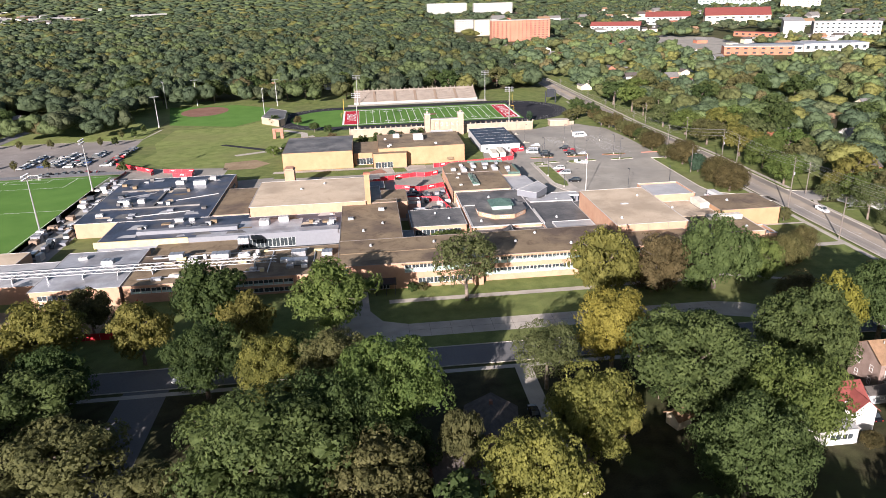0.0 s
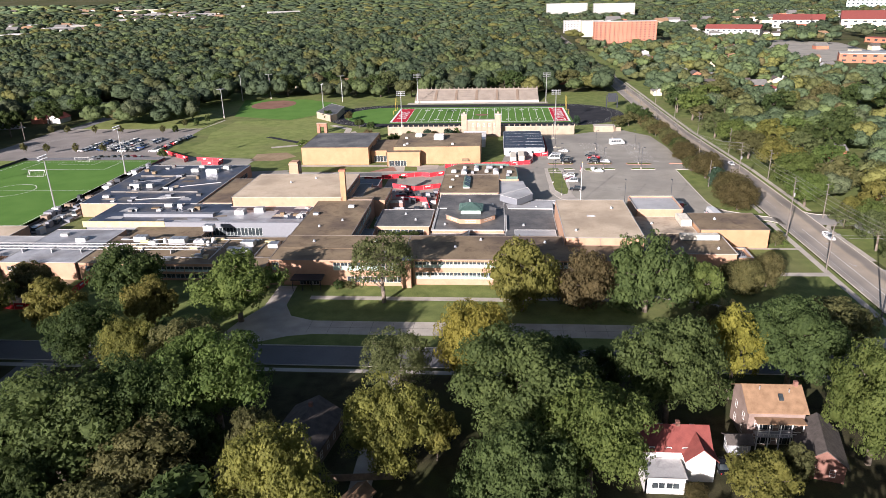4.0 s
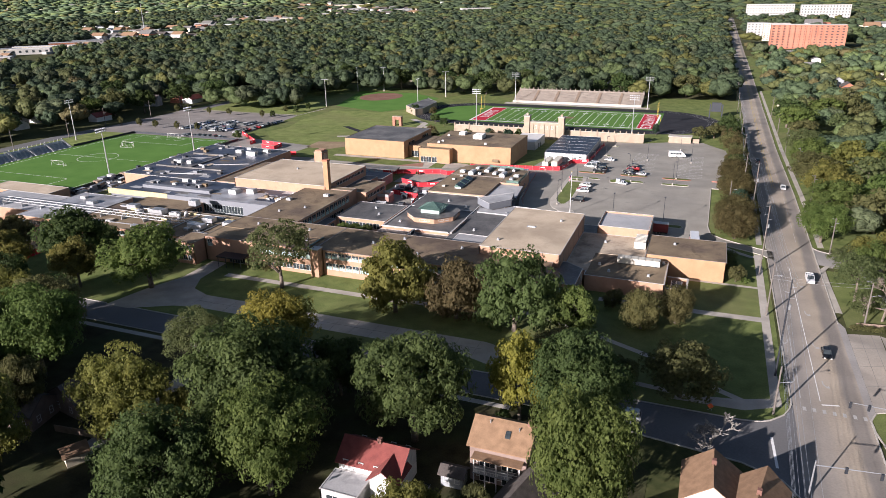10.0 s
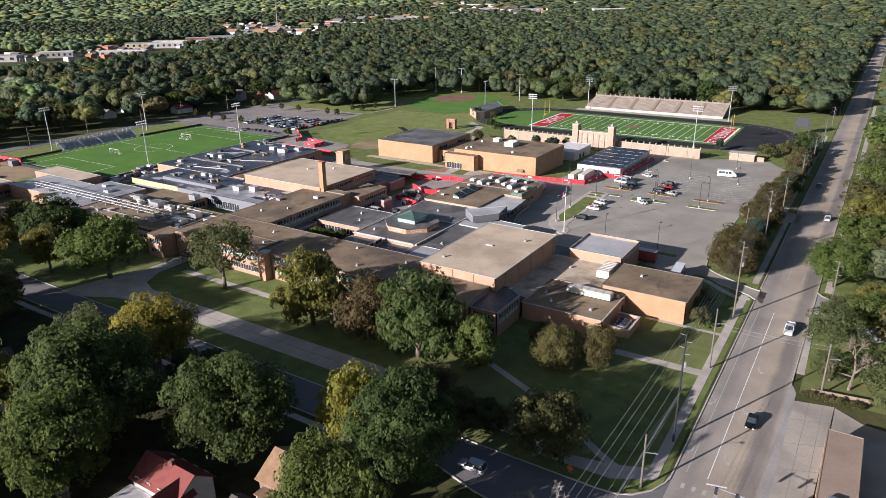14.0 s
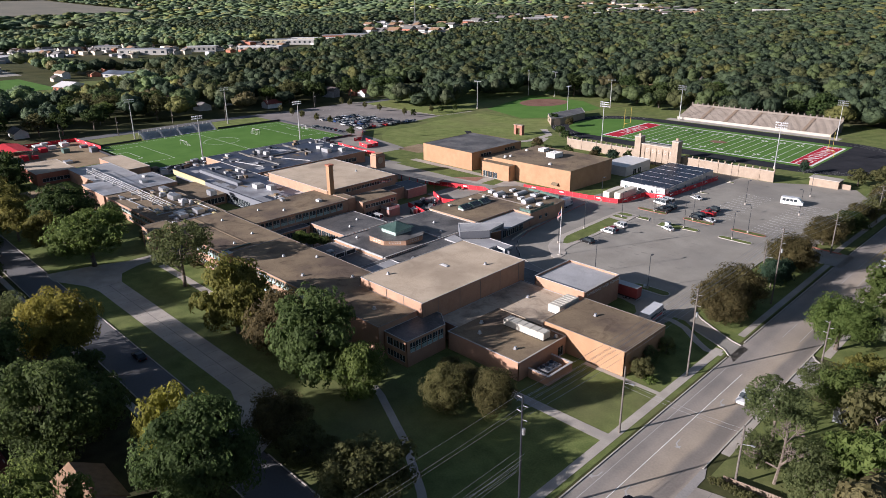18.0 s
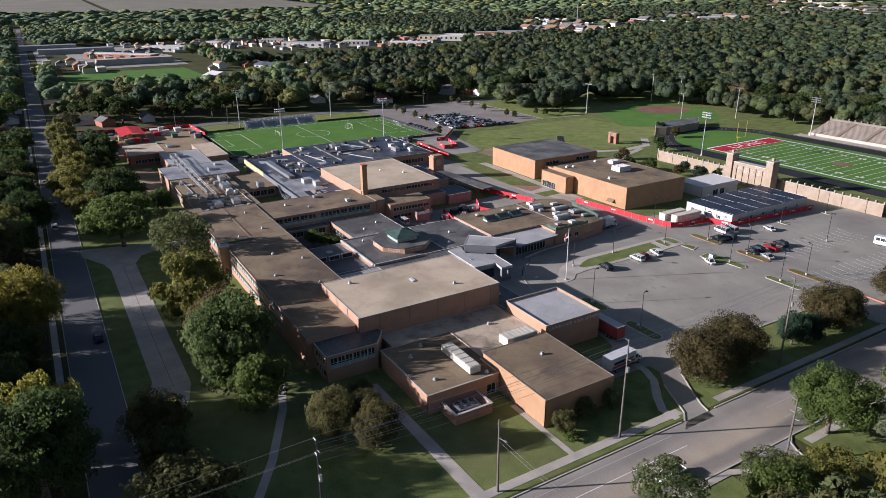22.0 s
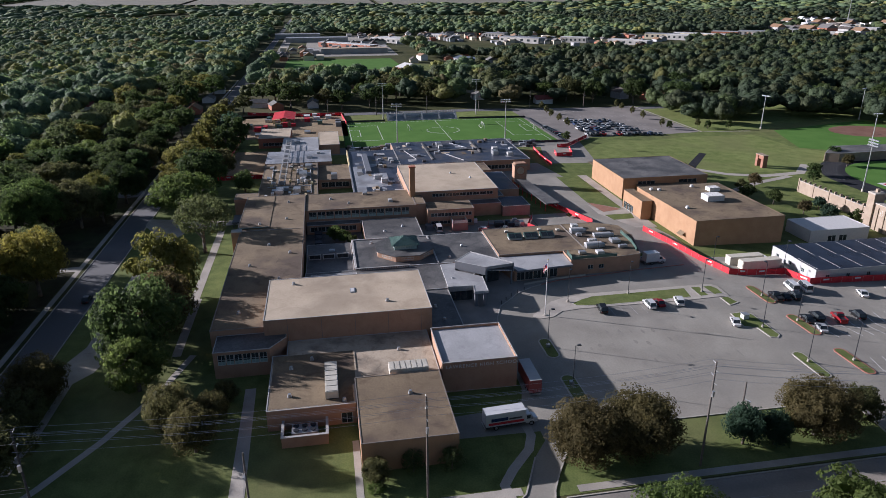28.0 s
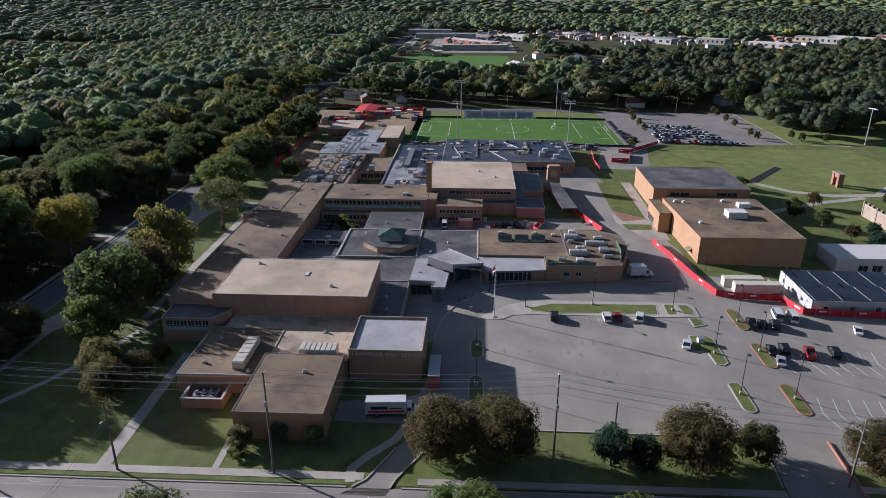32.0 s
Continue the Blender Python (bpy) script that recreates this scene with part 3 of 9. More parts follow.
sheet("work_yard", rect(-110, -62, 150, 168), 0.02, M_BARE, "bare brown earth before the school's unfinished wing", "yard")
M_OLDLOT = ramp_mat("old_asphalt", (0.185, 0.165, 0.148), (0.25, 0.226, 0.204), 0.12, 0.9, 20, 0.2, stain=(0.15, 0.138, 0.125), stain_scale=0.035, stain_amount=0.7)
sheet("far_lot", [(-203, 314.5), (-107, 314.5), (-111, 331), (-116.5, 334.5), (-118.5, 352), (-122, 380), (-124, 403), (-217, 403.5), (-211, 334)], 0.024, M_OLDLOT, "wide asphalt parking lot beside the sports field", "parking lot")
sheet("footpath", ribbon([(-217, 404.6), (-124.5, 404.6), (-121.0, 433)], 1.3), 0.03, M_CONC, "pale concrete edge of the wide parking lot", "footpath")
sheet("lot_verge", [(-202.5, 132.4), (-125.2, 132.4), (-125.2, 560), (-216, 560), (-216, 404), (-202.5, 312)], -0.016, M_MEADOW, "mown grass verge round the sports field and the lot", "lawn")
sheet("road_verge", [(162.1, 232), (340, 232), (340, 900), (162.1, 900)], -0.012, M_GRASS, "green gardens beside the grey road", "lawn")
sheet("road_verge", rect(146.5, 149.3, 545, 900), -0.012, M_GRASS, "green verge beside the grey road", "lawn")
# darker street asphalt stands in for tree shade cast over this road
sheet("lot_road", rect(-212, -203, -100, 560), 0.02, M_STREET, "asphalt street west of the sports field", "road")
sheet("plaza", [(-38, 298.4), (10, 298.2), (12.5, 290), (2, 287.2), (14, 287), (30, 294), (30, 301.5), (-38, 302.5)], 0.035, M_CONC, "concrete plaza before the gold-brick hall", "paving")
sheet("brick_plaza", [(0.4, 288.0), (9.7, 297.5), (12.4, 289.5)], 0.045, M_PAVER, "red brick paving beside the lawn", "paving")
sheet("grass_plot", [(-37, 288.5), (-34.6, 298), (9, 297.8), (0.5, 288)], 0.05, M_GRASS, "mown grass plot beside the plaza", "lawn")
sheet("grass_plot", [(15.7, 288.7), (15.0, 298.8), (20.4, 297.7), (21.4, 289.7)], 0.05, M_GRASS, "small mown grass plot beside the plaza", "lawn")
sheet("stadium_path", ribbon([(-62, 345), (-48, 352), (-34, 366), (-30, 380), (-32, 400), (-45, 412)], 4), 0.03, M_CONC, "concrete path to the stadium gate", "footpath")
sheet("stadium_path", ribbon([(-4, 345), (-20, 372), (-28, 392)], 3), 0.035, M_CONC, "concrete path beside the stadium wall", "footpath")
sheet("softball_dirt", [(-62, 312), (-48, 312), (-42, 322), (-50, 332), (-64, 328)], 0.02, M_BARE, "bare pale earth at the field's edge", "field")
for yy in (132.15, 123.65):
    k = Mesh().box(-1000, -9.5 if yy > 130 else 116, yy - 0.1, yy + 0.1, 0, 0.15)
    if yy > 130:
        k.box(107, 140, yy - 0.1, yy + 0.1, 0, 0.15).box(-1, 98, yy - 0.1, yy + 0.1, 0, 0.15)
    tagged(new("kerb", k.data("kerb", M_KERB)), "concrete kerb along the shaded street", "kerb", "", "structure")
for xx, spans in ((149.15, ((140, 218.5), (227.5, 288.5), (303.5, 900))), (161.95, ((180, 900), (-200, 138)))):
    k = Mesh()
    for a, b in spans:
        for c, e in zip([a, *[q for q in (290, 385) if a < q < b]], [*[q for q in (290, 385) if a < q < b], b]):
            k.prism([(xx - 0.12, c), (xx + 0.12, c), (xx + 0.12, e), (xx - 0.12, e)], [gz(c), gz(c), gz(e), gz(e)], [gz(c) + 0.15, gz(c) + 0.15, gz(e) + 0.15, gz(e) + 0.15])
    tagged(new("kerb", k.data("kerb", M_KERB)), "concrete kerb along the grey road", "kerb", "", "structure")


def band(name, pts, w, lift, mat, label):
    """A painted line on the ground."""
    return sheet(name, ribbon(pts, w), lift, mat, label, "road marking")


for x, m in ((154.3, M_LINE), (151.0, M_FADED)):
    band("lane_mark", [(x, 143.5), (x, 214)], 0.13, 0.03, m, "worn white lane line on asphalt")
for x in (154.3, 157.9):
    for y0 in range(236, 560, 14):
        band("lane_mark", [(x, y0), (x, y0 + 9)], 0.12, 0.03, M_FADED, "worn white lane line on asphalt")
for x in (155.1, 155.9):
    band("centre_line", [(x, 300), (x, 900)], 0.12, 0.03, M_YELLOW, "yellow centre line on asphalt")
band("stop_line", [(154.4, 142.2), (157.4, 142.9)], 0.35, 0.03, M_LINE, "white stop line at the junction")
band("stop_line", [(145.1, 128.4), (145.5, 119.8)], 0.45, 0.035, M_LINE, "white stop line at the junction")
for i in range(7):
    band("crossing_bar", [(151.3 + i * 1.65, 139.2), (151.3 + i * 1.65, 140.5)], 0.6, 0.03, M_FADED, "worn white crossing bar on asphalt")
for x, y, s in ((149.9, 165.6, 1), (156.1, 165.6, -1), (156.1, 149.0, -1), (156.1, 182.4, -1), (149.9, 148.8, 1), (156.1, 200, -1)):
    k = Mesh().add([(x + 0.5 * s, y + 2.4, 0.036), (x + 0.72 * s, y + 2.4, 0.036), (x + 0.66 * s, y + 0.9, 0.036), (x + 0.1 * s, y + 0.2, 0.036), (x - 0.1 * s, y + 0.4, 0.036), (x + 0.42 * s, y + 1.0, 0.036)], [(0, 1, 2, 5), (5, 2, 3, 4)])
    k.add([(x + 0.35 * s, y - 0.2, 0.036), (x - 0.35 * s, y + 0.8, 0.036), (x - 0.6 * s, y - 0.1, 0.036)], [(0, 1, 2)])
    tagged(new("turn_arrow", k.data("turn_arrow", M_FADED)), "worn white arrow painted on the road", "road marking", "", "structure")
def kerb_line(pts, label):
    """A raised concrete kerb along a line on the ground."""
    a, b = ribbon(pts, 0.26), Mesh()
    b.prism(a, -0.02, 0.16)
    tagged(new("kerb", b.data("kerb", M_KERB)), label, "kerb", "", "structure")


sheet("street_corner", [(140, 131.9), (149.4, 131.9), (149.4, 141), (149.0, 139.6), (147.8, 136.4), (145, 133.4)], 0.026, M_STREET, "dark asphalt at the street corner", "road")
kerb_line([(140, 132.1), (143, 132.5), (145.2, 133.6), (147.6, 136.2), (148.8, 139), (149.1, 141)], "pale kerb round the street corner")
kerb_line([(116, 123.6), (124, 121.4), (140, 119.4), (146, 116.8), (149.2, 111.8)], "pale kerb round the street corner")
sheet("garden_lawn", [(163.6, 178.5), (200, 178.5), (200, 212), (163.6, 214)], 0.02, M_GRASS, "green garden lawn beside the road", "lawn")
sheet("practice_lawn", rect(-455, -385, 157, 285), -0.02, M_GRASS, "mown lawn beside the distant practice field", "lawn")
sheet("side_road", [(161.8, 218), (200, 213), (215, 211), (215, 221), (200, 223), (176, 227.3), (168, 228.2), (164.6, 229.4), (161.8, 232)], 0.022, M_ROAD, "asphalt side road between gardens", "road")
kerb_line([(161.9, 232), (163.2, 230), (165, 228.9), (170, 227.8), (176.4, 227.4), (200, 223.2)], "pale kerb curving into a side road")
sheet("footpath", ribbon([(163.0, 186), (162.6, 205), (162.6, 214), (164, 217), (168, 217.2)], 1.5), 0.045, M_CONC, "concrete footpath curving into the side road", "footpath")
kerb_line([(138.7, 225.5), (143.6, 223.2), (147.3, 221.4), (149.1, 219.4)], "pale kerb beside the car park entry")
sheet("corner_lawn", [(162.2, 136.4), (162.6, 132), (173, 130), (174, 142.5), (169, 144.8), (163.4, 142.2), (162.2, 139.5)], 0.05, M_GRASS, "small lawn at the street corner", "lawn")
kerb_line([(163.0, 131), (162.1, 136), (162.0, 139.4), (163.3, 142.4), (169, 145.2)], "pale kerb round the corner lawn")

# joints of the concrete drive and oil marks of the car park
M_JOINT = plain("dark_joint", (0.12, 0.115, 0.11), 0.9)
band("drive_joint", [(12, 141.2), (88, 141.2)], 0.10, 0.035, M_JOINT, "dark joint in the concrete drive")
for i in range(16):
    band("drive_joint", [(12 + i * 5, 137.9), (12 + i * 5, 144.5)], 0.06, 0.035, M_JOINT, "dark joint in the concrete drive")
M_OIL = ramp_mat("oil_marked_asphalt", (0.190, 0.176, 0.152), (0.262, 0.245, 0.213), 0.4, 0.85, 12)
rng_oil = random.Random(31)
for x, y0, n in ((98.7, 247, 10), (104.2, 246, 10), (112.5, 258, 9), (118.5, 258, 9), (104.0, 310, 12), (124.0, 312, 12)):
    for i in range(n):
        if rng_oil.random() < 0.2:
            continue
        cx, cy, a, b = x + rng_oil.uniform(-0.7, 0.7), y0 + i * 2.75 + rng_oil.uniform(-0.3, 0.3), rng_oil.uniform(0.7, 1.7), rng_oil.uniform(0.25, 0.5)
        sheet("oil_stain", [(cx + a * math.cos(q * math.tau / 9) * rng_oil.uniform(0.7, 1.2), cy + b * math.sin(q * math.tau / 9) * rng_oil.uniform(0.7, 1.2)) for q in range(9)], 0.026, M_OIL, "dark oil stain on the parking lot asphalt", "stain")

# parking bays
for x0, y0, n in ((-197.5, 340, 15), (-180.0, 338, 16), (-164.0, 369, 6), (-150.0, 371, 5), (-136.5, 373, 4)):
    for i in range(n):
        band("bay_line", [(x0 - 2.6, y0 + i * 3.0), (x0 + 2.6, y0 + i * 3.0)], 0.2, 0.034, M_FADED, "faded parking bay line on asphalt")
for i in range(16):
    y = 306 + i * 3.0
    for x0 in (104.0, 124.0):
        band("bay_line", [(x0 - 5.3, y + 1.2), (x0, y), (x0 + 5.3, y + 1.2)], 0.14, 0.03, M_LINE, "white parking bay line on asphalt")
for x0 in (104.0, 124.0):
    band("bay_line", [(x0, 305), (x0, 353)], 0.14, 0.033, M_FADED, "white parking bay line on asphalt")
for i in range(9):
    y = 258 + i * 2.8
    band("bay_line", [(85.6, y), (90.6, y)], 0.11, 0.03, M_FADED, "faded parking bay line on asphalt")


def offset_poly(poly, d):
    """The outline moved inwards by d (counter-clockwise outline)."""
    n, out = len(poly), []
    for i in range(n):
        a, b, c = Vector(poly[i - 1]), Vector(poly[i]), Vector(poly[(i + 1) % n])
        u, w = (b - a).normalized(), (c - b).normalized()
        n1, n2 = Vector((-u.y, u.x)), Vector((-w.y, w.x))
        k = n1 + n2
        k = k / max(0.2, k.dot(n1)) if k.length > 1e-6 else n1
        out.append(tuple(b + k * d))
    return out


def island(poly, label, lamp=False, kerb=M_KERB):
    """A raised kerb ring with grass inside."""
    cx, cy = sum(p[0] for p in poly) / len(poly), sum(p[1] for p in poly) / len(poly)
    t = thing("parking_island", (cx, cy, gz(cy)), label, "traffic island", "islands in the parking lot")
    ring, n = Mesh(), len(poly)
    if sum(a[0] * b[1] - b[0] * a[1] for a, b in zip(poly, poly[1:] + poly[:1])) < 0:
        poly = poly[::-1]
    inner = offset_poly(poly, 0.28)
    ring.add([(x, y, gz(y)) for x, y in poly] + [(x, y, gz(y) + 0.16) for x, y in poly] + [(x, y, gz(y) + 0.16) for x, y in inner], [q for i in range(n) for q in ((i, (i + 1) % n, n + (i + 1) % n, n + i), (n + i, n + (i + 1) % n, 2 * n + (i + 1) % n, 2 * n + i))])
    part("kerb", ring, kerb, t)
    part("grass", Mesh().add([(x, y, gz(y) + 0.15) for x, y in inner], [tuple(range(n))]), M_GRASS, t)
    return t


def capsule(x0, x1, y, r):
    return arc(x1 - r, y, r, -90, 90, 8) + arc(x0 + r, y, r, 90, 270, 8)


island(capsule(98.6, 107.4, 239.6, 1.5), "small oval grass island with a concrete kerb")
island(capsule(114.4, 125, 239.5, 1.6), "small oval grass island with a concrete kerb")
island([(82.1, 252.5), (80.2, 255.6), (78.9, 259), (78.4, 285.3), (84.2, 284.4), (84.7, 259.4), (83.7, 253.2)], "long grass strip with a concrete kerb beside the drive")
island([(78.3, 286.8), (78.2, 293.0), (80.4, 293.9), (83.4, 293.6), (84.3, 286.6)], "grass strip with a concrete kerb beside the drive")
island([(85.6, 291.2), (85.2, 293.6), (89.0, 294.6), (90.3, 291.3)], "small grass island with a concrete kerb")
island([(94.6, 288.7), (94.0, 292.6), (96, 294), (106.5, 294), (107.8, 292.6), (107.3, 291.0), (102.6, 290.7), (101.6, 287.9)], "grass island with a concrete kerb and an electrical box")
island(capsule(79.5, 90.7, 303.2, 1.3), "long grass island with a red painted kerb", kerb=M_REDKERB)
island(capsule(97.0, 107.8, 303.0, 1.4), "long grass island with a red painted kerb", kerb=M_REDKERB)
island(capsule(114.2, 125.0, 292.2, 1.4), "long grass island with a concrete kerb")
island(capsule(114.0, 125.1, 302.6, 1.4), "long grass island with a red painted kerb", kerb=M_REDKERB)
island(capsule(84.5, 88.5, 341, 0.9), "narrow grass island with a concrete kerb")
island(capsule(84.5, 88.5, 366, 0.9), "narrow grass island with a concrete kerb")
k = Mesh()
edge = [(133.0, 302.6), (140, 302.2), (147.4, 301.8)]
for a, b in zip(edge, edge[1:]):
    k.prism(ribbon([a, b], 0.3), -0.3, 0.02)
tagged(new("kerb", k.data("kerb", M_REDKERB)), "red painted kerb at the second driveway", "kerb", "", "structure")
k = Mesh()
edge = [(149.3, 225.6), (147.1, 226.3), (143.5, 228.2), (137.1, 232.1), (133.6, 235.4), (132.6, 243), (132.9, 290.8), (146, 289.4)]
for a, b in zip(edge, edge[1:]):
    k.prism(ribbon([a, b], 0.25), -0.05, 0.16)
tagged(new("kerb", k.data("kerb", M_KERB)), "concrete kerb round the lawn beside the road", "kerb", "", "structure")
for pts, mat, lab in ((DROP_OFF[:8], M_KERB, "curved concrete kerb before the school entrance"), (DROP_OFF[7:], M_REDKERB, "red painted kerb along the drop-off drive")):
    k = Mesh()
    for a, b in zip(pts, pts[1:]):
        k.prism(ribbon([a, b], 0.25), -0.3, 0.17)
    tagged(new("kerb", k.welded("kerb", mat)), lab, "kerb", "", "structure")
seat = thing("low_wall", (68, 252, 0.1), "low pale concrete wall beside the drop-off drive", "wall")
part("wall", Mesh().prism(ribbon([(69.0, 243.8), (68.0, 247.6), (66.6, 253.5), (65.9, 262.3)], 0.35), 0.08, 0.62), M_CONC, seat)

# ---------------------------------------------------------------- sports fields
sheet("soccer_field", rect(-178, -107, 203, 316), 0.02, M_TURF, "bright green artificial soccer turf", "sports field")


def field_line(pts, w=0.16, lift=0.035, mat=None, name="field_line"):
    return band(name, pts, w, lift, mat or M_LINE, "white line on green sports turf")


SX0, SX1, SY0, SY1 = -174.5, -111, 207, 311
for pts in ([(SX0, SY0), (SX1, SY0)], [(SX0, SY1), (SX1, SY1)], [(SX0, SY0), (SX0, SY1)], [(SX1, SY0), (SX1, SY1)], [(SX0, 259), (SX1, 259)]):
    field_line(pts, 0.22)
for s, y in ((1, SY0), (-1, SY1)):
    for half, dep in ((20.2, 16.5), (9.2, 5.5)):
        field_line([(-145.5 - half, y), (-145.5 - half, y + s * dep)], 0.22)
        field_line([(-145.5 + half, y), (-145.5 + half, y + s * dep)], 0.22)
        field_line([(-145.5 - half, y + s * dep), (-145.5 + half, y + s * dep)], 0.22)
field_line(arc(-145.5, 259, 9.15, 0, 360, 36), 0.22)
oy, orad = 446.5, 41.0
oval = arc(96, oy, orad, -90, 90, 24) + arc(-14, oy, orad, 90, 270, 24)
inner = arc(96, oy, orad - 10.5, -90, 90, 24) + arc(-14, oy, orad - 10.5, 90, 270, 24)
sheet("running_track", oval, 0.01, M_TRACK, "black running track round the football field", "running track")
sheet("football_field", [(102.5, 416.2)] + [(102.5, 476.6)] + arc(-14, oy, orad - 10.8, 90, 270, 24), 0.03, M_TURF, "bright green football turf inside the track", "sports field")
for i in range(1, 7):
    r = orad - i * 1.22
    field_line(arc(-14, oy, r, 95, 265, 24), 0.07, 0.035, M_FADED, "lane_line")
    field_line(arc(96, oy, r, -85, 85, 24), 0.07, 0.035, M_FADED, "lane_line")
FX0, FX1, FY0, FY1 = -9.3, 100.0, 421.3, 469.9
EZ = 9.14
sheet("end_zone", rect(FX0, FX0 + EZ, FY0, FY1), 0.045, M_REDTURF, "red end zone with white lettering", "sports field")
sheet("end_zone", rect(FX1 - EZ, FX1, FY0, FY1), 0.045, M_REDTURF, "red end zone with white lettering", "sports field")
for x0, x1, y0, y1 in ((FX0 - 1.2, FX1 + 1.2, FY0 - 1.2, FY0), (FX0 - 1.2, FX1 + 1.2, FY1, FY1 + 1.2), (FX0 - 1.2, FX0, FY0, FY1), (FX1, FX1 + 1.2, FY0, FY1)):
    sheet("border_line", rect(x0, x1, y0, y1), 0.05, M_LINE, "broad white border of the football field", "field marking")
for i in range(21):
    field_line([(FX0 + EZ + i * 4.554, FY0), (FX0 + EZ + i * 4.554, FY1)], 0.26, 0.05)
for i in range(1, 10):
    x = FX0 + EZ + i * 9.108
    for y in (FY0 + 7, FY1 - 7):
        for dx in (-1.1, 1.1):
            sheet("yard_number", rect(x + dx - 0.55, x + dx + 0.55, y - 0.9, y + 0.9), 0.055, M_LINE, "white painted yard number", "field marking")
sheet("field_emblem", [(42, 443), (46, 441), (50, 443), (51, 446), (47, 448.5), (42.5, 447)], 0.055, M_DIRT, "brown painted emblem at midfield", "field marking")


def lettering(text, size, m, mat, label, name="lettering", parent=None, extrude=0.0, spacing=1.0):
    c = bpy.data.curves.new(name, "FONT")
    c.body, c.size, c.align_x, c.align_y, c.extrude, c.space_character = text, size, "CENTER", "CENTER", extrude, spacing
    c.materials.append(mat)
    ob = new(name, c)
    ob.matrix_basis = m
    if parent is not None:
        ob.parent = parent
        ob.matrix_basis = Matrix.Translation(parent.location).inverted() @ m
        ob["label"] = label
        return ob
    return tagged(ob, label, "lettering")


lettering("LIONS", 8.5, pose(FX0 + EZ / 2, oy - 1, gz(446) + 0.08, 0, 0, 90), M_LINE, "large white letters painted on the red end zone", spacing=1.15)
lettering("LAWRENCE", 8.5, pose(FX1 - EZ / 2, oy - 1, gz(446) + 0.08, 0, 0, -90), M_LINE, "large white letters painted on the red end zone", spacing=1.05)
sheet("outfield", [(-120, 447), (-77, 432), (-63, 452), (-62, 500), (-90, 520), (-138, 520)], 0.02, M_TURF, "bright green baseball turf", "sports field")
sheet("infield", [(-108 + 16 * math.cos(a * 0.3), 496 + 20 * math.sin(a * 0.3)) for a in range(21)], 0.03, M_DIRT, "red-brown earth infield", "sports field")
sheet("practice_field", [(-565, 157), (-565, 272), (-455, 275), (-468, 157)], 0.05, M_TURF, "bright green practice field among trees", "sports field")
sheet("meadow", [(-430, 262), (-430, 320), (-500, 330), (-500, 284)], 0.05, M_GRASS, "mown green meadow beside the practice field", "field")
sheet("far_meadow", [(-1900, -260), (-1500, -260), (-1500, -120), (-1900, -120)], 0.3, M_TURF, "distant green meadow among woods", "field")
sheet("runway", [(-75.6, 376.0), (-73.0, 378.4), (-43.0, 355.2), (-45.2, 351.6)], 0.03, M_TRACK, "dark rubber jumping runway on the grass", "runway")


# ---------------------------------------------------------------- buildings
WINDOWS = {}


def window_mesh(w, h, cols, rows, frame_mat, panel):
    """Shared meshes of a window: frame with bars, glass, and an optional solid panel below."""
    key = (round(w, 2), round(h, 2), cols, rows, frame_mat.name, panel)
    if key not in WINDOWS:
        xs = [0, 0.08, *[w * i / cols + e for i in range(1, cols) for e in (-0.035, 0.035)], w - 0.08, w]
        zs = [0, 0.08, *[h * j / rows + e for j in range(1, rows) for e in (-0.03, 0.03)], h - 0.08, h]
        f, nz = Mesh(), len(zs)
        solid = {(i, j) for i in range(len(xs) - 1) for j in range(nz - 1) if i % 2 == 0 or j % 2 == 0}
        quads = []
        size = len(xs) * nz
        for i, j in solid:
            a, b, c, e = i * nz + j, (i + 1) * nz + j, (i + 1) * nz + j + 1, i * nz + j + 1
            quads += [(a, b, c, e), (size + e, size + c, size + b, size + a)]
            for (di, dj), (p0, p1) in (((0, -1), (b, a)), ((1, 0), (c, b)), ((0, 1), (e, c)), ((-1, 0), (a, e))):
                if (i + di, j + dj) not in solid:
                    quads.append((p0, p1, size + p1, size + p0))
        f.add([(x, y, z) for y in (0.0, 0.09) for x in xs for z in zs], quads)
        p = Mesh().box(0.06, w - 0.06, 0.05, 0.07, h * panel, h - 0.06)
        b = Mesh().box(0.06, w - 0.06, 0.025, 0.06, 0.05, h * panel) if panel else None
        WINDOWS[key] = (f.data("window", frame_mat), p.data("pane", M_GLASS), b.data("panel", M_TEAL) if b else None)
    return WINDOWS[key]


def put_window(parent, m, w, h, cols=2, rows=1, frame_mat=None, panel=0.0, name="window"):
    f, p, b = window_mesh(w, h, cols, rows, frame_mat or M_FRAME, panel)
    ob = new(name, f)
    ob.parent = parent
    ob.matrix_basis = parent.matrix_basis.inverted() @ m
    q = new("pane", p)
    q.parent = ob
    if b:
        s = new("panel", b)
        s.parent = ob
        s["label"] = "pale green panel"
    return ob


def wall_mesh(length, height, holes, thick=0.3):
    """A wall along +x with its outside at y=0, cut through at holes (x0, x1, z0, z1)."""
    xs = sorted({0.0, length, *[v for q in holes for v in q[:2]]})
    zs = sorted({0.0, height, *[v for q in holes for v in q[2:4]]})
    m = Mesh()
    for x0, x1 in zip(xs, xs[1:]):
        run = None
        for z0, z1 in zip(zs, zs[1:]):
            cx, cz = (x0 + x1) / 2, (z0 + z1) / 2
            if any(q[0] < cx < q[1] and q[2] < cz < q[3] for q in holes):
                if run:
                    m.box(x0, x1, 0, thick, *run)
                run = None
            else:
                run = (run[0], z1) if run else (z0, z1)
        if run:
            m.box(x0, x1, 0, thick, *run)
    return m


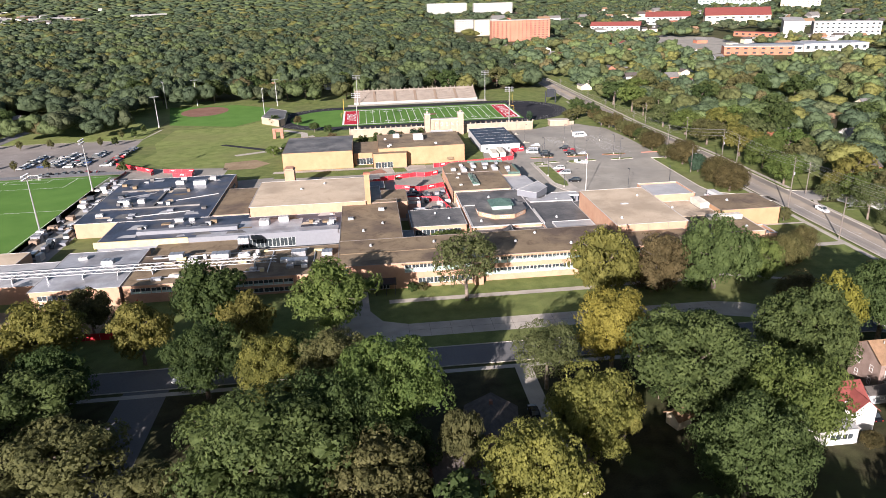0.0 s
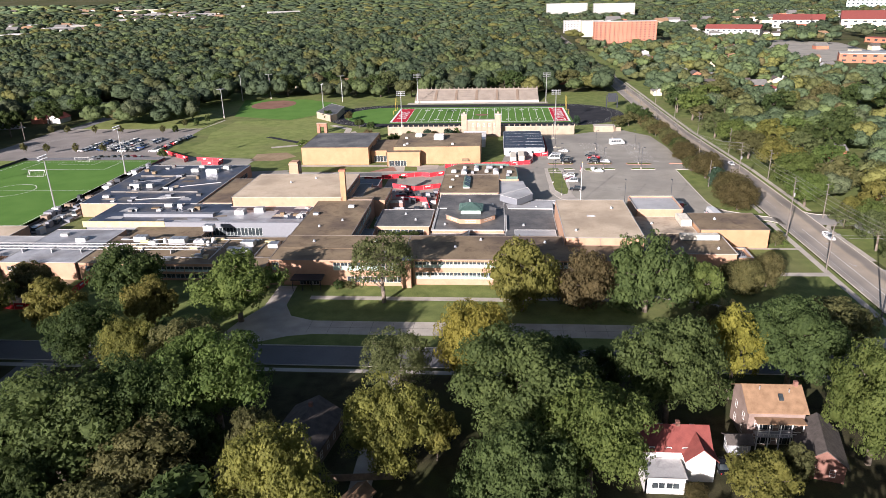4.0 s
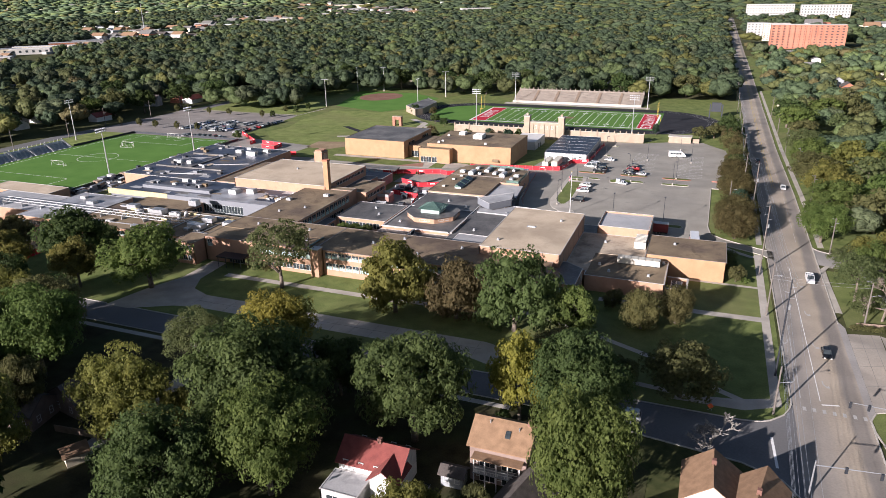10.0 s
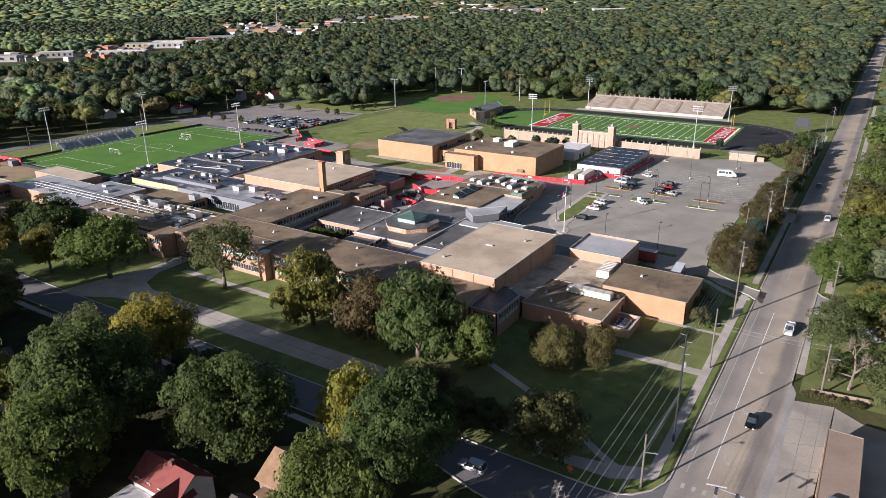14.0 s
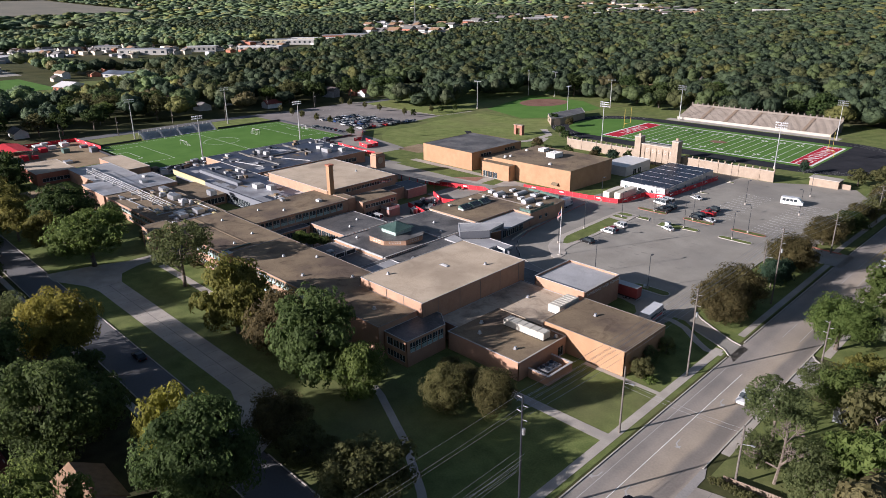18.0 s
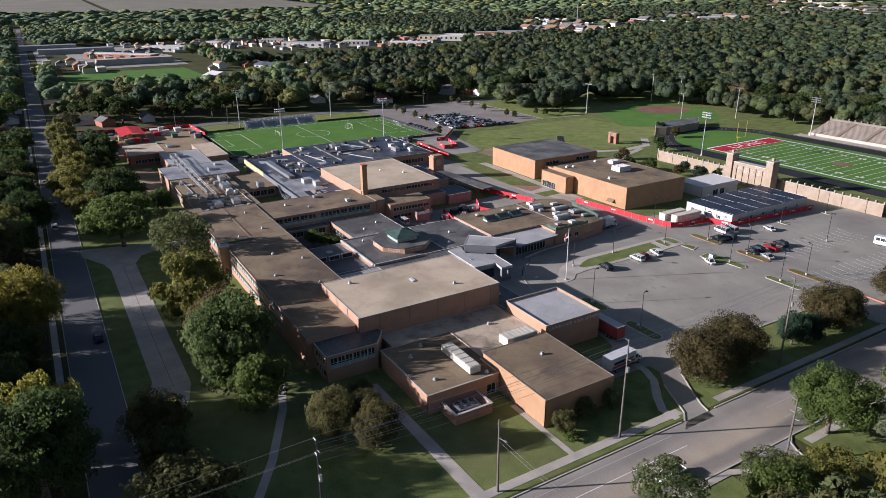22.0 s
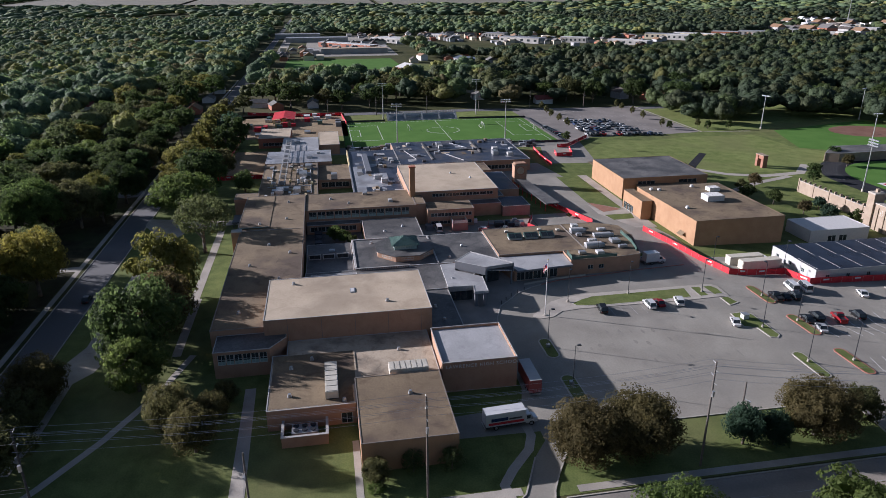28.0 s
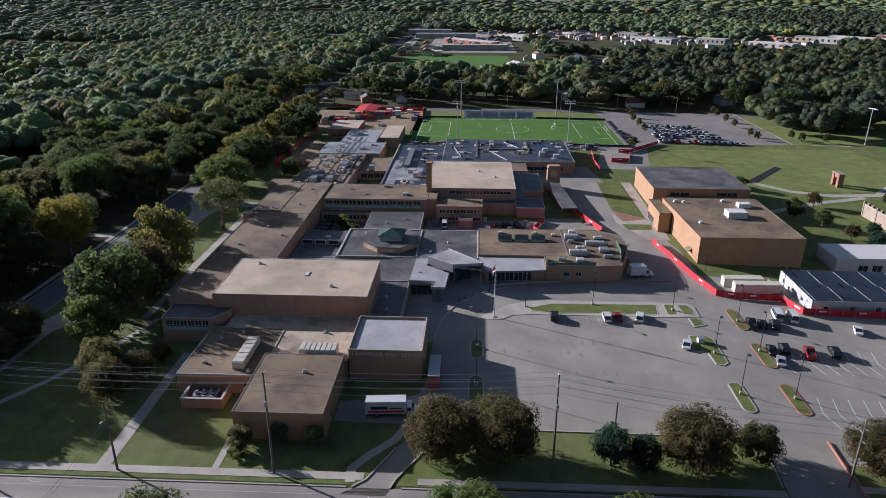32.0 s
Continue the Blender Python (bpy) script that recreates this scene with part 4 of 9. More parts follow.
def block(name, label, poly, z0, z1, wall_mat, roof_mat, openings=None, coping=True, coping_mat=None, category="building", group="", drop=0.15, skip=()):
    """A flat-roofed wing: one wall part a side, a roof slab inside the parapet, a metal coping and its windows.
    openings: side number -> list of (start, end, sill, head, columns, rows, panel share, name)."""
    if isinstance(poly, tuple) and len(poly) == 4 and not isinstance(poly[0], tuple):
        poly = rect(*poly)
    cx, cy = sum(p[0] for p in poly) / len(poly), sum(p[1] for p in poly) / len(poly)
    t = thing(name, (cx, cy, z0), label, category, group)
    inv = t.matrix_basis.inverted()
    for i, a in enumerate(poly):
        if i in skip:
            continue
        b = poly[(i + 1) % len(poly)]
        u = (Vector(b) - Vector(a))
        length = u.length
        m = pose(a[0], a[1], z0, 0, 0, math.degrees(math.atan2(u.y, u.x)))
        holes = [(q[0], q[1], q[2] - z0, q[3] - z0) for q in (openings or {}).get(i, ())]
        w = new("wall", wall_mesh(length, z1 - z0, holes).welded("wall", wall_mat))
        w.parent = t
        w.matrix_basis = inv @ m @ pose(0, 0.002 * (i % 2), 0)
        for q in (openings or {}).get(i, ()):
            cols, rows, panel, nm = (list(q[4:]) + [2, 1, 0.0, "window"][len(q) - 4:])
            put_window(t, m @ pose(q[0], 0.1, q[2] - z0), q[1] - q[0], q[3] - q[2], cols, rows, None, panel, nm)
    top = offset_poly(poly, 0.10)
    part("roof", Mesh().prism(top if drop < 0.3 else offset_poly(poly, 0.32), z1 - 0.75, z1 + 0.03 if drop < 0.3 else z1 - drop), roof_mat, t)
    if coping:
        o, n = offset_poly(poly, -0.04), len(poly)
        inn = offset_poly(poly, 0.14)
        c = Mesh()
        c.add([(x, y, z1 + 0.005) for x, y in o] + [(x, y, z1 + 0.10) for x, y in o] + [(x, y, z1 + 0.10) for x, y in inn] + [(x, y, z1 + 0.005) for x, y in inn],
              [(k * n + i, k * n + (i + 1) % n, ((k + 1) % 4) * n + (i + 1) % n, ((k + 1) % 4) * n + i) for k in range(4) for i in range(n)])
        part("coping", c, coping_mat or (M_COPEDARK if roof_mat is M_ROOF else M_COPING), t)
    return t


def row_of(s0, s1, z0, z1, n, cols=2, rows=1, panel=0.0, gap=0.12, name="window"):
    """n openings side by side between s0 and s1."""
    w = (s1 - s0) / n
    return [(s0 + i * w + gap / 2, s0 + (i + 1) * w - gap / 2, z0, z1, cols, rows, panel, name) for i in range(n)]


# front wing, two storeys, west half and east half
block("front_wing", "two-storey buff brick school wing with a brown roof and green windows", [(-5, 165.7), (31.4, 165.7), (31.4, 185.4), (-5, 185.4)], 0, 7.3, M_BRICK, M_ROOF,
      {0: row_of(17.6, 36.0, 4.4, 6.9, 9, 2, 2, 0.45) + row_of(21.2, 36.0, 1.0, 2.7, 7, 2, 1, 0.0) + row_of(8.0, 13.5, 0.1, 2.9, 3, 2, 1, 0, name="glass_door") + row_of(0.8, 2.8, 4.4, 6.6, 1, 2, 2, 0.4)}, skip=())
block("front_wing", "long two-storey buff brick school wing with pale green window bands", [(33.8, 166.8), (95.6, 166.8), (95.6, 178.0), (75.2, 178.0), (75.2, 185.4), (31.5, 185.4), (31.5, 167.2), (33.8, 167.2)], 0, 7.3, M_BRICK, M_ROOF,
      {0: row_of(0.8, 46.5, 4.9, 6.9, 22, 2, 2, 0.4) + row_of(0.8, 46.5, 1.7, 3.6, 22, 2, 2, 0.4)})
wing_pier = thing("brick_pier", (32.6, 166.2, 0), "projecting buff brick pier between two school wings", "pier")
part("pier", Mesh().box(31.4, 33.8, 164.4, 167.2, 0, 7.9), M_BRICK, wing_pier)
part("cap", Mesh().box(31.3, 33.9, 164.3, 167.3, 7.9, 8.05), M_COPING, wing_pier)
pc = thing("entrance_canopy", (5.5, 164, 0), "dark flat canopy over glass school doors", "canopy")
part("slab", Mesh().box(1.8, 10.2, 161.6, 165.6, 3.0, 3.35), M_DARKMETAL, pc)
for x in (2.2, 4.8, 7.4, 9.8):
    part("post", Mesh().cyl(x, 161.9, 0, 3.0, 0.1, n=8), M_DARKMETAL, pc)
block("entrance_block", "two-storey buff brick stair block beside the entrance", (-12.2, -5.1, 161.0, 169), 0, 6.6, M_BRICK, M_ROOF, {0: row_of(1, 6, 4, 5.6, 3) + row_of(1, 6, 1, 2.6, 3)})
# roof joint and low wall on the front wing
rj = thing("roof_divider", (16, 170, 7.2), "low roof wall dividing the brown roof", "parapet")
part("wall", Mesh().box(29.2, 29.7, 166.1, 175, 7.16, 7.6), M_ROOF, rj)
part("wall", Mesh().box(-4.6, 29.2, 174.6, 175.1, 7.16, 7.45), M_ROOF, rj)
part("coping", Mesh().box(29.15, 29.75, 166.1, 175.1, 7.6, 7.68), M_TEALROOF, rj)
# east end of the front wing
block("east_wing", "brick school wing end with a window band and shaded roof", [(95.7, 168.2), (103, 168.2), (103, 179.5), (98.6, 182.7), (95.7, 182.7)], 0, 6.0, M_BRICK, M_ROOFDARK,
      {1: row_of(0.8, 10.8, 3.0, 5.4, 6, 2, 2, 0.35), 0: row_of(0.8, 6.6, 3.4, 5.2, 3) + row_of(0.8, 6.6, 0.8, 2.4, 3)})
# classroom wing across the courtyard
block("classroom_wing", "two-storey school wing with a brown flat roof and courtyard windows", (-5, 13.6, 185.5, 222), 0, 7.0, M_BRICK, M_ROOF,
      {1: row_of(1.0, 34.4, 3.9, 6.4, 12, 2, 2, 0.38, gap=0.3) + row_of(1.4, 30, 1.0, 2.8, 12, 2, 1, 0.0)})
# gymnasium
block("gymnasium", "tall tan-roofed brick gymnasium with plain walls", (75.4, 97.2, 178.2, 214.3), 0, 9.5, M_BRICK, M_ROOFTAN, {})
gy_t = thing("roof_hatch", (84.5, 197.6, 9.35), "small square metal roof hatch", "roof hatch")
part("frame", Mesh().box(83.6, 86.2, 197.0, 198.2, 9.34, 9.62), M_STEEL, gy_t)
part("lid", Mesh().box(83.9, 85.9, 197.2, 198.0, 9.62, 9.72), M_WHITE, gy_t)
for x, y, dx, dy in [(97.21, 183 + i * 7.2, 0.09, 0.16) for i in range(5)] + [(79 + i * 6, 178.1, 0.16, 0.09) for i in range(4)]:
    dp = thing("downpipe", (x, y, 0), "thin dark downpipe on the gymnasium wall", "pipe", "downpipes on the gymnasium")
    part("pipe", Mesh().box(x, x + dx * 0.7, y, y + dy * 0.7, 4.3 if dx < dy else 6.1, 9.4), M_COPEDARK, dp)
# low theatre wing, theatre and lettered tower
block("theatre_wing", "low brick wing with a stained tan flat roof", [(97.3, 182.9), (103.2, 182.9), (103.2, 180.0), (123.2, 180.0), (123.2, 196.1), (116.8, 196.1), (116.8, 213.0), (97.3, 213.0)], 0, 4.2, M_BRICK, M_ROOFSTAIN,
      {3: row_of(13.2, 15.4, 0.1, 2.4, 1, 2, 1, 0, name="door")}, coping_mat=M_COPING)
sheet_roof = thing("roof_patch", (112, 190, 4.236), "brown roofing over the south part of the roof", "roofing")
part("roofing", Mesh().box(103.6, 116.7, 180.4, 196.4, 4.236, 4.25).box(116.7, 122.8, 180.4, 195.7, 4.236, 4.25), M_ROOF, sheet_roof)
part("seam", Mesh().box(103.6, 116.6, 196.45, 196.75, 4.236, 4.36), M_ROOFTAN, sheet_roof)
block("theatre", "brick theatre block with a brown flat roof", (117, 137.5, 196.2, 212.5), 0, 5.7, M_BRICK2, M_ROOF, {2: row_of(6, 7.4, 0.1, 2.3, 1, 1, 1, 0, name="door")})
tower = block("lettered_tower", "square brick block with a grey roof and school lettering", (101.4, 116.4, 213.3, 228.4), 0, 6.7, M_BRICK, M_ROOFGREY, {}, drop=0.4)
lettering("LAWRENCE HIGH SCHOOL", 1.05, pose(116.47, 221.4, 5.75, 90, 0, 90), M_WHITE, "pale metal letters on brick", "school_lettering", tower, 0.03, 1.2)


def rooftop_unit(x0, x1, y0, y1, z0, z1, label, ribs=6, along="x", mat=None):
    t = thing("rooftop_unit", ((x0 + x1) / 2, (y0 + y1) / 2, z0), label, "air conditioner", "rooftop machines")
    part("base", Mesh().box(x0 + 0.1, x1 - 0.1, y0 + 0.1, y1 - 0.1, z0 - 0.05, z0 + 0.2), M_DARKMETAL, t)
    part("casing", Mesh().box(x0, x1, y0, y1, z0 + 0.2, z1), mat or M_WHITE, t)
    for i in range(ribs):
        a, b = (i + 0.12) / ribs, (i + 0.88) / ribs
        if along == "x":
            part("panel", Mesh().box(x0 + (x1 - x0) * a, x0 + (x1 - x0) * b, y0 + 0.1, y1 - 0.1, z1 + 0.002, z1 + 0.09), mat or M_WHITE, t)
        else:
            part("panel", Mesh().box(x0 + 0.1, x1 - 0.1, y0 + (y1 - y0) * a, y0 + (y1 - y0) * b, z1 + 0.002, z1 + 0.09), mat or M_WHITE, t)
    return t


rooftop_unit(110.2, 121.2, 190.6, 193.0, 4.26, 5.9, "long cream ribbed rooftop air handler", 6, "x", M_UNIT)
rooftop_unit(113.2, 116.4, 203.0, 210.6, 4.24, 6.3, "cream ribbed rooftop air handler beside the theatre", 7, "y", M_UNIT)
pen = thing("equipment_pen", (126, 186.7, 0), "low brick enclosure round cooling machines", "enclosure")
for q in ((123.5, 128.6, 182.7, 183.0), (123.5, 128.6, 190.5, 190.8), (128.3, 128.6, 183.0, 190.5)):
    part("wall", Mesh().box(*q, 0, 2.1), M_BRICK, pen)
part("coping", Mesh().box(123.4, 128.7, 182.6, 183.1, 2.1, 2.2).box(123.4, 128.7, 190.4, 190.9, 2.1, 2.2).box(128.2, 128.7, 183.1, 190.4, 2.1, 2.2), M_COPING, pen)
ch = thing("chiller", (126, 186.6, 0), "grey chiller with round fan outlets", "air conditioner")
part("casing", Mesh().box(124.5, 127.3, 184.4, 189.0, 0.1, 1.9), M_STEEL, ch)
for i in range(3):
    for j in range(2):
        part("fan", Mesh().cyl(125.2 + j * 1.3, 185.2 + i * 1.5, 1.9, 2.15, 0.5, n=12), M_DARKMETAL, ch)

# courtyard wings and library
block("library_wing", "low dark-roofed wing beside the courtyard", (36.0, 59.0, 199.2, 239.6), 0, 4.0, M_BRICK, M_ROOFDARK, {3: row_of(2, 36, 0.8, 2.8, 12, 2, 1, 0)}, coping_mat=M_WHITE)
block("music_wing", "low dark flat-roofed wing with pale stains", (17.2, 35.2, 203.6, 221.4), 0, 3.9, M_BRICK, M_ROOFDARK, {0: row_of(1, 16, 0.9, 2.8, 6, 2, 1, 0)})
block("link_wing", "low dark-roofed link between gymnasium and library", [(59.2, 186.0), (75.2, 186.0), (75.2, 222.0), (66.5, 231.5), (59.2, 239.6)], 0, 3.8, M_BRICK, M_ROOFDARK, {})
block("link_wing", "low dark roof beside the gymnasium", (75.3, 101.2, 214.5, 221.8), 0, 3.6, M_BRICK, M_ROOFDARK, {2: row_of(2, 24, 0.5, 2.8, 8, 2, 1, 0)})
block("light_roof", "pale stained flat roof with raised edges", (62.0, 74.5, 187.5, 199.5), 3.7, 4.3, M_ROOFGREY, M_ROOFGREY, {}, coping_mat=M_WHITE)
block("skylight_wing", "low wing with a row of dark roof windows", (36.0, 59.1, 186.2, 199.0), 0, 3.2, M_GREYPANEL, M_ROOFDARK, {3: row_of(0.8, 12, 0.5, 2.8, 6, 2, 2, 0)})
def roof_window(x, y, w, z, deep=2.4, high=1.5):
    """An upright glazed dormer on a flat roof, facing +x, with a roof falling back."""
    t = thing("skylight", (x, y + w / 2, z), "dark glazed roof window with a pale frame", "skylight", "skylights on the low wing")
    part("roof", Mesh().add([(x, y, z), (x, y + w, z), (x, y + w, z + high), (x, y, z + high), (x - deep, y, z), (x - deep, y + w, z)], [(0, 3, 4), (1, 5, 2), (3, 2, 5, 4), (0, 1, 2, 3)]), M_ROOFDARK, t)
    for a, b, c, e in ((0, w, 0, 0.2), (0, w, high - 0.2, high + 0.05), (0, 0.22, 0.2, high - 0.2), (w - 0.22, w, 0.2, high - 0.2)):
        part("frame", Mesh().box(x + 0.003, x + 0.16, y + a, y + b, z + c, z + e), M_COPE2, t)
    for q in range(2):
        part("pane", Mesh().box(x + 0.003, x + 0.06, y + 0.22 + q * (w - 0.44) / 2, y + 0.17 + (q + 1) * (w - 0.44) / 2, z + 0.2, z + high - 0.2), M_GLASS, t)


for y in (186.8, 190.7, 194.6):
    roof_window(48.0, y, 3.4, 3.24)
part_roof = thing("roof_hatch", (42, 193.4, 3.24), "square pale hatch on the dark low roof", "roof hatch")
part("frame", Mesh().box(41.2, 42.8, 192.6, 194.2, 3.24, 3.6), M_COPE2, part_roof)
part("lid", Mesh().box(41.4, 42.6, 192.8, 194.0, 3.6, 3.72), M_STEEL, part_roof)
octo = thing("octagon_lantern", (48, 214, 3.9), "eight-sided brick lantern with a green peaked roof", "lantern")
ring = [(48 + 8.6 * math.cos(radians(22.5 + 45 * i)), 214 + 8.6 * math.sin(radians(22.5 + 45 * i))) for i in range(8)]
part("wall", Mesh().prism(ring, 3.85, 5.6), M_BRICK, octo)
part("roof", Mesh().prism([(48 + (x - 48) * 1.04, 214 + (y - 214) * 1.04) for x, y in ring], 5.6, 5.8), M_ROOFDARK, octo)
for i in range(8):
    a, b = ring[i], ring[(i + 1) % 8]
    u = Vector(b) - Vector(a)
    put_window(octo, pose(a[0], a[1], 4.5, 0, 0, math.degrees(math.atan2(u.y, u.x))) @ pose(1.6, -0.03, 0), u.length - 3.2, 0.7, 4, 1)
part("drum", Mesh().box(44.8, 51.2, 210.8, 217.2, 5.8, 7.2), M_TEAL, octo)
for dx, dy, rz_ in ((44.8, 210.77, 0), (51.23, 210.8, 90), (51.2, 217.23, 180), (44.77, 217.2, 270)):
    put_window(octo, pose(dx, dy, 6.0, 0, 0, rz_) @ pose(0.4, 0, 0), 5.6, 1.0, 4, 1)
part("peak", Mesh().add([(44.0, 210.0, 7.2), (52.0, 210.0, 7.2), (52.0, 218.0, 7.2), (44.0, 218.0, 7.2), (48, 214, 8.9), (47.0, 213, 8.55)], [(0, 1, 4), (1, 2, 4), (2, 3, 4), (3, 0, 4), (3, 2, 1, 0)]), M_TEALROOF, octo)
for i in range(-4, 5):
    for s in (-1, 1):
        k = 1 - abs(i) / 5
        part("seam", Mesh().tube((48 + i * 0.85, 214 + s * 4.0, 7.22), (48 + i * 0.85, 214 + s * (4.0 - 4.0 * k), 7.22 + 1.68 * k), 0.05, n=4), M_TEALROOF, octo)
        part("seam", Mesh().tube((48 + s * 4.0, 214 + i * 0.85, 7.22), (48 + s * (4.0 - 4.0 * k), 214 + i * 0.85, 7.22 + 1.68 * k), 0.05, n=4), M_TEALROOF, octo)
for q in ((36.3, 36.7, 199.5, 222), (36.7, 58.4, 199.4, 199.8), (36.7, 58.4, 222, 222.4)):
    rw = thing("roof_curb", ((q[0] + q[1]) / 2, (q[2] + q[3]) / 2, 3.85), "pale low kerb across the dark roof", "roof kerb")
    part("curb", Mesh().box(*q, 3.84, 4.28), M_COPING, rw)

# office wing and the new entrance
block("office_wing", "low office wing with a brown gravel roof", (35.2, 57.3, 239.8, 265.2), 0, 4.5, M_BRICK, M_ROOF, {})
block("office_wing", "low office wing with a brown roof full of machines", [(35.2, 265.3), (57.4, 265.3), (57.4, 258.5), (64.9, 258.3), (64.7, 272.0), (63.6, 279.2), (48.5, 283.6), (39.5, 283), (35.2, 276)], 0, 4.6, M_BRICK, M_ROOF,
      {3: [(5.0, 6.6, 1.5, 2.8, 2, 1, 0), (8.2, 9.8, 1.5, 2.8, 2, 1, 0)]})
strip = block("entrance_hall", "brick entrance corridor with dark glass under a pale metal roof", [(57.4, 239.8), (66.2, 241.9), (64.8, 258.1), (57.4, 258.4)], 0, 3.6, M_BRICK, M_ROOFGREY,
              {1: row_of(0.6, 12.6, 0.2, 2.9, 5, 2, 1, 0, name="glass_panel")}, coping=False)
part("roof_slab", Mesh().prism([(57.6, 239.7), (68.1, 242.2), (66.5, 258.2), (57.6, 258.3)], 3.66, 4.0), M_ROOFGREY, strip)
part("fascia", Mesh().prism(ribbon([(57.6, 239.6), (68.2, 242.1), (66.6, 258.2)], 0.14), 3.5, 4.06), M_GREYPANEL, strip)
lantern = block("entrance_lantern", "raised grey metal entrance portal with an open glazed end", [(57.5, 231.3), (63.4, 225.9), (69.1, 233.0), (67.7, 241.2)], 3.9, 6.2, M_GREYPANEL, M_ROOFGREY, {}, skip=(2,), coping_mat=M_COPE2)
part("glazing", Mesh().prism(ribbon([(66.4, 230.2), (64.2, 237.9)], 0.2), 0.1, 5.4), M_GLASS, lantern)
part("soffit", Mesh().prism([(66.6, 230.4), (69.0, 233.2), (67.6, 240.8), (64.4, 237.9)], [5.25, 5.25, 3.95, 3.95], [5.4, 5.4, 4.1, 4.1]), M_WHITE, lantern)
part("post", Mesh().box(67.3, 67.7, 240.4, 240.8, 0.1, 3.9), M_GREYPANEL, lantern)
part("post", Mesh().box(68.5, 68.9, 233.2, 233.6, 0.1, 5.3), M_GREYPANEL, lantern)
part("ridge", Mesh().prism(ribbon([(57.6, 231.3), (67.6, 241.0)], 0.3), 6.24, 6.4), M_COPE2, lantern)
cn = thing("entrance_canopy", (70, 227, 0), "wide angled grey canopy before the school doors", "canopy")
part("roof", Mesh().prism([(60.3, 222.4), (75.3, 221.9), (75.6, 228.5), (79.4, 227.9), (79.4, 231.2), (70.2, 231.8), (65.0, 225.6), (59.8, 227.0)], 3.7, 4.2), M_ROOFGREY, cn)
part("edge", Mesh().prism(ribbon([(75.4, 221.8), (75.7, 228.4), (79.5, 227.8), (79.5, 231.3), (70.2, 231.9)], 0.16), 3.62, 4.3), M_COPE2, cn)
for x, y in ((78.9, 230.6), (78.9, 228.4)):
    part("column", Mesh().box(x - 0.4, x + 0.4, y - 0.4, y + 0.4, 0.1, 3.7), M_GREYPANEL, cn)
part("fascia", Mesh().box(75.0, 75.2, 222.2, 228.3, 2.7, 3.68), M_STEEL, cn)
for q in range(4):
    part("glazing", Mesh().box(75.05, 75.15, 222.2 + q * 1.53, 223.66 + q * 1.53, 0.1, 2.7), M_GLASS, cn)
for x, y in ((80.2, 235.6), (78.2, 237.3), (76.2, 239.2), (74.4, 241.4), (73.0, 243.6)):
    x, y = x - 0.9, y - 0.7
    bl = thing("bollard", (x, y, 0.1), "dark short metal bollard", "bollard", "bollards before the entrance")
    part("post", Mesh().cyl(x, y, 0.09, 1.05, 0.11, n=8), M_DARKMETAL, bl)
for i in range(3):
    y = 245.6 + i * 5.0
    clere = thing("roof_monitor", (45, y + 2, 4.35), "dark green glazed roof monitor with a slanted hood", "skylight", "roof monitors on the office wing")
    part("wall", Mesh().box(43.8, 46.2, y + 0.1, y + 4.1, 4.3, 5.1), M_COPE2, clere)
    part("hood", Mesh().add([(46.4, y, 5.1), (46.4, y + 4.2, 5.1), (43.6, y + 4.2, 5.1), (43.6, y, 5.1), (44.2, y, 6.1), (44.2, y + 4.2, 6.1)], [(0, 1, 5, 4), (3, 4, 5, 2), (0, 4, 3), (1, 2, 5), (3, 2, 1, 0)]), M_TEALROOF, clere)
    for j in range(2):
        part("pane", Mesh().add([(46.3, y + 0.3 + j * 1.9, 5.17), (46.3, y + 2.0 + j * 1.9, 5.17), (44.6, y + 2.0 + j * 1.9, 5.95), (44.6, y + 0.3 + j * 1.9, 5.95)], [(0, 1, 2, 3)]), M_GLASS, clere)
def curved_unit(x, y0, y1, z, w, h):
    """A rooftop machine with a rounded white hood."""
    t = thing("rooftop_unit", (x, (y0 + y1) / 2, z), "white rooftop machine with a rounded hood", "air conditioner", "rooftop machines")
    part("base", Mesh().box(x - w / 2, x + w / 2, y0, y1, z, z + 0.5 * h), M_STEEL, t)
    prof = [(x + w * 0.53 * math.cos(a * math.pi / 8), z + 0.5 * h + 0.5 * h * math.sin(a * math.pi / 8)) for a in range(9)]
    n = len(prof)
    hood = Mesh().add([(px, yy, pz) for yy in (y0 - 0.1, y1 + 0.1) for px, pz in prof], [(i, i + 1, n + i + 1, n + i) for i in range(n - 1)] + [tuple(range(n)), tuple(reversed(range(n, 2 * n)))])
    part("hood", hood, M_COPE2, t)
    part("duct", Mesh().box(x - w * 0.3, x + w * 0.3, y1 + 0.15, y1 + 1.1, z, z + 0.6 * h), M_STEEL, t)


curved_unit(43.2, 265.8, 269.6, 4.64, 2.2, 1.5)
curved_unit(56.0, 265.8, 270.4, 4.64, 2.2, 1.5)
curved_unit(48.0, 271.4, 276.6, 4.64, 1.9, 1.2)
for i, (x0, x1, y0, y1, h) in enumerate(((38, 40, 267.5, 269.5, 1.0), (46, 47.2, 266.4, 268, 0.8), (51.5, 53, 268, 270.5, 0.9), (52, 54.6, 274.5, 277.2, 0.9), (42.4, 43.8, 274.5, 277, 0.7), (60, 61.4, 262, 264, 0.7), (60.4, 62.4, 267, 269, 0.8), (57.6, 58.8, 275, 277.5, 0.8))):
    rooftop_unit(x0, x1, y0, y1, 4.64, 4.7 + h, "grey rooftop machine on the office wing", 3, "y", M_STEEL if i % 2 else M_COPE2)
for x, y in ((38.5, 246.0), (38.6, 256.5), (40.0, 262.0)):
    rooftop_unit(x, x + 1.2, y, y + 1.2, 4.54, 5.1, "small pale box on the brown gravel roof", 1, "y", M_UNIT)
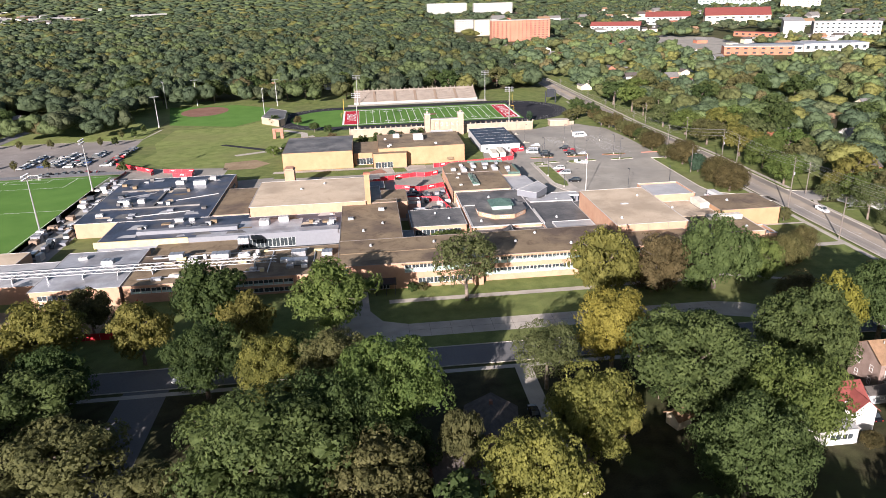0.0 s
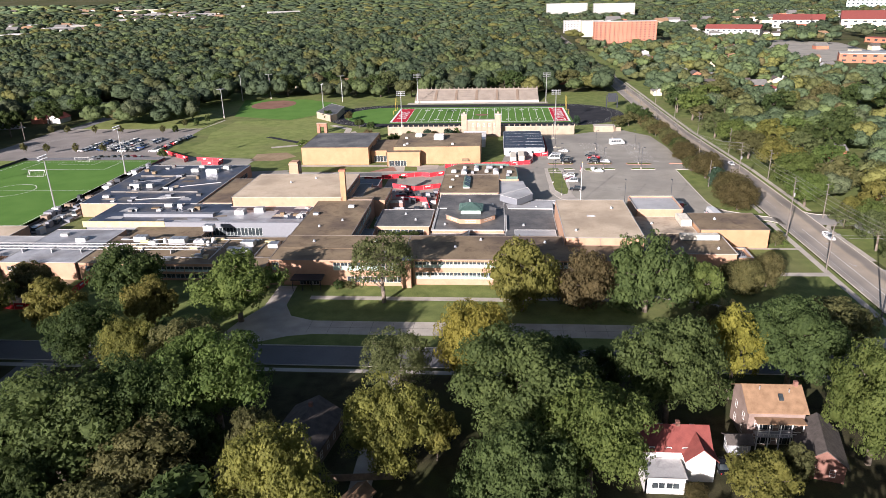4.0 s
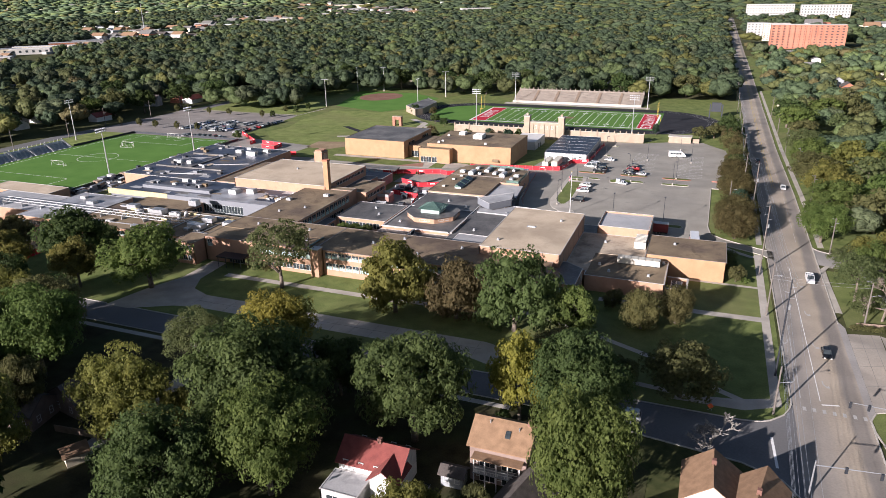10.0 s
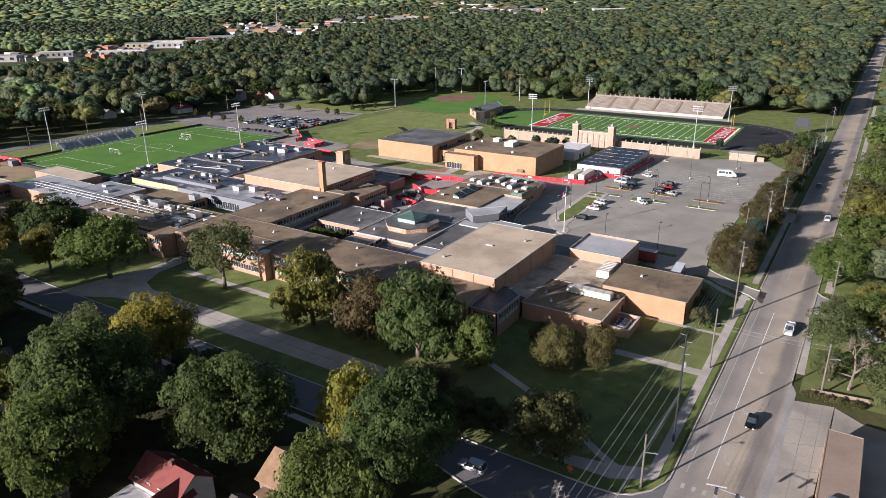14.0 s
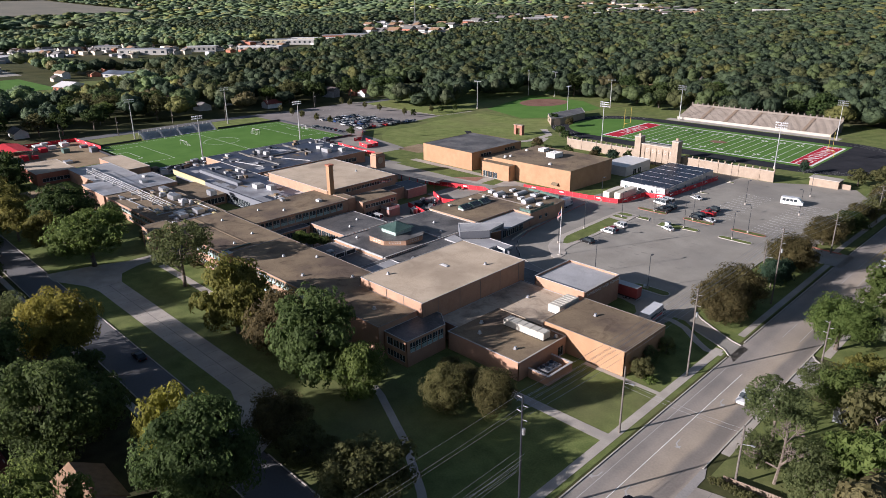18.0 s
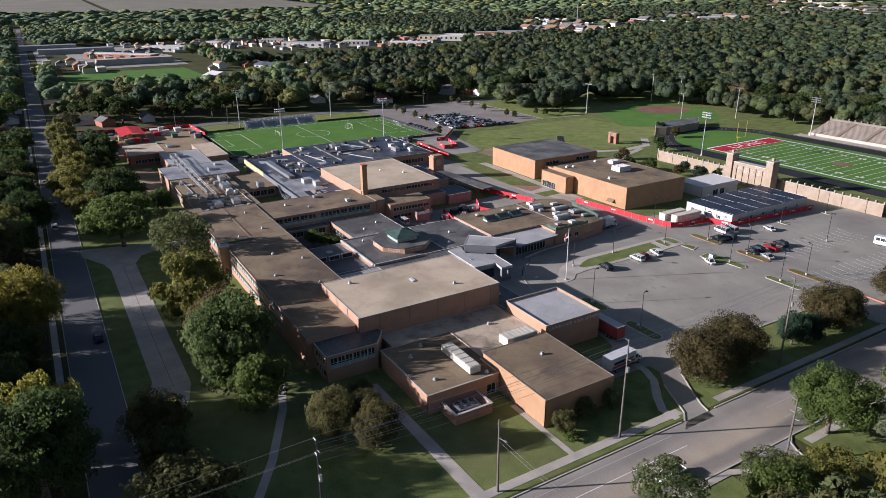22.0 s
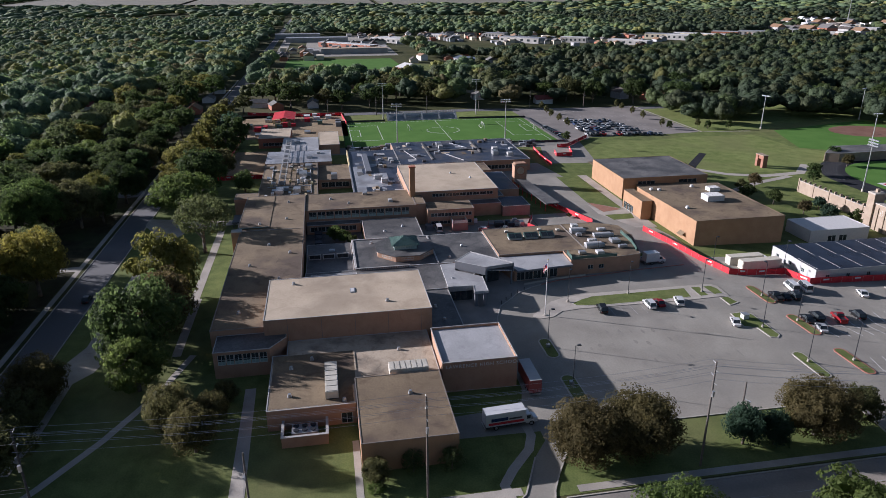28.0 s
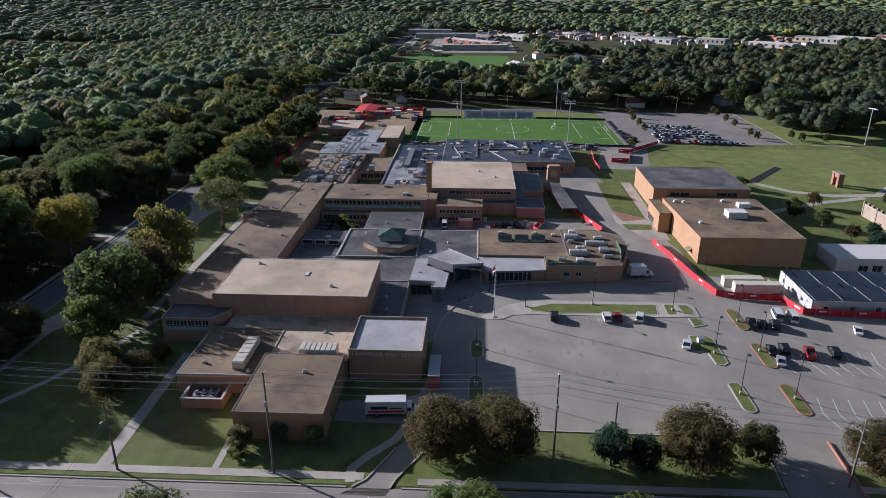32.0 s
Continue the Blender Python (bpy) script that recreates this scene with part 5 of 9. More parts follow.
for pts, lab in (([(60.0, 258.8), (64.6, 258.6), (64.4, 271.8)], "green metal screen at the roof edge"), ([(46.7, 280.6), (55, 280.4), (61.4, 279.0)], "green metal screen at the roof corner")):
    sc = thing("roof_screen", (pts[1][0], pts[1][1], 4.7), lab, "roof screen")
    part("screen", Mesh().prism(ribbon(pts, 0.1), 4.72, 5.5), M_TEALROOF, sc)
    part("rail", Mesh().path([(x, y, 5.7) for x, y in pts], 0.07, 5), M_TEALROOF, sc)
    for x, y in pts:
        part("post", Mesh().cyl(x, y, 4.64, 5.75, 0.08, n=6), M_TEALROOF, sc)
dw = thing("roof_curb", (59.6, 207, 3.84), "pale roof kerb with a row of dark vent holes", "roof kerb")
part("curb", Mesh().box(59.3, 59.7, 199.4, 214.2, 3.84, 4.45), M_COPING, dw)
for i in range(22):
    part("vent", Mesh().box(59.703, 59.74, 199.8 + i * 0.65, 200.15 + i * 0.65, 3.98, 4.35), M_JOINT, dw)

# auditorium with chimney, stair block and kitchens
block("auditorium", "large tan-roofed buff brick auditorium with clerestory windows", (-36, 3.3, 221.2, 253.0), 0, 8.3, M_BRICK, M_ROOFTAN,
      {1: row_of(8, 30, 6.2, 7.4, 9, 2, 1, 0)})
chim = thing("chimney", (3.8, 222.2, 7), "tall square buff brick chimney", "chimney")
part("shaft", Mesh().prism(rect(2.9, 4.7, 221.3, 223.1), 6.8, 17.4), M_BRICK2, chim)
part("cap", Mesh().box(2.7, 4.9, 221.1, 223.3, 17.4, 17.9), M_REDBRICK, chim)
block("stair_block", "buff brick stair block beside the chimney", (3.4, 13.6, 222.1, 225.4), 0, 7.2, M_BRICK, M_ROOF, {})
block("kitchen_block", "three-storey buff brick block beside the service yard", (8.4, 17.6, 225.5, 241.2), 0, 6.0, M_BRICK, M_ROOF, {1: row_of(1, 15, 3.6, 4.9, 6) + row_of(1, 15, 1.0, 2.2, 5)})
block("service_wing", "low brick wing with a wet roof tinted by the blue sky", (-1, 10.2, 253.1, 263), 0, 3.5, M_PINKBRICK, M_WETSKYROOF, {})
block("service_wing", "low brick wing with a dark flat roof", (3.4, 8.3, 225.5, 253), 0, 4.4, M_BRICK, M_ROOFDARK, {})
block("service_wing", "low wing with a blue-grey roof behind the auditorium", (-34, -8, 256.5, 264), 0, 4.3, M_BRICK, M_WETSKYROOF, {})
block("service_wing", "narrow low brick wing behind the auditorium", (-36, -1.2, 253.2, 256.3), 0, 4.0, M_BRICK, M_ROOFDARK, {})
lift_box = thing("loading_dock", (20, 232, 0), "pink-brown brick dock with a railing", "dock")
part("body", Mesh().box(17.8, 22.5, 233, 238, 0, 2.6), M_PINKBRICK, lift_box)
part("rail", Mesh().box(17.9, 22.4, 233.05, 233.15, 2.6, 3.6).box(17.9, 22.4, 237.85, 237.95, 2.6, 3.6).box(22.3, 22.4, 233.2, 237.8, 2.6, 3.6), M_STEEL, lift_box)
bell = thing("clock_tower", (-27, 269.5, 0), "small square brick clock tower with a round clock", "tower")
part("shaft", Mesh().box(-28.9, -25.1, 267, 272, 0, 8.6), M_BRICK, bell)
part("cap", Mesh().box(-29.1, -24.9, 266.8, 272.2, 8.6, 8.9), M_STONE, bell)
part("crown", Mesh().box(-28.6, -25.4, 267.3, 271.7, 8.9, 9.5), M_BRICK, bell)
part("clock_face", Mesh().tube((-25.1, 269.5, 6.6), (-25.0, 269.5, 6.6), 1.5, n=20), M_ROOFTAN, bell)
part("clock_ring", Mesh().tube((-25.06, 269.5, 6.6), (-25.03, 269.5, 6.6), 1.7, n=20), M_REDBRICK, bell)
cw = thing("covered_walkway", (-8, 269, 0), "long flat roof on posts over a walkway", "canopy")
part("roof", Mesh().prism([(-24.8, 266.0), (9, 269.2), (8.4, 274.5), (-24.8, 271.5)], 2.9, 3.25), M_ROOFDARK, cw)
for i in range(8):
    x = -23 + i * 4.4
    part("post", Mesh().cyl(x, 266.6 + i * 0.4, 0, 2.9, 0.12, n=6), M_REDFAB, cw)
    part("post", Mesh().cyl(x, 271.0 + i * 0.4, 0, 2.9, 0.12, n=6), M_REDFAB, cw)

# dark paved courtyard with machines
block("courtyard_walk", "low dark-roofed corridor along the courtyard wall", (13.8, 17.6, 185.8, 203.2), 0, 3.1, M_BRICK, M_ROOFDARK, {1: row_of(1, 16, 0.8, 2.5, 6, 2, 1, 0)}, coping_mat=M_COPE2)
sheet("courtyard", rect(13.7, 35.9, 185.5, 203.4), 0.03, M_ROOFDARK, "dark paved courtyard between school wings", "yard")
for i in range(3):
    rooftop_unit(19.0 + i * 4.2, 22.2 + i * 4.2, 188.2, 190.6, 0.04, 1.7, "grey louvred machine in the dark courtyard", 3, "x", M_DARKMETAL)
rooftop_unit(19.0, 21.5, 195.0, 197.2, 0.04, 1.3, "grey louvred machine in the dark courtyard", 3, "x", M_STEEL)
# white tanks and ducts on the west wing
for x, y, r in ((-28.7, 182.3, 0.62), (-28.3, 185.2, 0.66), (-31.2, 183.6, 0.55), (-45.1, 181.9, 0.7), (-43.0, 184.4, 0.55)):
    tank = thing("roof_tank", (x, y, 5.03), "white rounded tank on the school roof", "tank", "roof tanks")
    part("shell", Mesh().cyl(x, y, 5.04, 6.3, r, n=14).cyl(x, y, 6.3, 6.6, r, r * 0.4, 14), M_COPE2, tank)
    part("base", Mesh().box(x - r, x + r, y - r, y + r, 5.03, 5.2), M_STEEL, tank)
for x0, x1, y0, y1, h in ((-41, -36, 182.4, 185.4, 1.7), (-18.5, -14.5, 180.8, 183.4, 1.5), (-19, -13.5, 174.5, 177.2, 1.4), (-10, -7, 180, 183, 1.2), (-53, -49, 184.5, 187, 1.6)):
    rooftop_unit(x0, x1, y0, y1, 5.03, 5.1 + h, "grey rooftop machine among building material", 3, "x", M_STEEL)
for i, (xa, ya, xb, yb) in enumerate(((-58, 186.6, -14, 187.2), (-58, 171.5, -26, 172.2), (-24, 171, -24, 187), (-12, 171.5, -12, 186), (-78, 228, -58, 232), (-88, 252, -76, 258), (-66, 246, -52, 252))):
    pl = thing("roof_pipe", ((xa + xb) / 2, (ya + yb) / 2, 5.03), "long pale pipe laid over the roof", "pipe", "pipes on the west roof")
    part("pipe", Mesh().tube((xa, ya, 5.25), (xb, yb, 5.25), 0.16, n=6), M_STEEL if i % 2 else M_COPE2, pl)

# patches of other roofing on the wet roofs
rng = random.Random(12)
for i in range(40):
    x, y = (rng.uniform(-90, -56), rng.uniform(228, 276)) if i < 22 else (rng.uniform(-76, -12), rng.uniform(205, 219))
    w, d_ = rng.uniform(2, 7), rng.uniform(1.5, 5)
    sheet("roofing_patch", [(x, y), (x + w, y + rng.uniform(-0.5, 0.5)), (x + w * rng.uniform(0.6, 1), y + d_), (x + rng.uniform(0, 1.5), y + d_ * rng.uniform(0.7, 1))], 5.04 + i * 0.002 - gz(y), rng.choice([M_ROOFTAN, M_ROOFDARK, M_ALUROOF, M_ROOF, M_ROOFGREY]), "loose patch of roofing on the wet roof", "roofing")

# western wings under construction
block("west_wing", "single-storey buff brick wing with a brown roof and stacked steel", [(-61, 168), (-12.3, 168), (-12.3, 169.2), (-5.2, 169.2), (-5.2, 189.5), (-61, 189.5)], 0, 5.0, M_BRICK, M_ROOF, {0: row_of(2, 44, 2.6, 4.2, 16, 2, 1, 0.4) + row_of(20, 44, 0.6, 1.9, 9)})
block("west_wing", "buff brick wing with a grey membrane roof", (-84, -61.2, 167.5, 195.5), 0, 5.2, M_BRICK, M_ALUROOF, {0: row_of(2, 12, 2.6, 4.0, 4) + row_of(2, 12, 0.7, 1.8, 4)})
block("west_wing", "unfinished wing with orange sheathing and a grey roof", (-116, -84.2, 173, 190), 0, 4.9, M_BRICK, M_ROOFGREY, {})
block("west_end", "red brick end wing with a pale flat roof", (-141.5, -116.2, 160.5, 176), 0, 5.0, M_REDBRICK, M_ROOFTAN, {1: row_of(2, 13, 1.2, 2.8, 4)})
block("west_end", "low wing with a pale tan flat roof", (-129, -97, 190.2, 200), 0, 4.8, M_BRICK, M_ROOFTAN, {})
block("inner_wing", "low brown-roofed wing beside the dark courtyard", (-60.8, -36, 189.8, 202.6), 0, 3.8, M_BRICK, M_ROOF, {1: row_of(1, 12, 0.8, 2.8, 4)})
block("rear_wing", "rear wing with a bright foil roof", [(-79.5, 203.0), (-5.2, 203.0), (-5.2, 220.9), (-36.2, 220.9), (-36.2, 224.0), (-79.5, 224.0)], 0, 5.0, M_GREYPANEL, M_WETSKYROOF, {0: row_of(26, 60, 0.6, 3.4, 14, 2, 1, 0)})
foil = thing("foil_roofing", (-38, 210, 4.86), "strip of bright metal foil roofing", "roofing")
part("foil", Mesh().box(-50, -6, 204.0, 207.5, 5.035, 5.06).box(-38, -18, 207.5, 217, 5.035, 5.06), M_ALUROOF, foil)
lb = thing("roof_plenum", (-56, 210, 4.86), "long grey boxed duct on the roof", "duct")
part("body", Mesh().box(-69, -38, 208.8, 211, 5.03, 6.2), M_GREYPANEL, lb)
beam = thing("sheathed_parapet", (-66, 203, 4), "raw yellow sheathing along the roof edge", "parapet")
part("sheathing", Mesh().box(-80, -52, 202.5, 202.95, 3.6, 5.6), M_PLYWOOD, beam)
part("metal", Mesh().box(-51.9, -6, 202.5, 202.95, 3.9, 5.4), M_GREYPANEL, beam)
block("rear_wing", "rear wing with a wet black roof tinted by the blue sky", (-94, -50.2, 224.2, 281), 0, 5.0, M_BRICK, M_WETSKYROOF, {1: row_of(8, 52, 1.2, 3.0, 14)})
block("rear_wing", "low wing with a brown flat roof", (-50, -36.3, 227, 260), 0, 4.5, M_BRICK, M_ROOF, {})
for q in ((-90, -56, 238.5, 239.3), (-73, -72.2, 239.5, 262), (-90, -66, 262, 262.8)):
    rw = thing("roof_parapet", ((q[0] + q[1]) / 2, (q[2] + q[3]) / 2, 4.9), "low dark wall crossing the wet roof", "parapet")
    part("wall", Mesh().box(*q, 5.04, 5.5), M_ROOFDARK, rw)
for i, (x, y, w, d_, h, lab) in enumerate(((-84, 246, 5, 3, 2.2, 0), (-78, 246, 3, 2.5, 2.0, 1), (-62, 268, 6, 3, 2.4, 0), (-70, 270, 4, 3, 2.0, 1), (-58, 274, 3, 3, 2.2, 1), (-88, 232, 3, 2, 1.4, 1), (-30, 213, 4, 4, 2.2, 1), (-24, 215, 4, 3, 2.4, 1), (-8, 212, 3, 3, 1.3, 0), (-2, 206, 2.2, 1.8, 1.1, 0), (8, 214, 2.4, 1.8, 1.2, 1), (-60, 216, 2, 2, 1, 1), (-20, 178, 3, 2.4, 1.6, 0), (-32, 184, 4, 2.5, 1.8, 1), (-40, 186, 2.4, 2.2, 1.5, 1), (-28, 173, 2.2, 1.8, 1.4, 0), (-46, 183, 3, 2, 1.7, 1), (-34, 196, 4, 3, 2.6, 0), (-70, 186, 4, 3, 1.6, 0), (-78, 190, 3, 2, 1.4, 1), (-104, 180, 4, 3, 1.5, 0))):
    w, d_, h = w * 0.8, d_ * 0.8, h * 0.75
    zb = 6.85 if -5 < x < 13 and y < 222 else 8.2 if -36 < x < 3 and 221 < y < 253 else 4.85 if x > -84 else 4.75
    rooftop_unit(x - w / 2, x + w / 2, y - d_ / 2, y + d_ / 2, zb, zb + h, "grey rooftop machine on the school roof", 3, "x", M_COPE2 if lab else M_STEEL)
tr = thing("steel_truss", (-55, 176, 5), "long white lattice truss lying over the roof", "truss")
for z in (6.4, 7.4):
    for y in (175.2, 177.4):
        part("chord", Mesh().tube((-100, y, z), (-22, y, z), 0.10, n=4), M_COPE2, tr)
for i in range(26):
    x = -100 + i * 3
    for y in (175.2, 177.4):
        part("web", Mesh().tube((x, y, 6.4), (x + 1.5, y, 7.4), 0.05, n=4).tube((x + 1.5, y, 7.4), (x + 3, y, 6.4), 0.05, n=4), M_COPE2, tr)
    if i % 3 == 0:
        part("stand", Mesh().box(x - 0.1, x + 0.1, 175.1, 177.5, 4.8, 6.3), M_STEEL, tr)
rng = random.Random(8)
for i in range(38):
    x, y = (rng.uniform(-92, -53), rng.uniform(226, 279)) if i < 22 else (rng.uniform(-77, -40), rng.uniform(212.5, 222)) if i < 31 else (rng.uniform(-16, -7), rng.uniform(208, 219))
    st = thing("stacked_material", (x, y, 4.85), "small stack of building material on the wet roof", "building material", "material on the wet roofs")
    part("crate", Mesh().box(x - rng.uniform(0.3, 1.5), x + rng.uniform(0.3, 1.5), y - rng.uniform(0.3, 1.0), y + rng.uniform(0.3, 1.0), 4.85, 5.05 + rng.uniform(0.25, 1.1)), rng.choice([M_DARKMETAL, M_ROOFDARK, M_COPE2, M_GREYPANEL, M_ROOF, M_STEEL]), st)
rng = random.Random(4)
for i in range(46):
    x, y = rng.uniform(-60, -8), rng.uniform(170, 188.5)
    if 174 < y < 178.5:
        continue
    st = thing("stacked_material", (x, y, 4.85), "small stack of building material on the roof", "building material", "material on the west roof")
    part("crate", Mesh().box(x - rng.uniform(0.4, 1.6), x + rng.uniform(0.4, 1.6), y - rng.uniform(0.3, 0.8), y + rng.uniform(0.3, 0.8), 4.85, 4.85 + rng.uniform(0.3, 1.0)), rng.choice([M_STEEL, M_WHITE, M_PLYWOOD, M_ROOFTAN, M_GREYPANEL]), st)
for i in range(60):
    x, y = rng.uniform(-108, -96), rng.uniform(204, 300)
    st = thing("stacked_material", (x, y, 0.03), "pile of building material beside the turf", "building material", "material beside the soccer field")
    h = rng.uniform(0.5, 2.2)
    part("crate", Mesh().box(x - rng.uniform(0.5, 1.8), x + rng.uniform(0.5, 1.8), y - rng.uniform(0.5, 1.8), y + rng.uniform(0.5, 1.8), gz(y) + 0.02, gz(y) + h), rng.choice([M_STEEL, M_COPE2, M_GREYPANEL, M_DARKMETAL, M_DARKMETAL, M_GREYPANEL, M_WOOD]), st)
for i in range(40):
    x, y = rng.uniform(15, 33), rng.uniform(224, 260)
    h = rng.uniform(0.5, 1.9)
    if 14 < x < 25 and 230 < y < 241:
        continue
    st = thing("stacked_material", (x, y, 0.03), "crate or machine in the service yard", "building material", "material in the service yard")
    part("crate", Mesh().box(x - rng.uniform(0.4, 1.2), x + rng.uniform(0.4, 1.2), y - rng.uniform(0.4, 1.2), y + rng.uniform(0.4, 1.2), 0.02, h), rng.choice([M_STEEL, M_WHITE, M_DARKMETAL, M_DARKMETAL, M_GREYPANEL]), st)
for i in range(30):
    x, y = rng.uniform(-205, -145), rng.uniform(146, 202)
    st = thing("site_container", (x, y, 0.03), "site box or machine in the construction yard", "building material", "material in the construction yard")
    h = rng.uniform(1.0, 2.6)
    part("box", Mesh().box(x - rng.uniform(1, 3), x + rng.uniform(1, 3), y - rng.uniform(1, 2), y + rng.uniform(1, 2), 0.02, h), rng.choice([M_WHITE, M_STEEL, M_REDFAB, M_TEALROOF, M_GREYPANEL, M_PLYWOOD]), st)
rr = thing("red_shelter", (-190, 170, 0), "open red metal shelter in the construction yard", "shelter")
part("roof", Mesh().add([(-203, 163.5, 3.4), (-177, 163.5, 3.4), (-177, 170, 4.4), (-203, 170, 4.4), (-177, 176.5, 3.4), (-203, 176.5, 3.4)], [(0, 1, 2, 3), (3, 2, 4, 5)]), M_REDFAB, rr)
for x in (-202, -190, -178):
    for y in (164, 176):
        part("post", Mesh().cyl(x, y, 0, 3.4, 0.12, n=6), M_STEEL, rr)

# small vents on the flat roofs
rng = random.Random(8)
VENTS = [(4, 180, 7.15), (22, 180, 7.15), (26, 172, 7.15), (45, 176, 7.15), (60, 172, 7.15), (70, 180, 7.15), (88, 172, 7.15), (52, 182, 7.15), (8, 200, 6.85), (2, 194, 6.85), (40, 205, 3.85), (55, 226, 3.85), (30, 210, 3.75), (26, 216, 3.75), (65, 205, 3.65), (70, 224, 3.65), (106, 188, 4.07), (109, 184, 4.07), (119, 184, 4.07), (122.0, 194, 4.07), (105, 206, 4.05), (92, 218, 3.45), (85, 217, 3.45), (124, 206, 5.55), (79, 184, 9.35), (92, 205, 9.35), (-20, 240, 8.15), (-12, 246, 8.15), (47, 231, 3.85), (66, 190, 4.15)]
for x, y, z in VENTS:
    v = thing("roof_vent", (x, y, z), "small pale metal roof vent", "vent", "roof vents")
    part("curb", Mesh().box(x - 0.4, x + 0.4, y - 0.4, y + 0.4, z, z + 0.3), M_STEEL, v)
    part("cowl", Mesh().cyl(x, y, z + 0.3, z + 0.8, 0.42, 0.3, 8), M_STEEL, v)

# gold-brick halls
block("gold_hall", "gold brick hall with a dark flat roof", [(-33.7, 303.2), (-2.4, 302.9), (-2.4, 337.2), (-33.7, 337.2)], -1.3, 7.6, M_BRICK2, M_ROOFDARK, {1: row_of(6, 13, 4.6, 6.3, 2, 2, 1, 0) + row_of(22.5, 30, 4.6, 6.3, 2, 2, 1, 0)}, coping_mat=M_ROOF)
block("gold_hall", "large gold brick hall with a brown flat roof", [(9.4, 303.0), (48.8, 304.2), (48.8, 334.2), (9.4, 334.2)], -1.3, 7.7, M_BRICK2, M_ROOF, {}, coping_mat=M_ROOF)
block("gold_link", "lower gold brick link with dark doorways", (-2.3, 9.3, 308, 332), -1, 5.0, M_BRICK2, M_ROOF, {0: row_of(1.5, 10, -0.3, 2.6, 2, 3, 1, 0, name="door")}, coping_mat=M_ROOF)
block("gold_porch", "gold brick porch beside the hall", (6.5, 22.0, 299.2, 302.8), -0.6, 6.2, M_BRICK2, M_ROOF, {0: row_of(1, 9, -0.2, 2.4, 3, 2, 1, 0, name="door")}, coping_mat=M_ROOF)
gl = thing("wall_hood", (45, 303.6, 2), "small brown hood over a side door", "hood")
part("hood", Mesh().add([(40.5, 303.9, 1.6), (43.5, 303.9, 1.6), (43.5, 302.6, 1.2), (40.5, 302.6, 1.2), (40.5, 303.9, 2.2), (43.5, 303.9, 2.2)], [(0, 1, 2, 3), (4, 3, 2, 5), (0, 3, 4), (1, 5, 2)]), M_ROOF, gl)
rooftop_unit(26.5, 31, 318, 324, 7.55, 9.6, "large white rooftop air handler with a slatted top", 5, "y")
rooftop_unit(17, 20, 325, 329, 7.55, 9.0, "white rooftop air handler on the brown roof", 3, "y")
for x, y in ((14, 306), (15, 308.5), (13, 322), (36, 308)):
    v = thing("roof_vent", (x, y, 7.5), "round white metal roof fan", "vent", "roof vents")
    part("curb", Mesh().box(x - 0.5, x + 0.5, y - 0.5, y + 0.5, 7.5, 7.9), M_WHITE, v)
    part("cowl", Mesh().cyl(x, y, 7.9, 8.5, 0.7, 0.5, 10), M_WHITE, v)
block("white_building", "white metal building with dark doors", (38.5, 50.5, 343, 364), -2.3, 2.6, M_COPE2, M_WHITE, {1: row_of(6.5, 9.5, -2.1, 0.6, 1, 2, 1, 0, name="door") + row_of(10.5, 13.5, -2.1, 0.6, 1, 2, 1, 0, name="door")}, coping_mat=M_WHITE)
port = block("portable_classrooms", "row of white portable classrooms with black roofs", (59.6, 79.4, 323.4, 364.5), -2.0, 2.5, M_COPE2, M_SOLAR, {1: [(3.0 + i * 6.4, 4.2 + i * 6.4, -0.2, 1.0, 2, 1, 0, 'window') for i in range(6)], 0: [(2.4 + i * 5.6, 3.6 + i * 5.6, -0.2, 1.0, 2, 1, 0, 'window') for i in range(3)] + [(6.0, 7.0, -1.7, 0.5, 1, 1, 0, 'door')]}, drop=0.03, coping=False)
for i in range(7):
    y = 323.5 + i * 6.82
    part("roof_seam", Mesh().box(60.4, 69.2, y - 0.05, y + 0.05, 2.5, 2.57).box(70.2, 78.8, y + 0.6, y + 0.7, 2.5, 2.57), M_COPE2, port)
for i in range(12):
    x, y = 61 + (i * 7.3) % 15, 325.5 + i * 3.1
    part("roof_strip", Mesh().box(x, x + 3.4, y, y + 0.35, 2.475, 2.53), M_WHITE, port)
ramp = thing("access_ramp", (58, 320, -1), "timber and metal access ramp with a railing", "ramp")
part("deck", Mesh().prism(ribbon([(60.5, 321.2), (78, 320.8)], 1.6), -1.2, -0.8), M_WOOD, ramp)
part("rail", Mesh().box(60.5, 78, 320.0, 320.06, -0.8, 0.3), M_STEEL, ramp)
M_CONTAINER = ramp_mat("cream_steel", (0.52, 0.48, 0.39), (0.62, 0.58, 0.48), 0.8, 0.6, 8, 0.1)
for (x0, x1, y0, y1, lab) in ((62.6, 65.2, 306.5, 317, "cream metal storage container"), (66.4, 69.0, 308.2, 320.2, "cream metal storage container beside the fence")):
    c = thing("storage_container", ((x0 + x1) / 2, (y0 + y1) / 2, -0.6), lab, "container", "containers behind the fence")
    z = gz(312)
    part("body", Mesh().box(x0, x1, y0, y1, z, z + 2.6), M_CONTAINER, c)
    for i in range(16):
        yy = y0 + (y1 - y0) * (i + 0.3) / 16
        part("rib", Mesh().box(x0 - 0.04, x0 - 0.002, yy, yy + 0.3, z + 0.15, z + 2.45), M_CONTAINER, c)
        part("rib", Mesh().box(x1 + 0.002, x1 + 0.04, yy, yy + 0.3, z + 0.15, z + 2.45), M_CONTAINER, c)
    part("door", Mesh().box(x0 + 0.1, x1 - 0.1, y0 - 0.05, y0 - 0.003, z + 0.1, z + 2.5), M_CONTAINER, c)

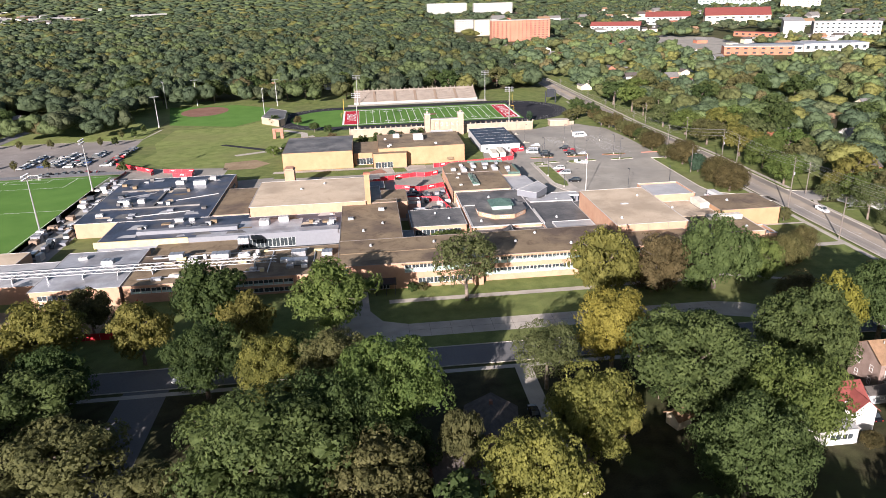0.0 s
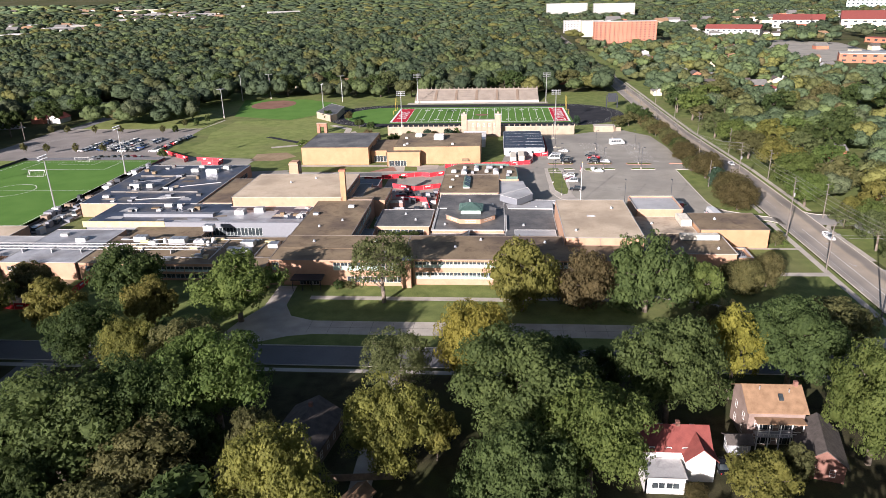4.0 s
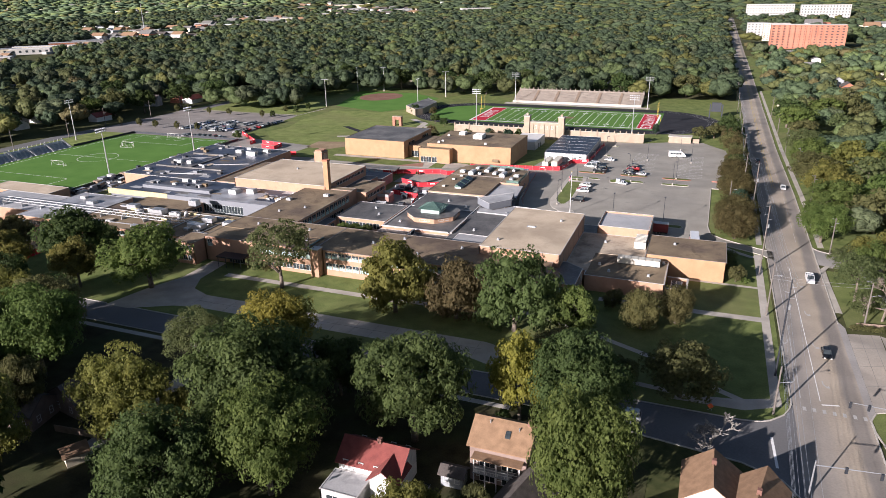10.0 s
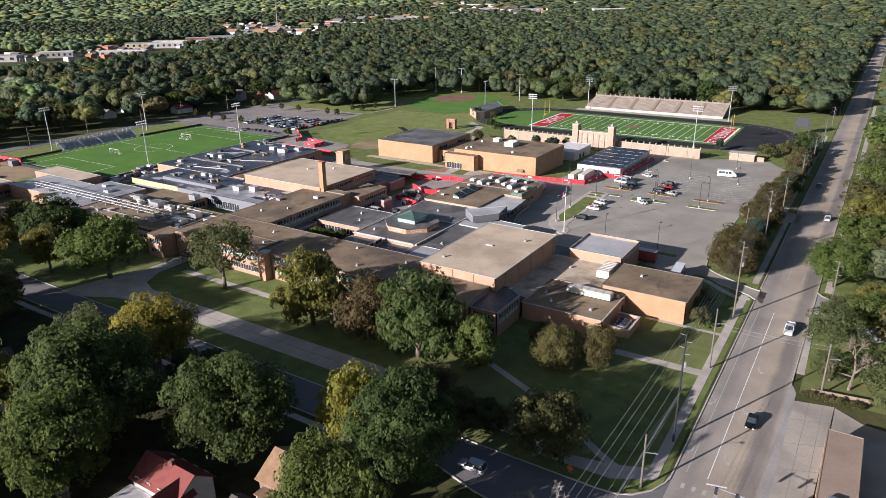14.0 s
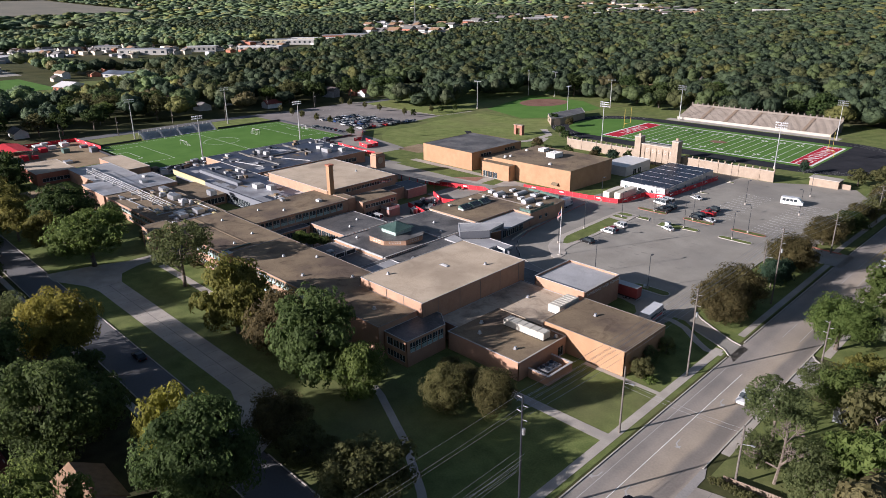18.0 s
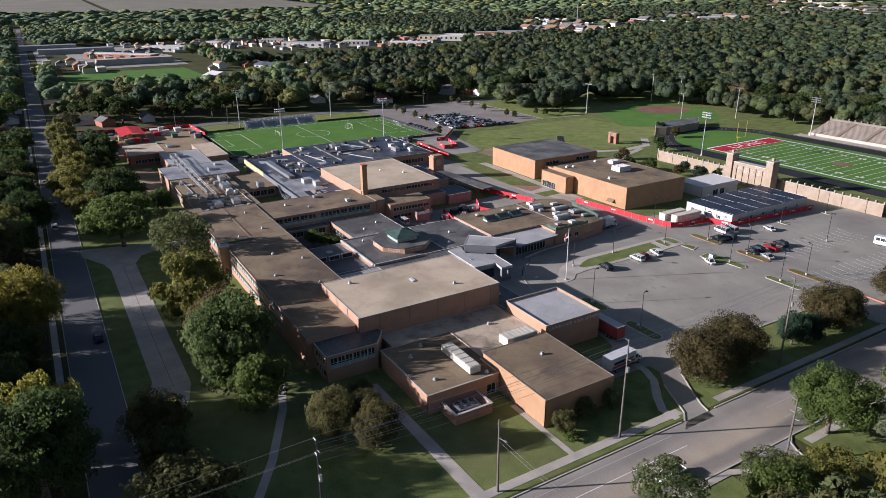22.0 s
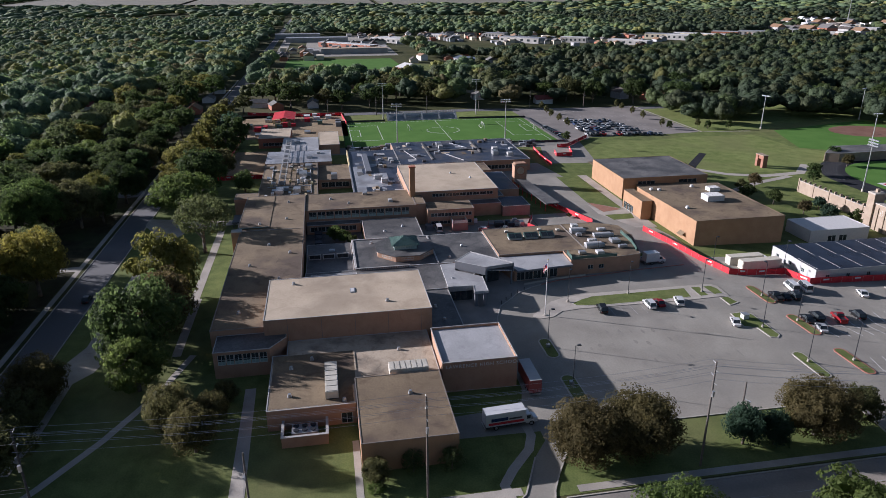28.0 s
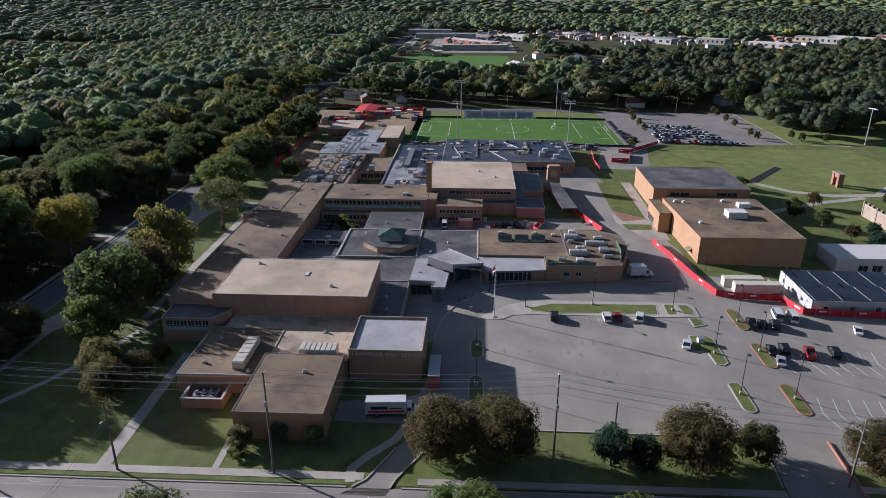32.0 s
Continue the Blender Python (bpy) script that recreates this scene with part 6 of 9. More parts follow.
# red mesh fences
def red_fence(pts, label, height=1.9):
    mid = pts[len(pts) // 2]
    t = thing("mesh_fence", (mid[0], mid[1], gz(mid[1])), label, "fence", "red construction fences")
    for a, b in zip(pts, pts[1:]):
        va, vb = Vector(a), Vector(b)
        n = max(1, round((vb - va).length / 3.2))
        for i in range(n):
            p, q = va.lerp(vb, i / n), va.lerp(vb, (i + 1) / n)
            zp, zq = gz(p.y), gz(q.y)
            s = Vector((-(q - p).y, (q - p).x)).normalized() * 0.03
            m = (p + q) / 2 + s * rng.uniform(1, 5)
            zm = (zp + zq) / 2
            part("screen", Mesh().add([(p.x, p.y, zp + 0.08), (m.x, m.y, zm + 0.05), (q.x, q.y, zq + 0.08), (q.x, q.y, zq + height), (m.x, m.y, zm + height - 0.06), (p.x, p.y, zp + height)], [(0, 1, 4, 5), (1, 2, 3, 4)]), M_REDFAB, t)
            part("post", Mesh().cyl(p.x, p.y, zp, zp + height + 0.05, 0.035, n=5), M_STEEL, t)
            if i % 3 == 1:
                w = (q - p) * 0.28
                k = Vector((w.y, -w.x)).normalized() * 0.16
                for e in (1, -1):
                    part("sign_patch", Mesh().add([(m.x - w.x + k.x * e, m.y - w.y + k.y * e, zm + 1.0), (m.x + w.x + k.x * e, m.y + w.y + k.y * e, zm + 1.0), (m.x + w.x + k.x * e, m.y + w.y + k.y * e, zm + 1.45), (m.x - w.x + k.x * e, m.y - w.y + k.y * e, zm + 1.45)], [(0, 1, 2, 3)]), M_LINE, t)
    return t


rng = random.Random(12)
red_fence([(1, 272.8), (12, 276.5), (24.5, 280.5), (28, 279), (34, 282)], "red mesh construction fence along the walkway")
red_fence([(33.3, 294.5), (45, 297), (57, 299.0), (60, 299.4), (71.4, 302.4), (72.8, 307), (73.4, 318.5), (80.6, 320.8), (81.2, 366)], "red mesh construction fence round the portable classrooms")
red_fence([(-115.5, 332.4), (-107, 325.2), (-99.9, 319.1), (-93, 313.2), (-92.7, 308)], "red mesh construction fence beside the field")
red_fence([(-88.5, 312.6), (-74.1, 309.2), (-73.3, 301.1), (-82, 303)], "red mesh construction fence round a site store")
red_fence([(-88.6, 294.2), (-69.2, 292.4), (-55, 292.6)], "red mesh construction fence behind the school")
red_fence([(-216, 146), (-206, 176), (-204.5, 204), (-172, 206)], "red mesh construction fence round the west yard")
red_fence([(-140, 150), (-100, 149), (-57, 148), (-57, 166.5)], "red mesh construction fence before the west wing")
red_fence([(14.5, 262.5), (24, 258), (34, 262.5), (34, 240)], "red mesh construction fence in the service yard")
red_fence([(18, 246), (30, 243), (33.5, 226)], "red mesh construction fence in the service yard")

# stadium
for x0, x1 in ((-5, 38), (57, 99)):
    w = thing("stadium_wall", ((x0 + x1) / 2, 379.5, -2.5), "long pale stone stadium wall with upright pillars", "wall", "stadium walls")
    part("wall", Mesh().box(x0, x1, 379.2, 379.8, -2.5, 2.2), M_STONE, w)
    part("coping", Mesh().box(x0 - 0.05, x1 + 0.05, 379.1, 379.9, 2.2, 2.4), M_CONC, w)
    n = round((x1 - x0) / 2.9)
    for i in range(n + 1):
        x = x0 + (x1 - x0) * i / n
        part("pillar", Mesh().box(x - 0.25, x + 0.25, 379.0, 379.95, -2.5 if i % 3 == 0 else 2.41, 3.3), M_STONE, w)
gate = thing("stadium_gate", (47.5, 376, -2.5), "stone gatehouse with two square towers", "gatehouse")
for x in (38.2, 56.8):
    part("tower", Mesh().box(x - 1.5, x + 1.5, 373.5, 377.5, -2.5, 9.6), M_STONE, gate)
    part("cap", Mesh().box(x - 1.7, x + 1.7, 373.3, 377.7, 9.6, 10.1), M_CONC, gate)
    part("finial", Mesh().box(x - 0.5, x + 0.5, 375, 376, 10.1, 11.2), M_STONE, gate)
part("wall", Mesh().box(39.8, 55.2, 374.2, 377.0, -2.5, 6.6), M_STONE, gate)
part("coping", Mesh().box(39.7, 55.3, 374.0, 377.2, 6.6, 6.9), M_CONC, gate)
part("press_roof", Mesh().box(40, 55, 377.3, 383, 5.6, 6.0), M_DARKMETAL, gate)
for i in range(5):
    x = 41.6 + i * 3.0
    part("buttress", Mesh().box(x - 0.25, x + 0.25, 373.9, 374.15, -2.5, 5.6), M_STONE, gate)
    put_window(gate, pose(x + 1.0, 374.18, 3.2), 1.0, 1.8, 1, 2)
stand = thing("grandstand", (41.5, 505, -2.5), "long concrete grandstand with stepped seating", "grandstand")
for i in range(16):
    part("tier", Mesh().box(-3.5, 86, 497 + i * 1.1, 498.1 + i * 1.1 if i < 15 else 514.8, -2.5, -1.4 + i * 0.34), M_STANDS, stand)
for i in range(5):
    x = 11.4 + i * 14.9
    part("aisle", Mesh().add([(x - 0.9, 496.9, -1.3), (x + 0.9, 496.9, -1.3), (x + 0.9, 514.2, 4.05), (x - 0.9, 514.2, 4.05)], [(0, 1, 2, 3)]), M_WOOD, stand)
part("back_wall", Mesh().box(-3.5, 86, 514.82, 515.4, -2.5, 4.9), M_STANDS, stand)
for i in range(27):
    x = -3 + i * 3.4
    part("pillar", Mesh().box(x - 0.3, x + 0.3, 514.7, 515.5, 4.902, 5.9), M_STANDS, stand)
part("front_wall", Mesh().box(-3.5, 86, 496.4, 496.98, -2.5, -1.0), M_CONC, stand)
sheet("concourse", rect(-8, 92, 489, 496.4), 0.05, M_CONC, "pale concrete strip before the grandstand", "paving")
booth = thing("ticket_booth", (116, 394, -2.5), "pale stone ticket booth with a flat roof", "booth")
part("wall", Mesh().box(111, 122, 386, 391, -2.5, 0.6), M_STONE, booth)
part("roof", Mesh().box(110.6, 122.4, 385.6, 391.4, 0.6, 0.9), M_CONC, booth)
part("yard_wall", Mesh().box(122.4, 126, 388, 388.4, -2.5, -0.4), M_STONE, booth)
gx_, gy_ = -45.5, 389.5
brickgate = thing("brick_gateway", (gx_, gy_, -2.5), "red brick gateway with an arched opening", "gateway")
for x in (gx_ - 2.1, gx_ + 2.1):
    part("pier", Mesh().box(x - 0.8, x + 0.8, gy_ - 1.1, gy_ + 1.1, -2.5, 2.9), M_PAVER, brickgate)
part("lintel", Mesh().box(gx_ - 1.3, gx_ + 1.3, gy_ - 0.8, gy_ + 0.8, 1.2, 2.8), M_PAVER, brickgate)
part("coping", Mesh().box(gx_ - 3.1, gx_ + 3.1, gy_ - 1.3, gy_ + 1.3, 2.9, 3.2), M_STONE, brickgate)
block("press_box", "low pale concession building beside the ball field", [(-61, 437.5), (-49, 424.5), (-46, 430), (-47, 458), (-59, 472)], -2.5, 1.6, M_STONE, M_ROOFDARK, {})
scoreboard = thing("scoreboard", (133, 468, -2.5), "red brick and dark scoreboard on posts", "scoreboard")
for x in (129.5, 136.5):
    part("post", Mesh().box(x - 0.35, x + 0.35, 467.5, 468.1, -2.5, 6), M_DARKMETAL, scoreboard)
part("panel", Mesh().box(130.2, 135.8, 467.4, 468.2, 1.5, 6.2), M_DARKMETAL, scoreboard)
part("header", Mesh().box(130.2, 135.8, 467.38, 468.22, 6.21, 7.0), M_DARKMETAL, scoreboard)
for x, y0 in ((-9.6, 446), (100.4, 446)):
    gp = thing("goal_post", (x, y0, -2.5), "yellow football goal post", "goal post", "football goal posts")
    s = -1 if x < 0 else 1
    part("stem", Mesh().tube((x + s * 2, y0, -2.5), (x + s * 2, y0, 0.4), 0.12).tube((x + s * 2, y0, 0.4), (x, y0, 0.55), 0.1), M_YELLOW, gp)
    part("crossbar", Mesh().tube((x, y0 - 3.55, 0.55), (x, y0 + 3.55, 0.55), 0.1), M_YELLOW, gp)
    for k in (-3.55, 3.55):
        part("upright", Mesh().tube((x, y0 + k, 0.55), (x, y0 + k, 9.2), 0.08), M_YELLOW, gp)
for y, s in ((SY1 - 0.3, 1), (240, 1), (283, -1)):
    x = -145.5 if y == SY1 - 0.3 else -150
    sg = thing("soccer_goal", (x, y, 0), "white soccer goal with a net frame", "goal", "soccer goals")
    z = gz(y) + 0.03
    part("frame", Mesh().tube((x - 3.7, y, z), (x - 3.7, y, z + 2.4), 0.08).tube((x + 3.7, y, z), (x + 3.7, y, z + 2.4), 0.08).tube((x - 3.7, y, z + 2.4), (x + 3.7, y, z + 2.4), 0.08), M_WHITE, sg)
    part("stay", Mesh().tube((x - 3.7, y, z + 2.4), (x - 3.7, y + s * 1.8, z), 0.05).tube((x + 3.7, y, z + 2.4), (x + 3.7, y + s * 1.8, z), 0.05).tube((x - 3.7, y + s * 1.8, z), (x + 3.7, y + s * 1.8, z), 0.05), M_WHITE, sg)
    net = Mesh()
    for i in range(9):
        xx = x - 3.7 + i * 0.925
        net.tube((xx, y, z + 2.4), (xx, y + s * 1.8, z), 0.02, n=3)
    part("net", net, M_WHITE, sg)
M_BLUESEAT = plain("blue_grey_seats", (0.26, 0.31, 0.38), 0.5)
bleach = thing("bleachers", (-181, 252, 0), "long blue-grey metal bleachers with white aisles beside the turf", "bleachers")
BY0, BY1 = 231.0, 273.5
for i in range(8):
    x = -179.3 - i * 0.66
    part("bench", Mesh().box(x - 0.3, x, BY0, BY1, 0.50 + i * 0.40, 0.56 + i * 0.40), M_STEEL, bleach)
    part("tread", Mesh().box(x - 0.62, x - 0.31, BY0, BY1, 0.14 + i * 0.40, 0.2 + i * 0.40), M_BLUESEAT, bleach)
part("deck", Mesh().add([(-178.9, BY0, 0.1), (-178.9, BY1, 0.1), (-184.6, BY1, 3.3), (-184.6, BY0, 3.3), (-178.9, BY0, 0.0), (-178.9, BY1, 0.0), (-184.6, BY1, 3.2), (-184.6, BY0, 3.2)], [(0, 1, 2, 3), (7, 6, 5, 4), (0, 4, 5, 1), (2, 6, 7, 3)]), M_BLUESEAT, bleach, "blue-grey seating deck")
for i in range(5):
    y = BY0 + (BY1 - BY0 - 0.9) * i / 4
    part("aisle", Mesh().add([(-178.8, y, 0.62), (-178.8, y + 0.9, 0.62), (-184.7, y + 0.9, 4.1), (-184.7, y, 4.1), (-178.8, y, 0.5), (-178.8, y + 0.9, 0.5), (-184.7, y + 0.9, 3.98), (-184.7, y, 3.98)], [(0, 1, 2, 3), (7, 6, 5, 4), (0, 4, 5, 1), (3, 2, 6, 7), (0, 3, 7, 4), (1, 5, 6, 2)]), M_COPE2, bleach)
for i in range(13):
    y = BY0 + 1.2 + i * 3.3
    part("step", Mesh().box(-178.7, -177.9, y, y + 1.6, 0.05, 0.3), M_COPE2, bleach)
for i in range(18):
    y = BY0 + (BY1 - BY0) * i / 17
    part("support", Mesh().box(-184.85, -184.65, y - 0.12, y + 0.12, 0, 4.4), M_COPE2, bleach)
part("rail", Mesh().box(-184.8, -184.7, BY0, BY1, 3.75, 3.85), M_STEEL, bleach)
fence = thing("chain_fence", (-107, 260, 0), "black chain-link fence round the soccer turf", "fence")
for a, b in (((-106, 203), (-106, 316)), ((-106, 316), (-178.2, 316)), ((-178.2, 203), (-106, 203)), ((-178.2, 203), (-178.2, 229.5)), ((-178.2, 274.5), (-178.2, 316))):
    va, vb = Vector(a), Vector(b)
    n = round((vb - va).length / 3)
    for i in range(n):
        p, q = va.lerp(vb, i / n), va.lerp(vb, (i + 1) / n)
        part("post", Mesh().cyl(p.x, p.y, gz(p.y), gz(p.y) + 1.3, 0.05, n=5), M_DARKMETAL, fence)
    part("screen", Mesh().add([(a[0], a[1], gz(a[1]) + 0.1), (b[0], b[1], gz(b[1]) + 0.1), (b[0], b[1], gz(b[1]) + 1.2), (a[0], a[1], gz(a[1]) + 1.2)], [(0, 1, 2, 3)]), M_DARKMETAL, fence)


# ---------------------------------------------------------------- trees
def ico(sub):
    b = bmesh.new()
    bmesh.ops.create_icosphere(b, subdivisions=sub, radius=1.0)
    v = np.array([q.co[:] for q in b.verts])
    f = np.array([[w.index for w in q.verts] for q in b.faces])
    b.free()
    return v, f


ICO1 = ico(1)


def np_mesh(name, v, f, mats, slots=None, smooth=False):
    """A mesh from number arrays of triangles or quads."""
    me = bpy.data.meshes.new(name)
    n, k = f.shape
    me.vertices.add(len(v))
    me.vertices.foreach_set("co", np.ascontiguousarray(v, dtype=np.float32).ravel())
    me.loops.add(n * k)
    me.loops.foreach_set("vertex_index", np.ascontiguousarray(f, dtype=np.int32).ravel())
    me.polygons.add(n)
    me.polygons.foreach_set("loop_start", np.arange(n, dtype=np.int32) * k)
    for m in mats if isinstance(mats, (list, tuple)) else [mats]:
        me.materials.append(m)
    if slots is not None:
        me.polygons.foreach_set("material_index", np.ascontiguousarray(slots, dtype=np.int32))
    me.polygons.foreach_set("use_smooth", np.full(n, smooth))
    me.update(calc_edges=True)
    return me


def leaf_cards(p, d, leaf, rs, tilt=0.4):
    """Small three-cornered leaf sprays at points p, facing about d."""
    n = len(p)
    nrm = d + rs.normal(size=(n, 3)) * tilt
    nrm /= np.linalg.norm(nrm, axis=1)[:, None]
    u = np.cross(nrm, rs.normal(size=(n, 3)))
    u /= np.linalg.norm(u, axis=1)[:, None]
    w = np.cross(nrm, u)
    s = leaf * rs.uniform(0.6, 1.35, (n, 1))
    q = rs.uniform(0.6, 1.0, (n, 1))
    return np.stack([p - u * s * 0.9 - w * s * 0.5 * q, p + u * s * 0.9 - w * s * 0.5, p + w * s * q * 1.1], 1).reshape(-1, 3)


def spread_dirs(n, rs, up=-0.5):
    """n directions spread evenly over a ball, none steeper down than up."""
    i = np.arange(n) + 0.5
    z = 1 - (1 - up) * i / n
    a = i * 2.399963 + rs.uniform(0, 6.28)
    d = np.stack([np.sqrt(1 - z * z) * np.cos(a), np.sqrt(1 - z * z) * np.sin(a), z], 1) + rs.normal(size=(n, 3)) * 0.16
    return d / np.linalg.norm(d, axis=1)[:, None]


def crown_arrays(radius, height, boughs, clumps, leaves, leaf, rs, open_=0.0, core=None, reach=(0.50, 0.78), size=(0.22, 0.34), core_size=0.66, clump_size=(0.34, 0.52), up=-0.5):
    """Corners and triangles of a crown: boughs round its centre, clumps on each bough, leaf sprays on each clump."""
    scale = np.array([radius, radius, height / 2])
    bd = spread_dirs(boughs, rs, up)
    bc = bd * rs.uniform(reach[0], reach[1], (boughs, 1))
    inner = rs.uniform(size=boughs) < 0.18
    bc[inner] *= 0.55
    br = rs.uniform(size[0], size[1], boughs)
    cd = np.concatenate([spread_dirs(clumps, rs, -0.6) for _ in range(boughs)]) + np.repeat(bd, clumps, 0) * 0.55
    cd /= np.linalg.norm(cd, axis=1)[:, None]
    cr = np.repeat(br, clumps) * rs.uniform(clump_size[0], clump_size[1], boughs * clumps)
    cc = np.repeat(bc, clumps, 0) + cd * (np.repeat(br, clumps) * rs.uniform(0.55, 0.98, boughs * clumps))[:, None]
    which = np.arange(leaves) % (boughs * clumps)
    d = rs.normal(size=(leaves, 3)) + cd[which] * 1.1 + np.array([0, 0, 0.35])
    d /= np.linalg.norm(d, axis=1)[:, None]
    p = (cc[which] + d * (cr[which] * rs.uniform(0.7, 1.12, leaves))[:, None]) * scale
    v = [leaf_cards(p, d * 1.0 + cd[which] * 0.35, leaf, rs, 0.36)]
    faces = [np.arange(leaves * 3).reshape(-1, 3)]
    cv, cf = core or ICO1
    k = leaves * 3
    for i in range(boughs):
        if rs.uniform() < open_:
            continue
        v.append((bc[i] + cv * (1 + rs.normal(size=(len(cv), 1)) * 0.12) * br[i] * core_size) * scale)
        faces.append(cf + k)
        k += len(cv)
    return np.concatenate(v), np.concatenate(faces)


def trunk_mesh(height, spread, r, mat, rs, limbs=6, base=0.32):
    m = Mesh()
    lean = Vector((rs.uniform(-0.4, 0.4), rs.uniform(-0.4, 0.4), height * 0.62))
    m.tube((0, 0, -0.3), lean * base, r * 1.25, r, 8).tube(lean * base, lean, r, r * 0.45, 8)
    for i in range(limbs):
        a = math.tau * (i + rs.uniform(0, 0.6)) / limbs
        s = lean * rs.uniform(base, 0.95)
        e = s + Vector((math.cos(a) * spread * rs.uniform(0.45, 0.8), math.sin(a) * spread * rs.uniform(0.45, 0.8), height * rs.uniform(0.14, 0.32)))
        mid = s.lerp(e, 0.5) + Vector((0, 0, height * 0.03))
        m.tube(s, mid, r * 0.42, r * 0.28, 6).tube(mid, e, r * 0.28, r * 0.10, 5)
        for j in range(2):
            e2 = mid + Vector((rs.uniform(-1, 1), rs.uniform(-1, 1), rs.uniform(0.3, 1))) * spread * 0.35
            m.tube(mid, e2, r * 0.16, r * 0.05, 4)
    return m.data("trunk", mat, True)


LEAF = {
    "green": leaf_mat("leaf_green", (0.039, 0.060, 0.020), (0.106, 0.143, 0.048)),
    "dark": leaf_mat("leaf_dark_green", (0.026, 0.044, 0.015), (0.074, 0.103, 0.032)),
    "light": leaf_mat("leaf_light_green", (0.056, 0.087, 0.022), (0.146, 0.190, 0.054)),
    "yellow": leaf_mat("leaf_yellow_green", (0.083, 0.088, 0.022), (0.222, 0.213, 0.058)),
    "gold": leaf_mat("leaf_gold", (0.112, 0.108, 0.020), (0.280, 0.255, 0.056)),
    "olive": leaf_mat("leaf_olive", (0.060, 0.064, 0.025), (0.155, 0.152, 0.062)),
    "thin": leaf_mat("leaf_grey_green", (0.056, 0.074, 0.027), (0.143, 0.168, 0.069)),
    "brown": leaf_mat("leaf_russet", (0.056, 0.048, 0.021), (0.148, 0.121, 0.056)),
    "bronze": leaf_mat("leaf_bronze", (0.052, 0.048, 0.019), (0.140, 0.118, 0.050)),
    "bush": leaf_mat("leaf_shrub", (0.060, 0.058, 0.023), (0.158, 0.142, 0.058)),
    "pine": leaf_mat("needle_green", (0.025, 0.047, 0.027), (0.067, 0.112, 0.069)),
}
LABELS = {
    "green": "full green broadleaf tree", "dark": "large dark green broadleaf tree", "light": "light green broadleaf tree", "yellow": "yellow-green broadleaf tree turning for autumn",
    "gold": "bright golden-yellow autumn tree", "olive": "olive-brown broadleaf tree with thinning leaves", "brown": "rounded russet-brown autumn tree", "bush": "rounded dense olive-yellow shrub beside the school", "bronze": "wide dense olive-brown shrub tree on the verge", "sparse": "thin open tree with grey-green leaves", "thin": "low spreading grey-green tree with thin leaves", "pine": "dark blue-green evergreen tree with dense foliage",
}
TREES = {}
rs_tree = np.random.default_rng(7)


def tree_set(kind, level, variant):
    """Shared crown and trunk of a kind of tree, for a crown of 8 m radius and 16 m height."""
    key = (kind, level, variant)
    if key not in TREES:
        col = {"sparse": "thin"}.get(kind, kind)
        boughs, clumps, leaves, leaf = {0: (32, 13, 7600, 0.28), 1: (22, 8, 2300, 0.50), 3: (44, 16, 18000, 0.20)}[level]
        thin = kind in ("sparse", "thin")
        if thin:
            leaves = int(leaves * 0.7)
        dense = kind in ("bronze", "brown", "bush", "pine")
        v, f = crown_arrays(8.0, 11.5, boughs, clumps, leaves, leaf, rs_tree, 0.9 if thin else 0.0, None,
                            (0.46, 0.66) if dense else (0.50, 0.80), (0.30, 0.40) if dense else (0.22, 0.34), 0.62, up=-0.8 if dense else -0.66)
        TREES[key] = (np_mesh("crown", v, f, LEAF[col]), trunk_mesh(15.0, 7.0, 0.42, M_BARK, rs_tree, 7 if level != 1 else 4))
    return TREES[key]


def tree(x, y, radius, height, kind="green", level=0, label="", group="", variant=None, low=0.36):
    """A tree whose crown reaches from low*height to its top."""
    vr = rs_tree.integers(0, 3) if variant is None else variant
    cr, tr = tree_set(kind, level, int(vr))
    z = hill(x, y) if y > 700 or abs(x) > 700 else gz(y)
    t = thing("tree", (x, y, z), label or LABELS[kind], "tree", group)
    c = new("crown", cr)
    c.parent = t
    hh = height * (1 - low)
    radius *= 1.1
    c.matrix_basis = Matrix.LocRotScale((0, 0, height * low + hh * 0.47), Euler((0, 0, rs_tree.uniform(0, 6.28))), (radius / 8.0, radius / 8.0, hh / 10.6))
    b = new("trunk", tr)
    b.parent = t
    b.matrix_basis = Matrix.LocRotScale((0, 0, 0), Euler((0, 0, rs_tree.uniform(0, 6.28))), (radius / 8.0, radius / 8.0, height / 16.0))
    return t


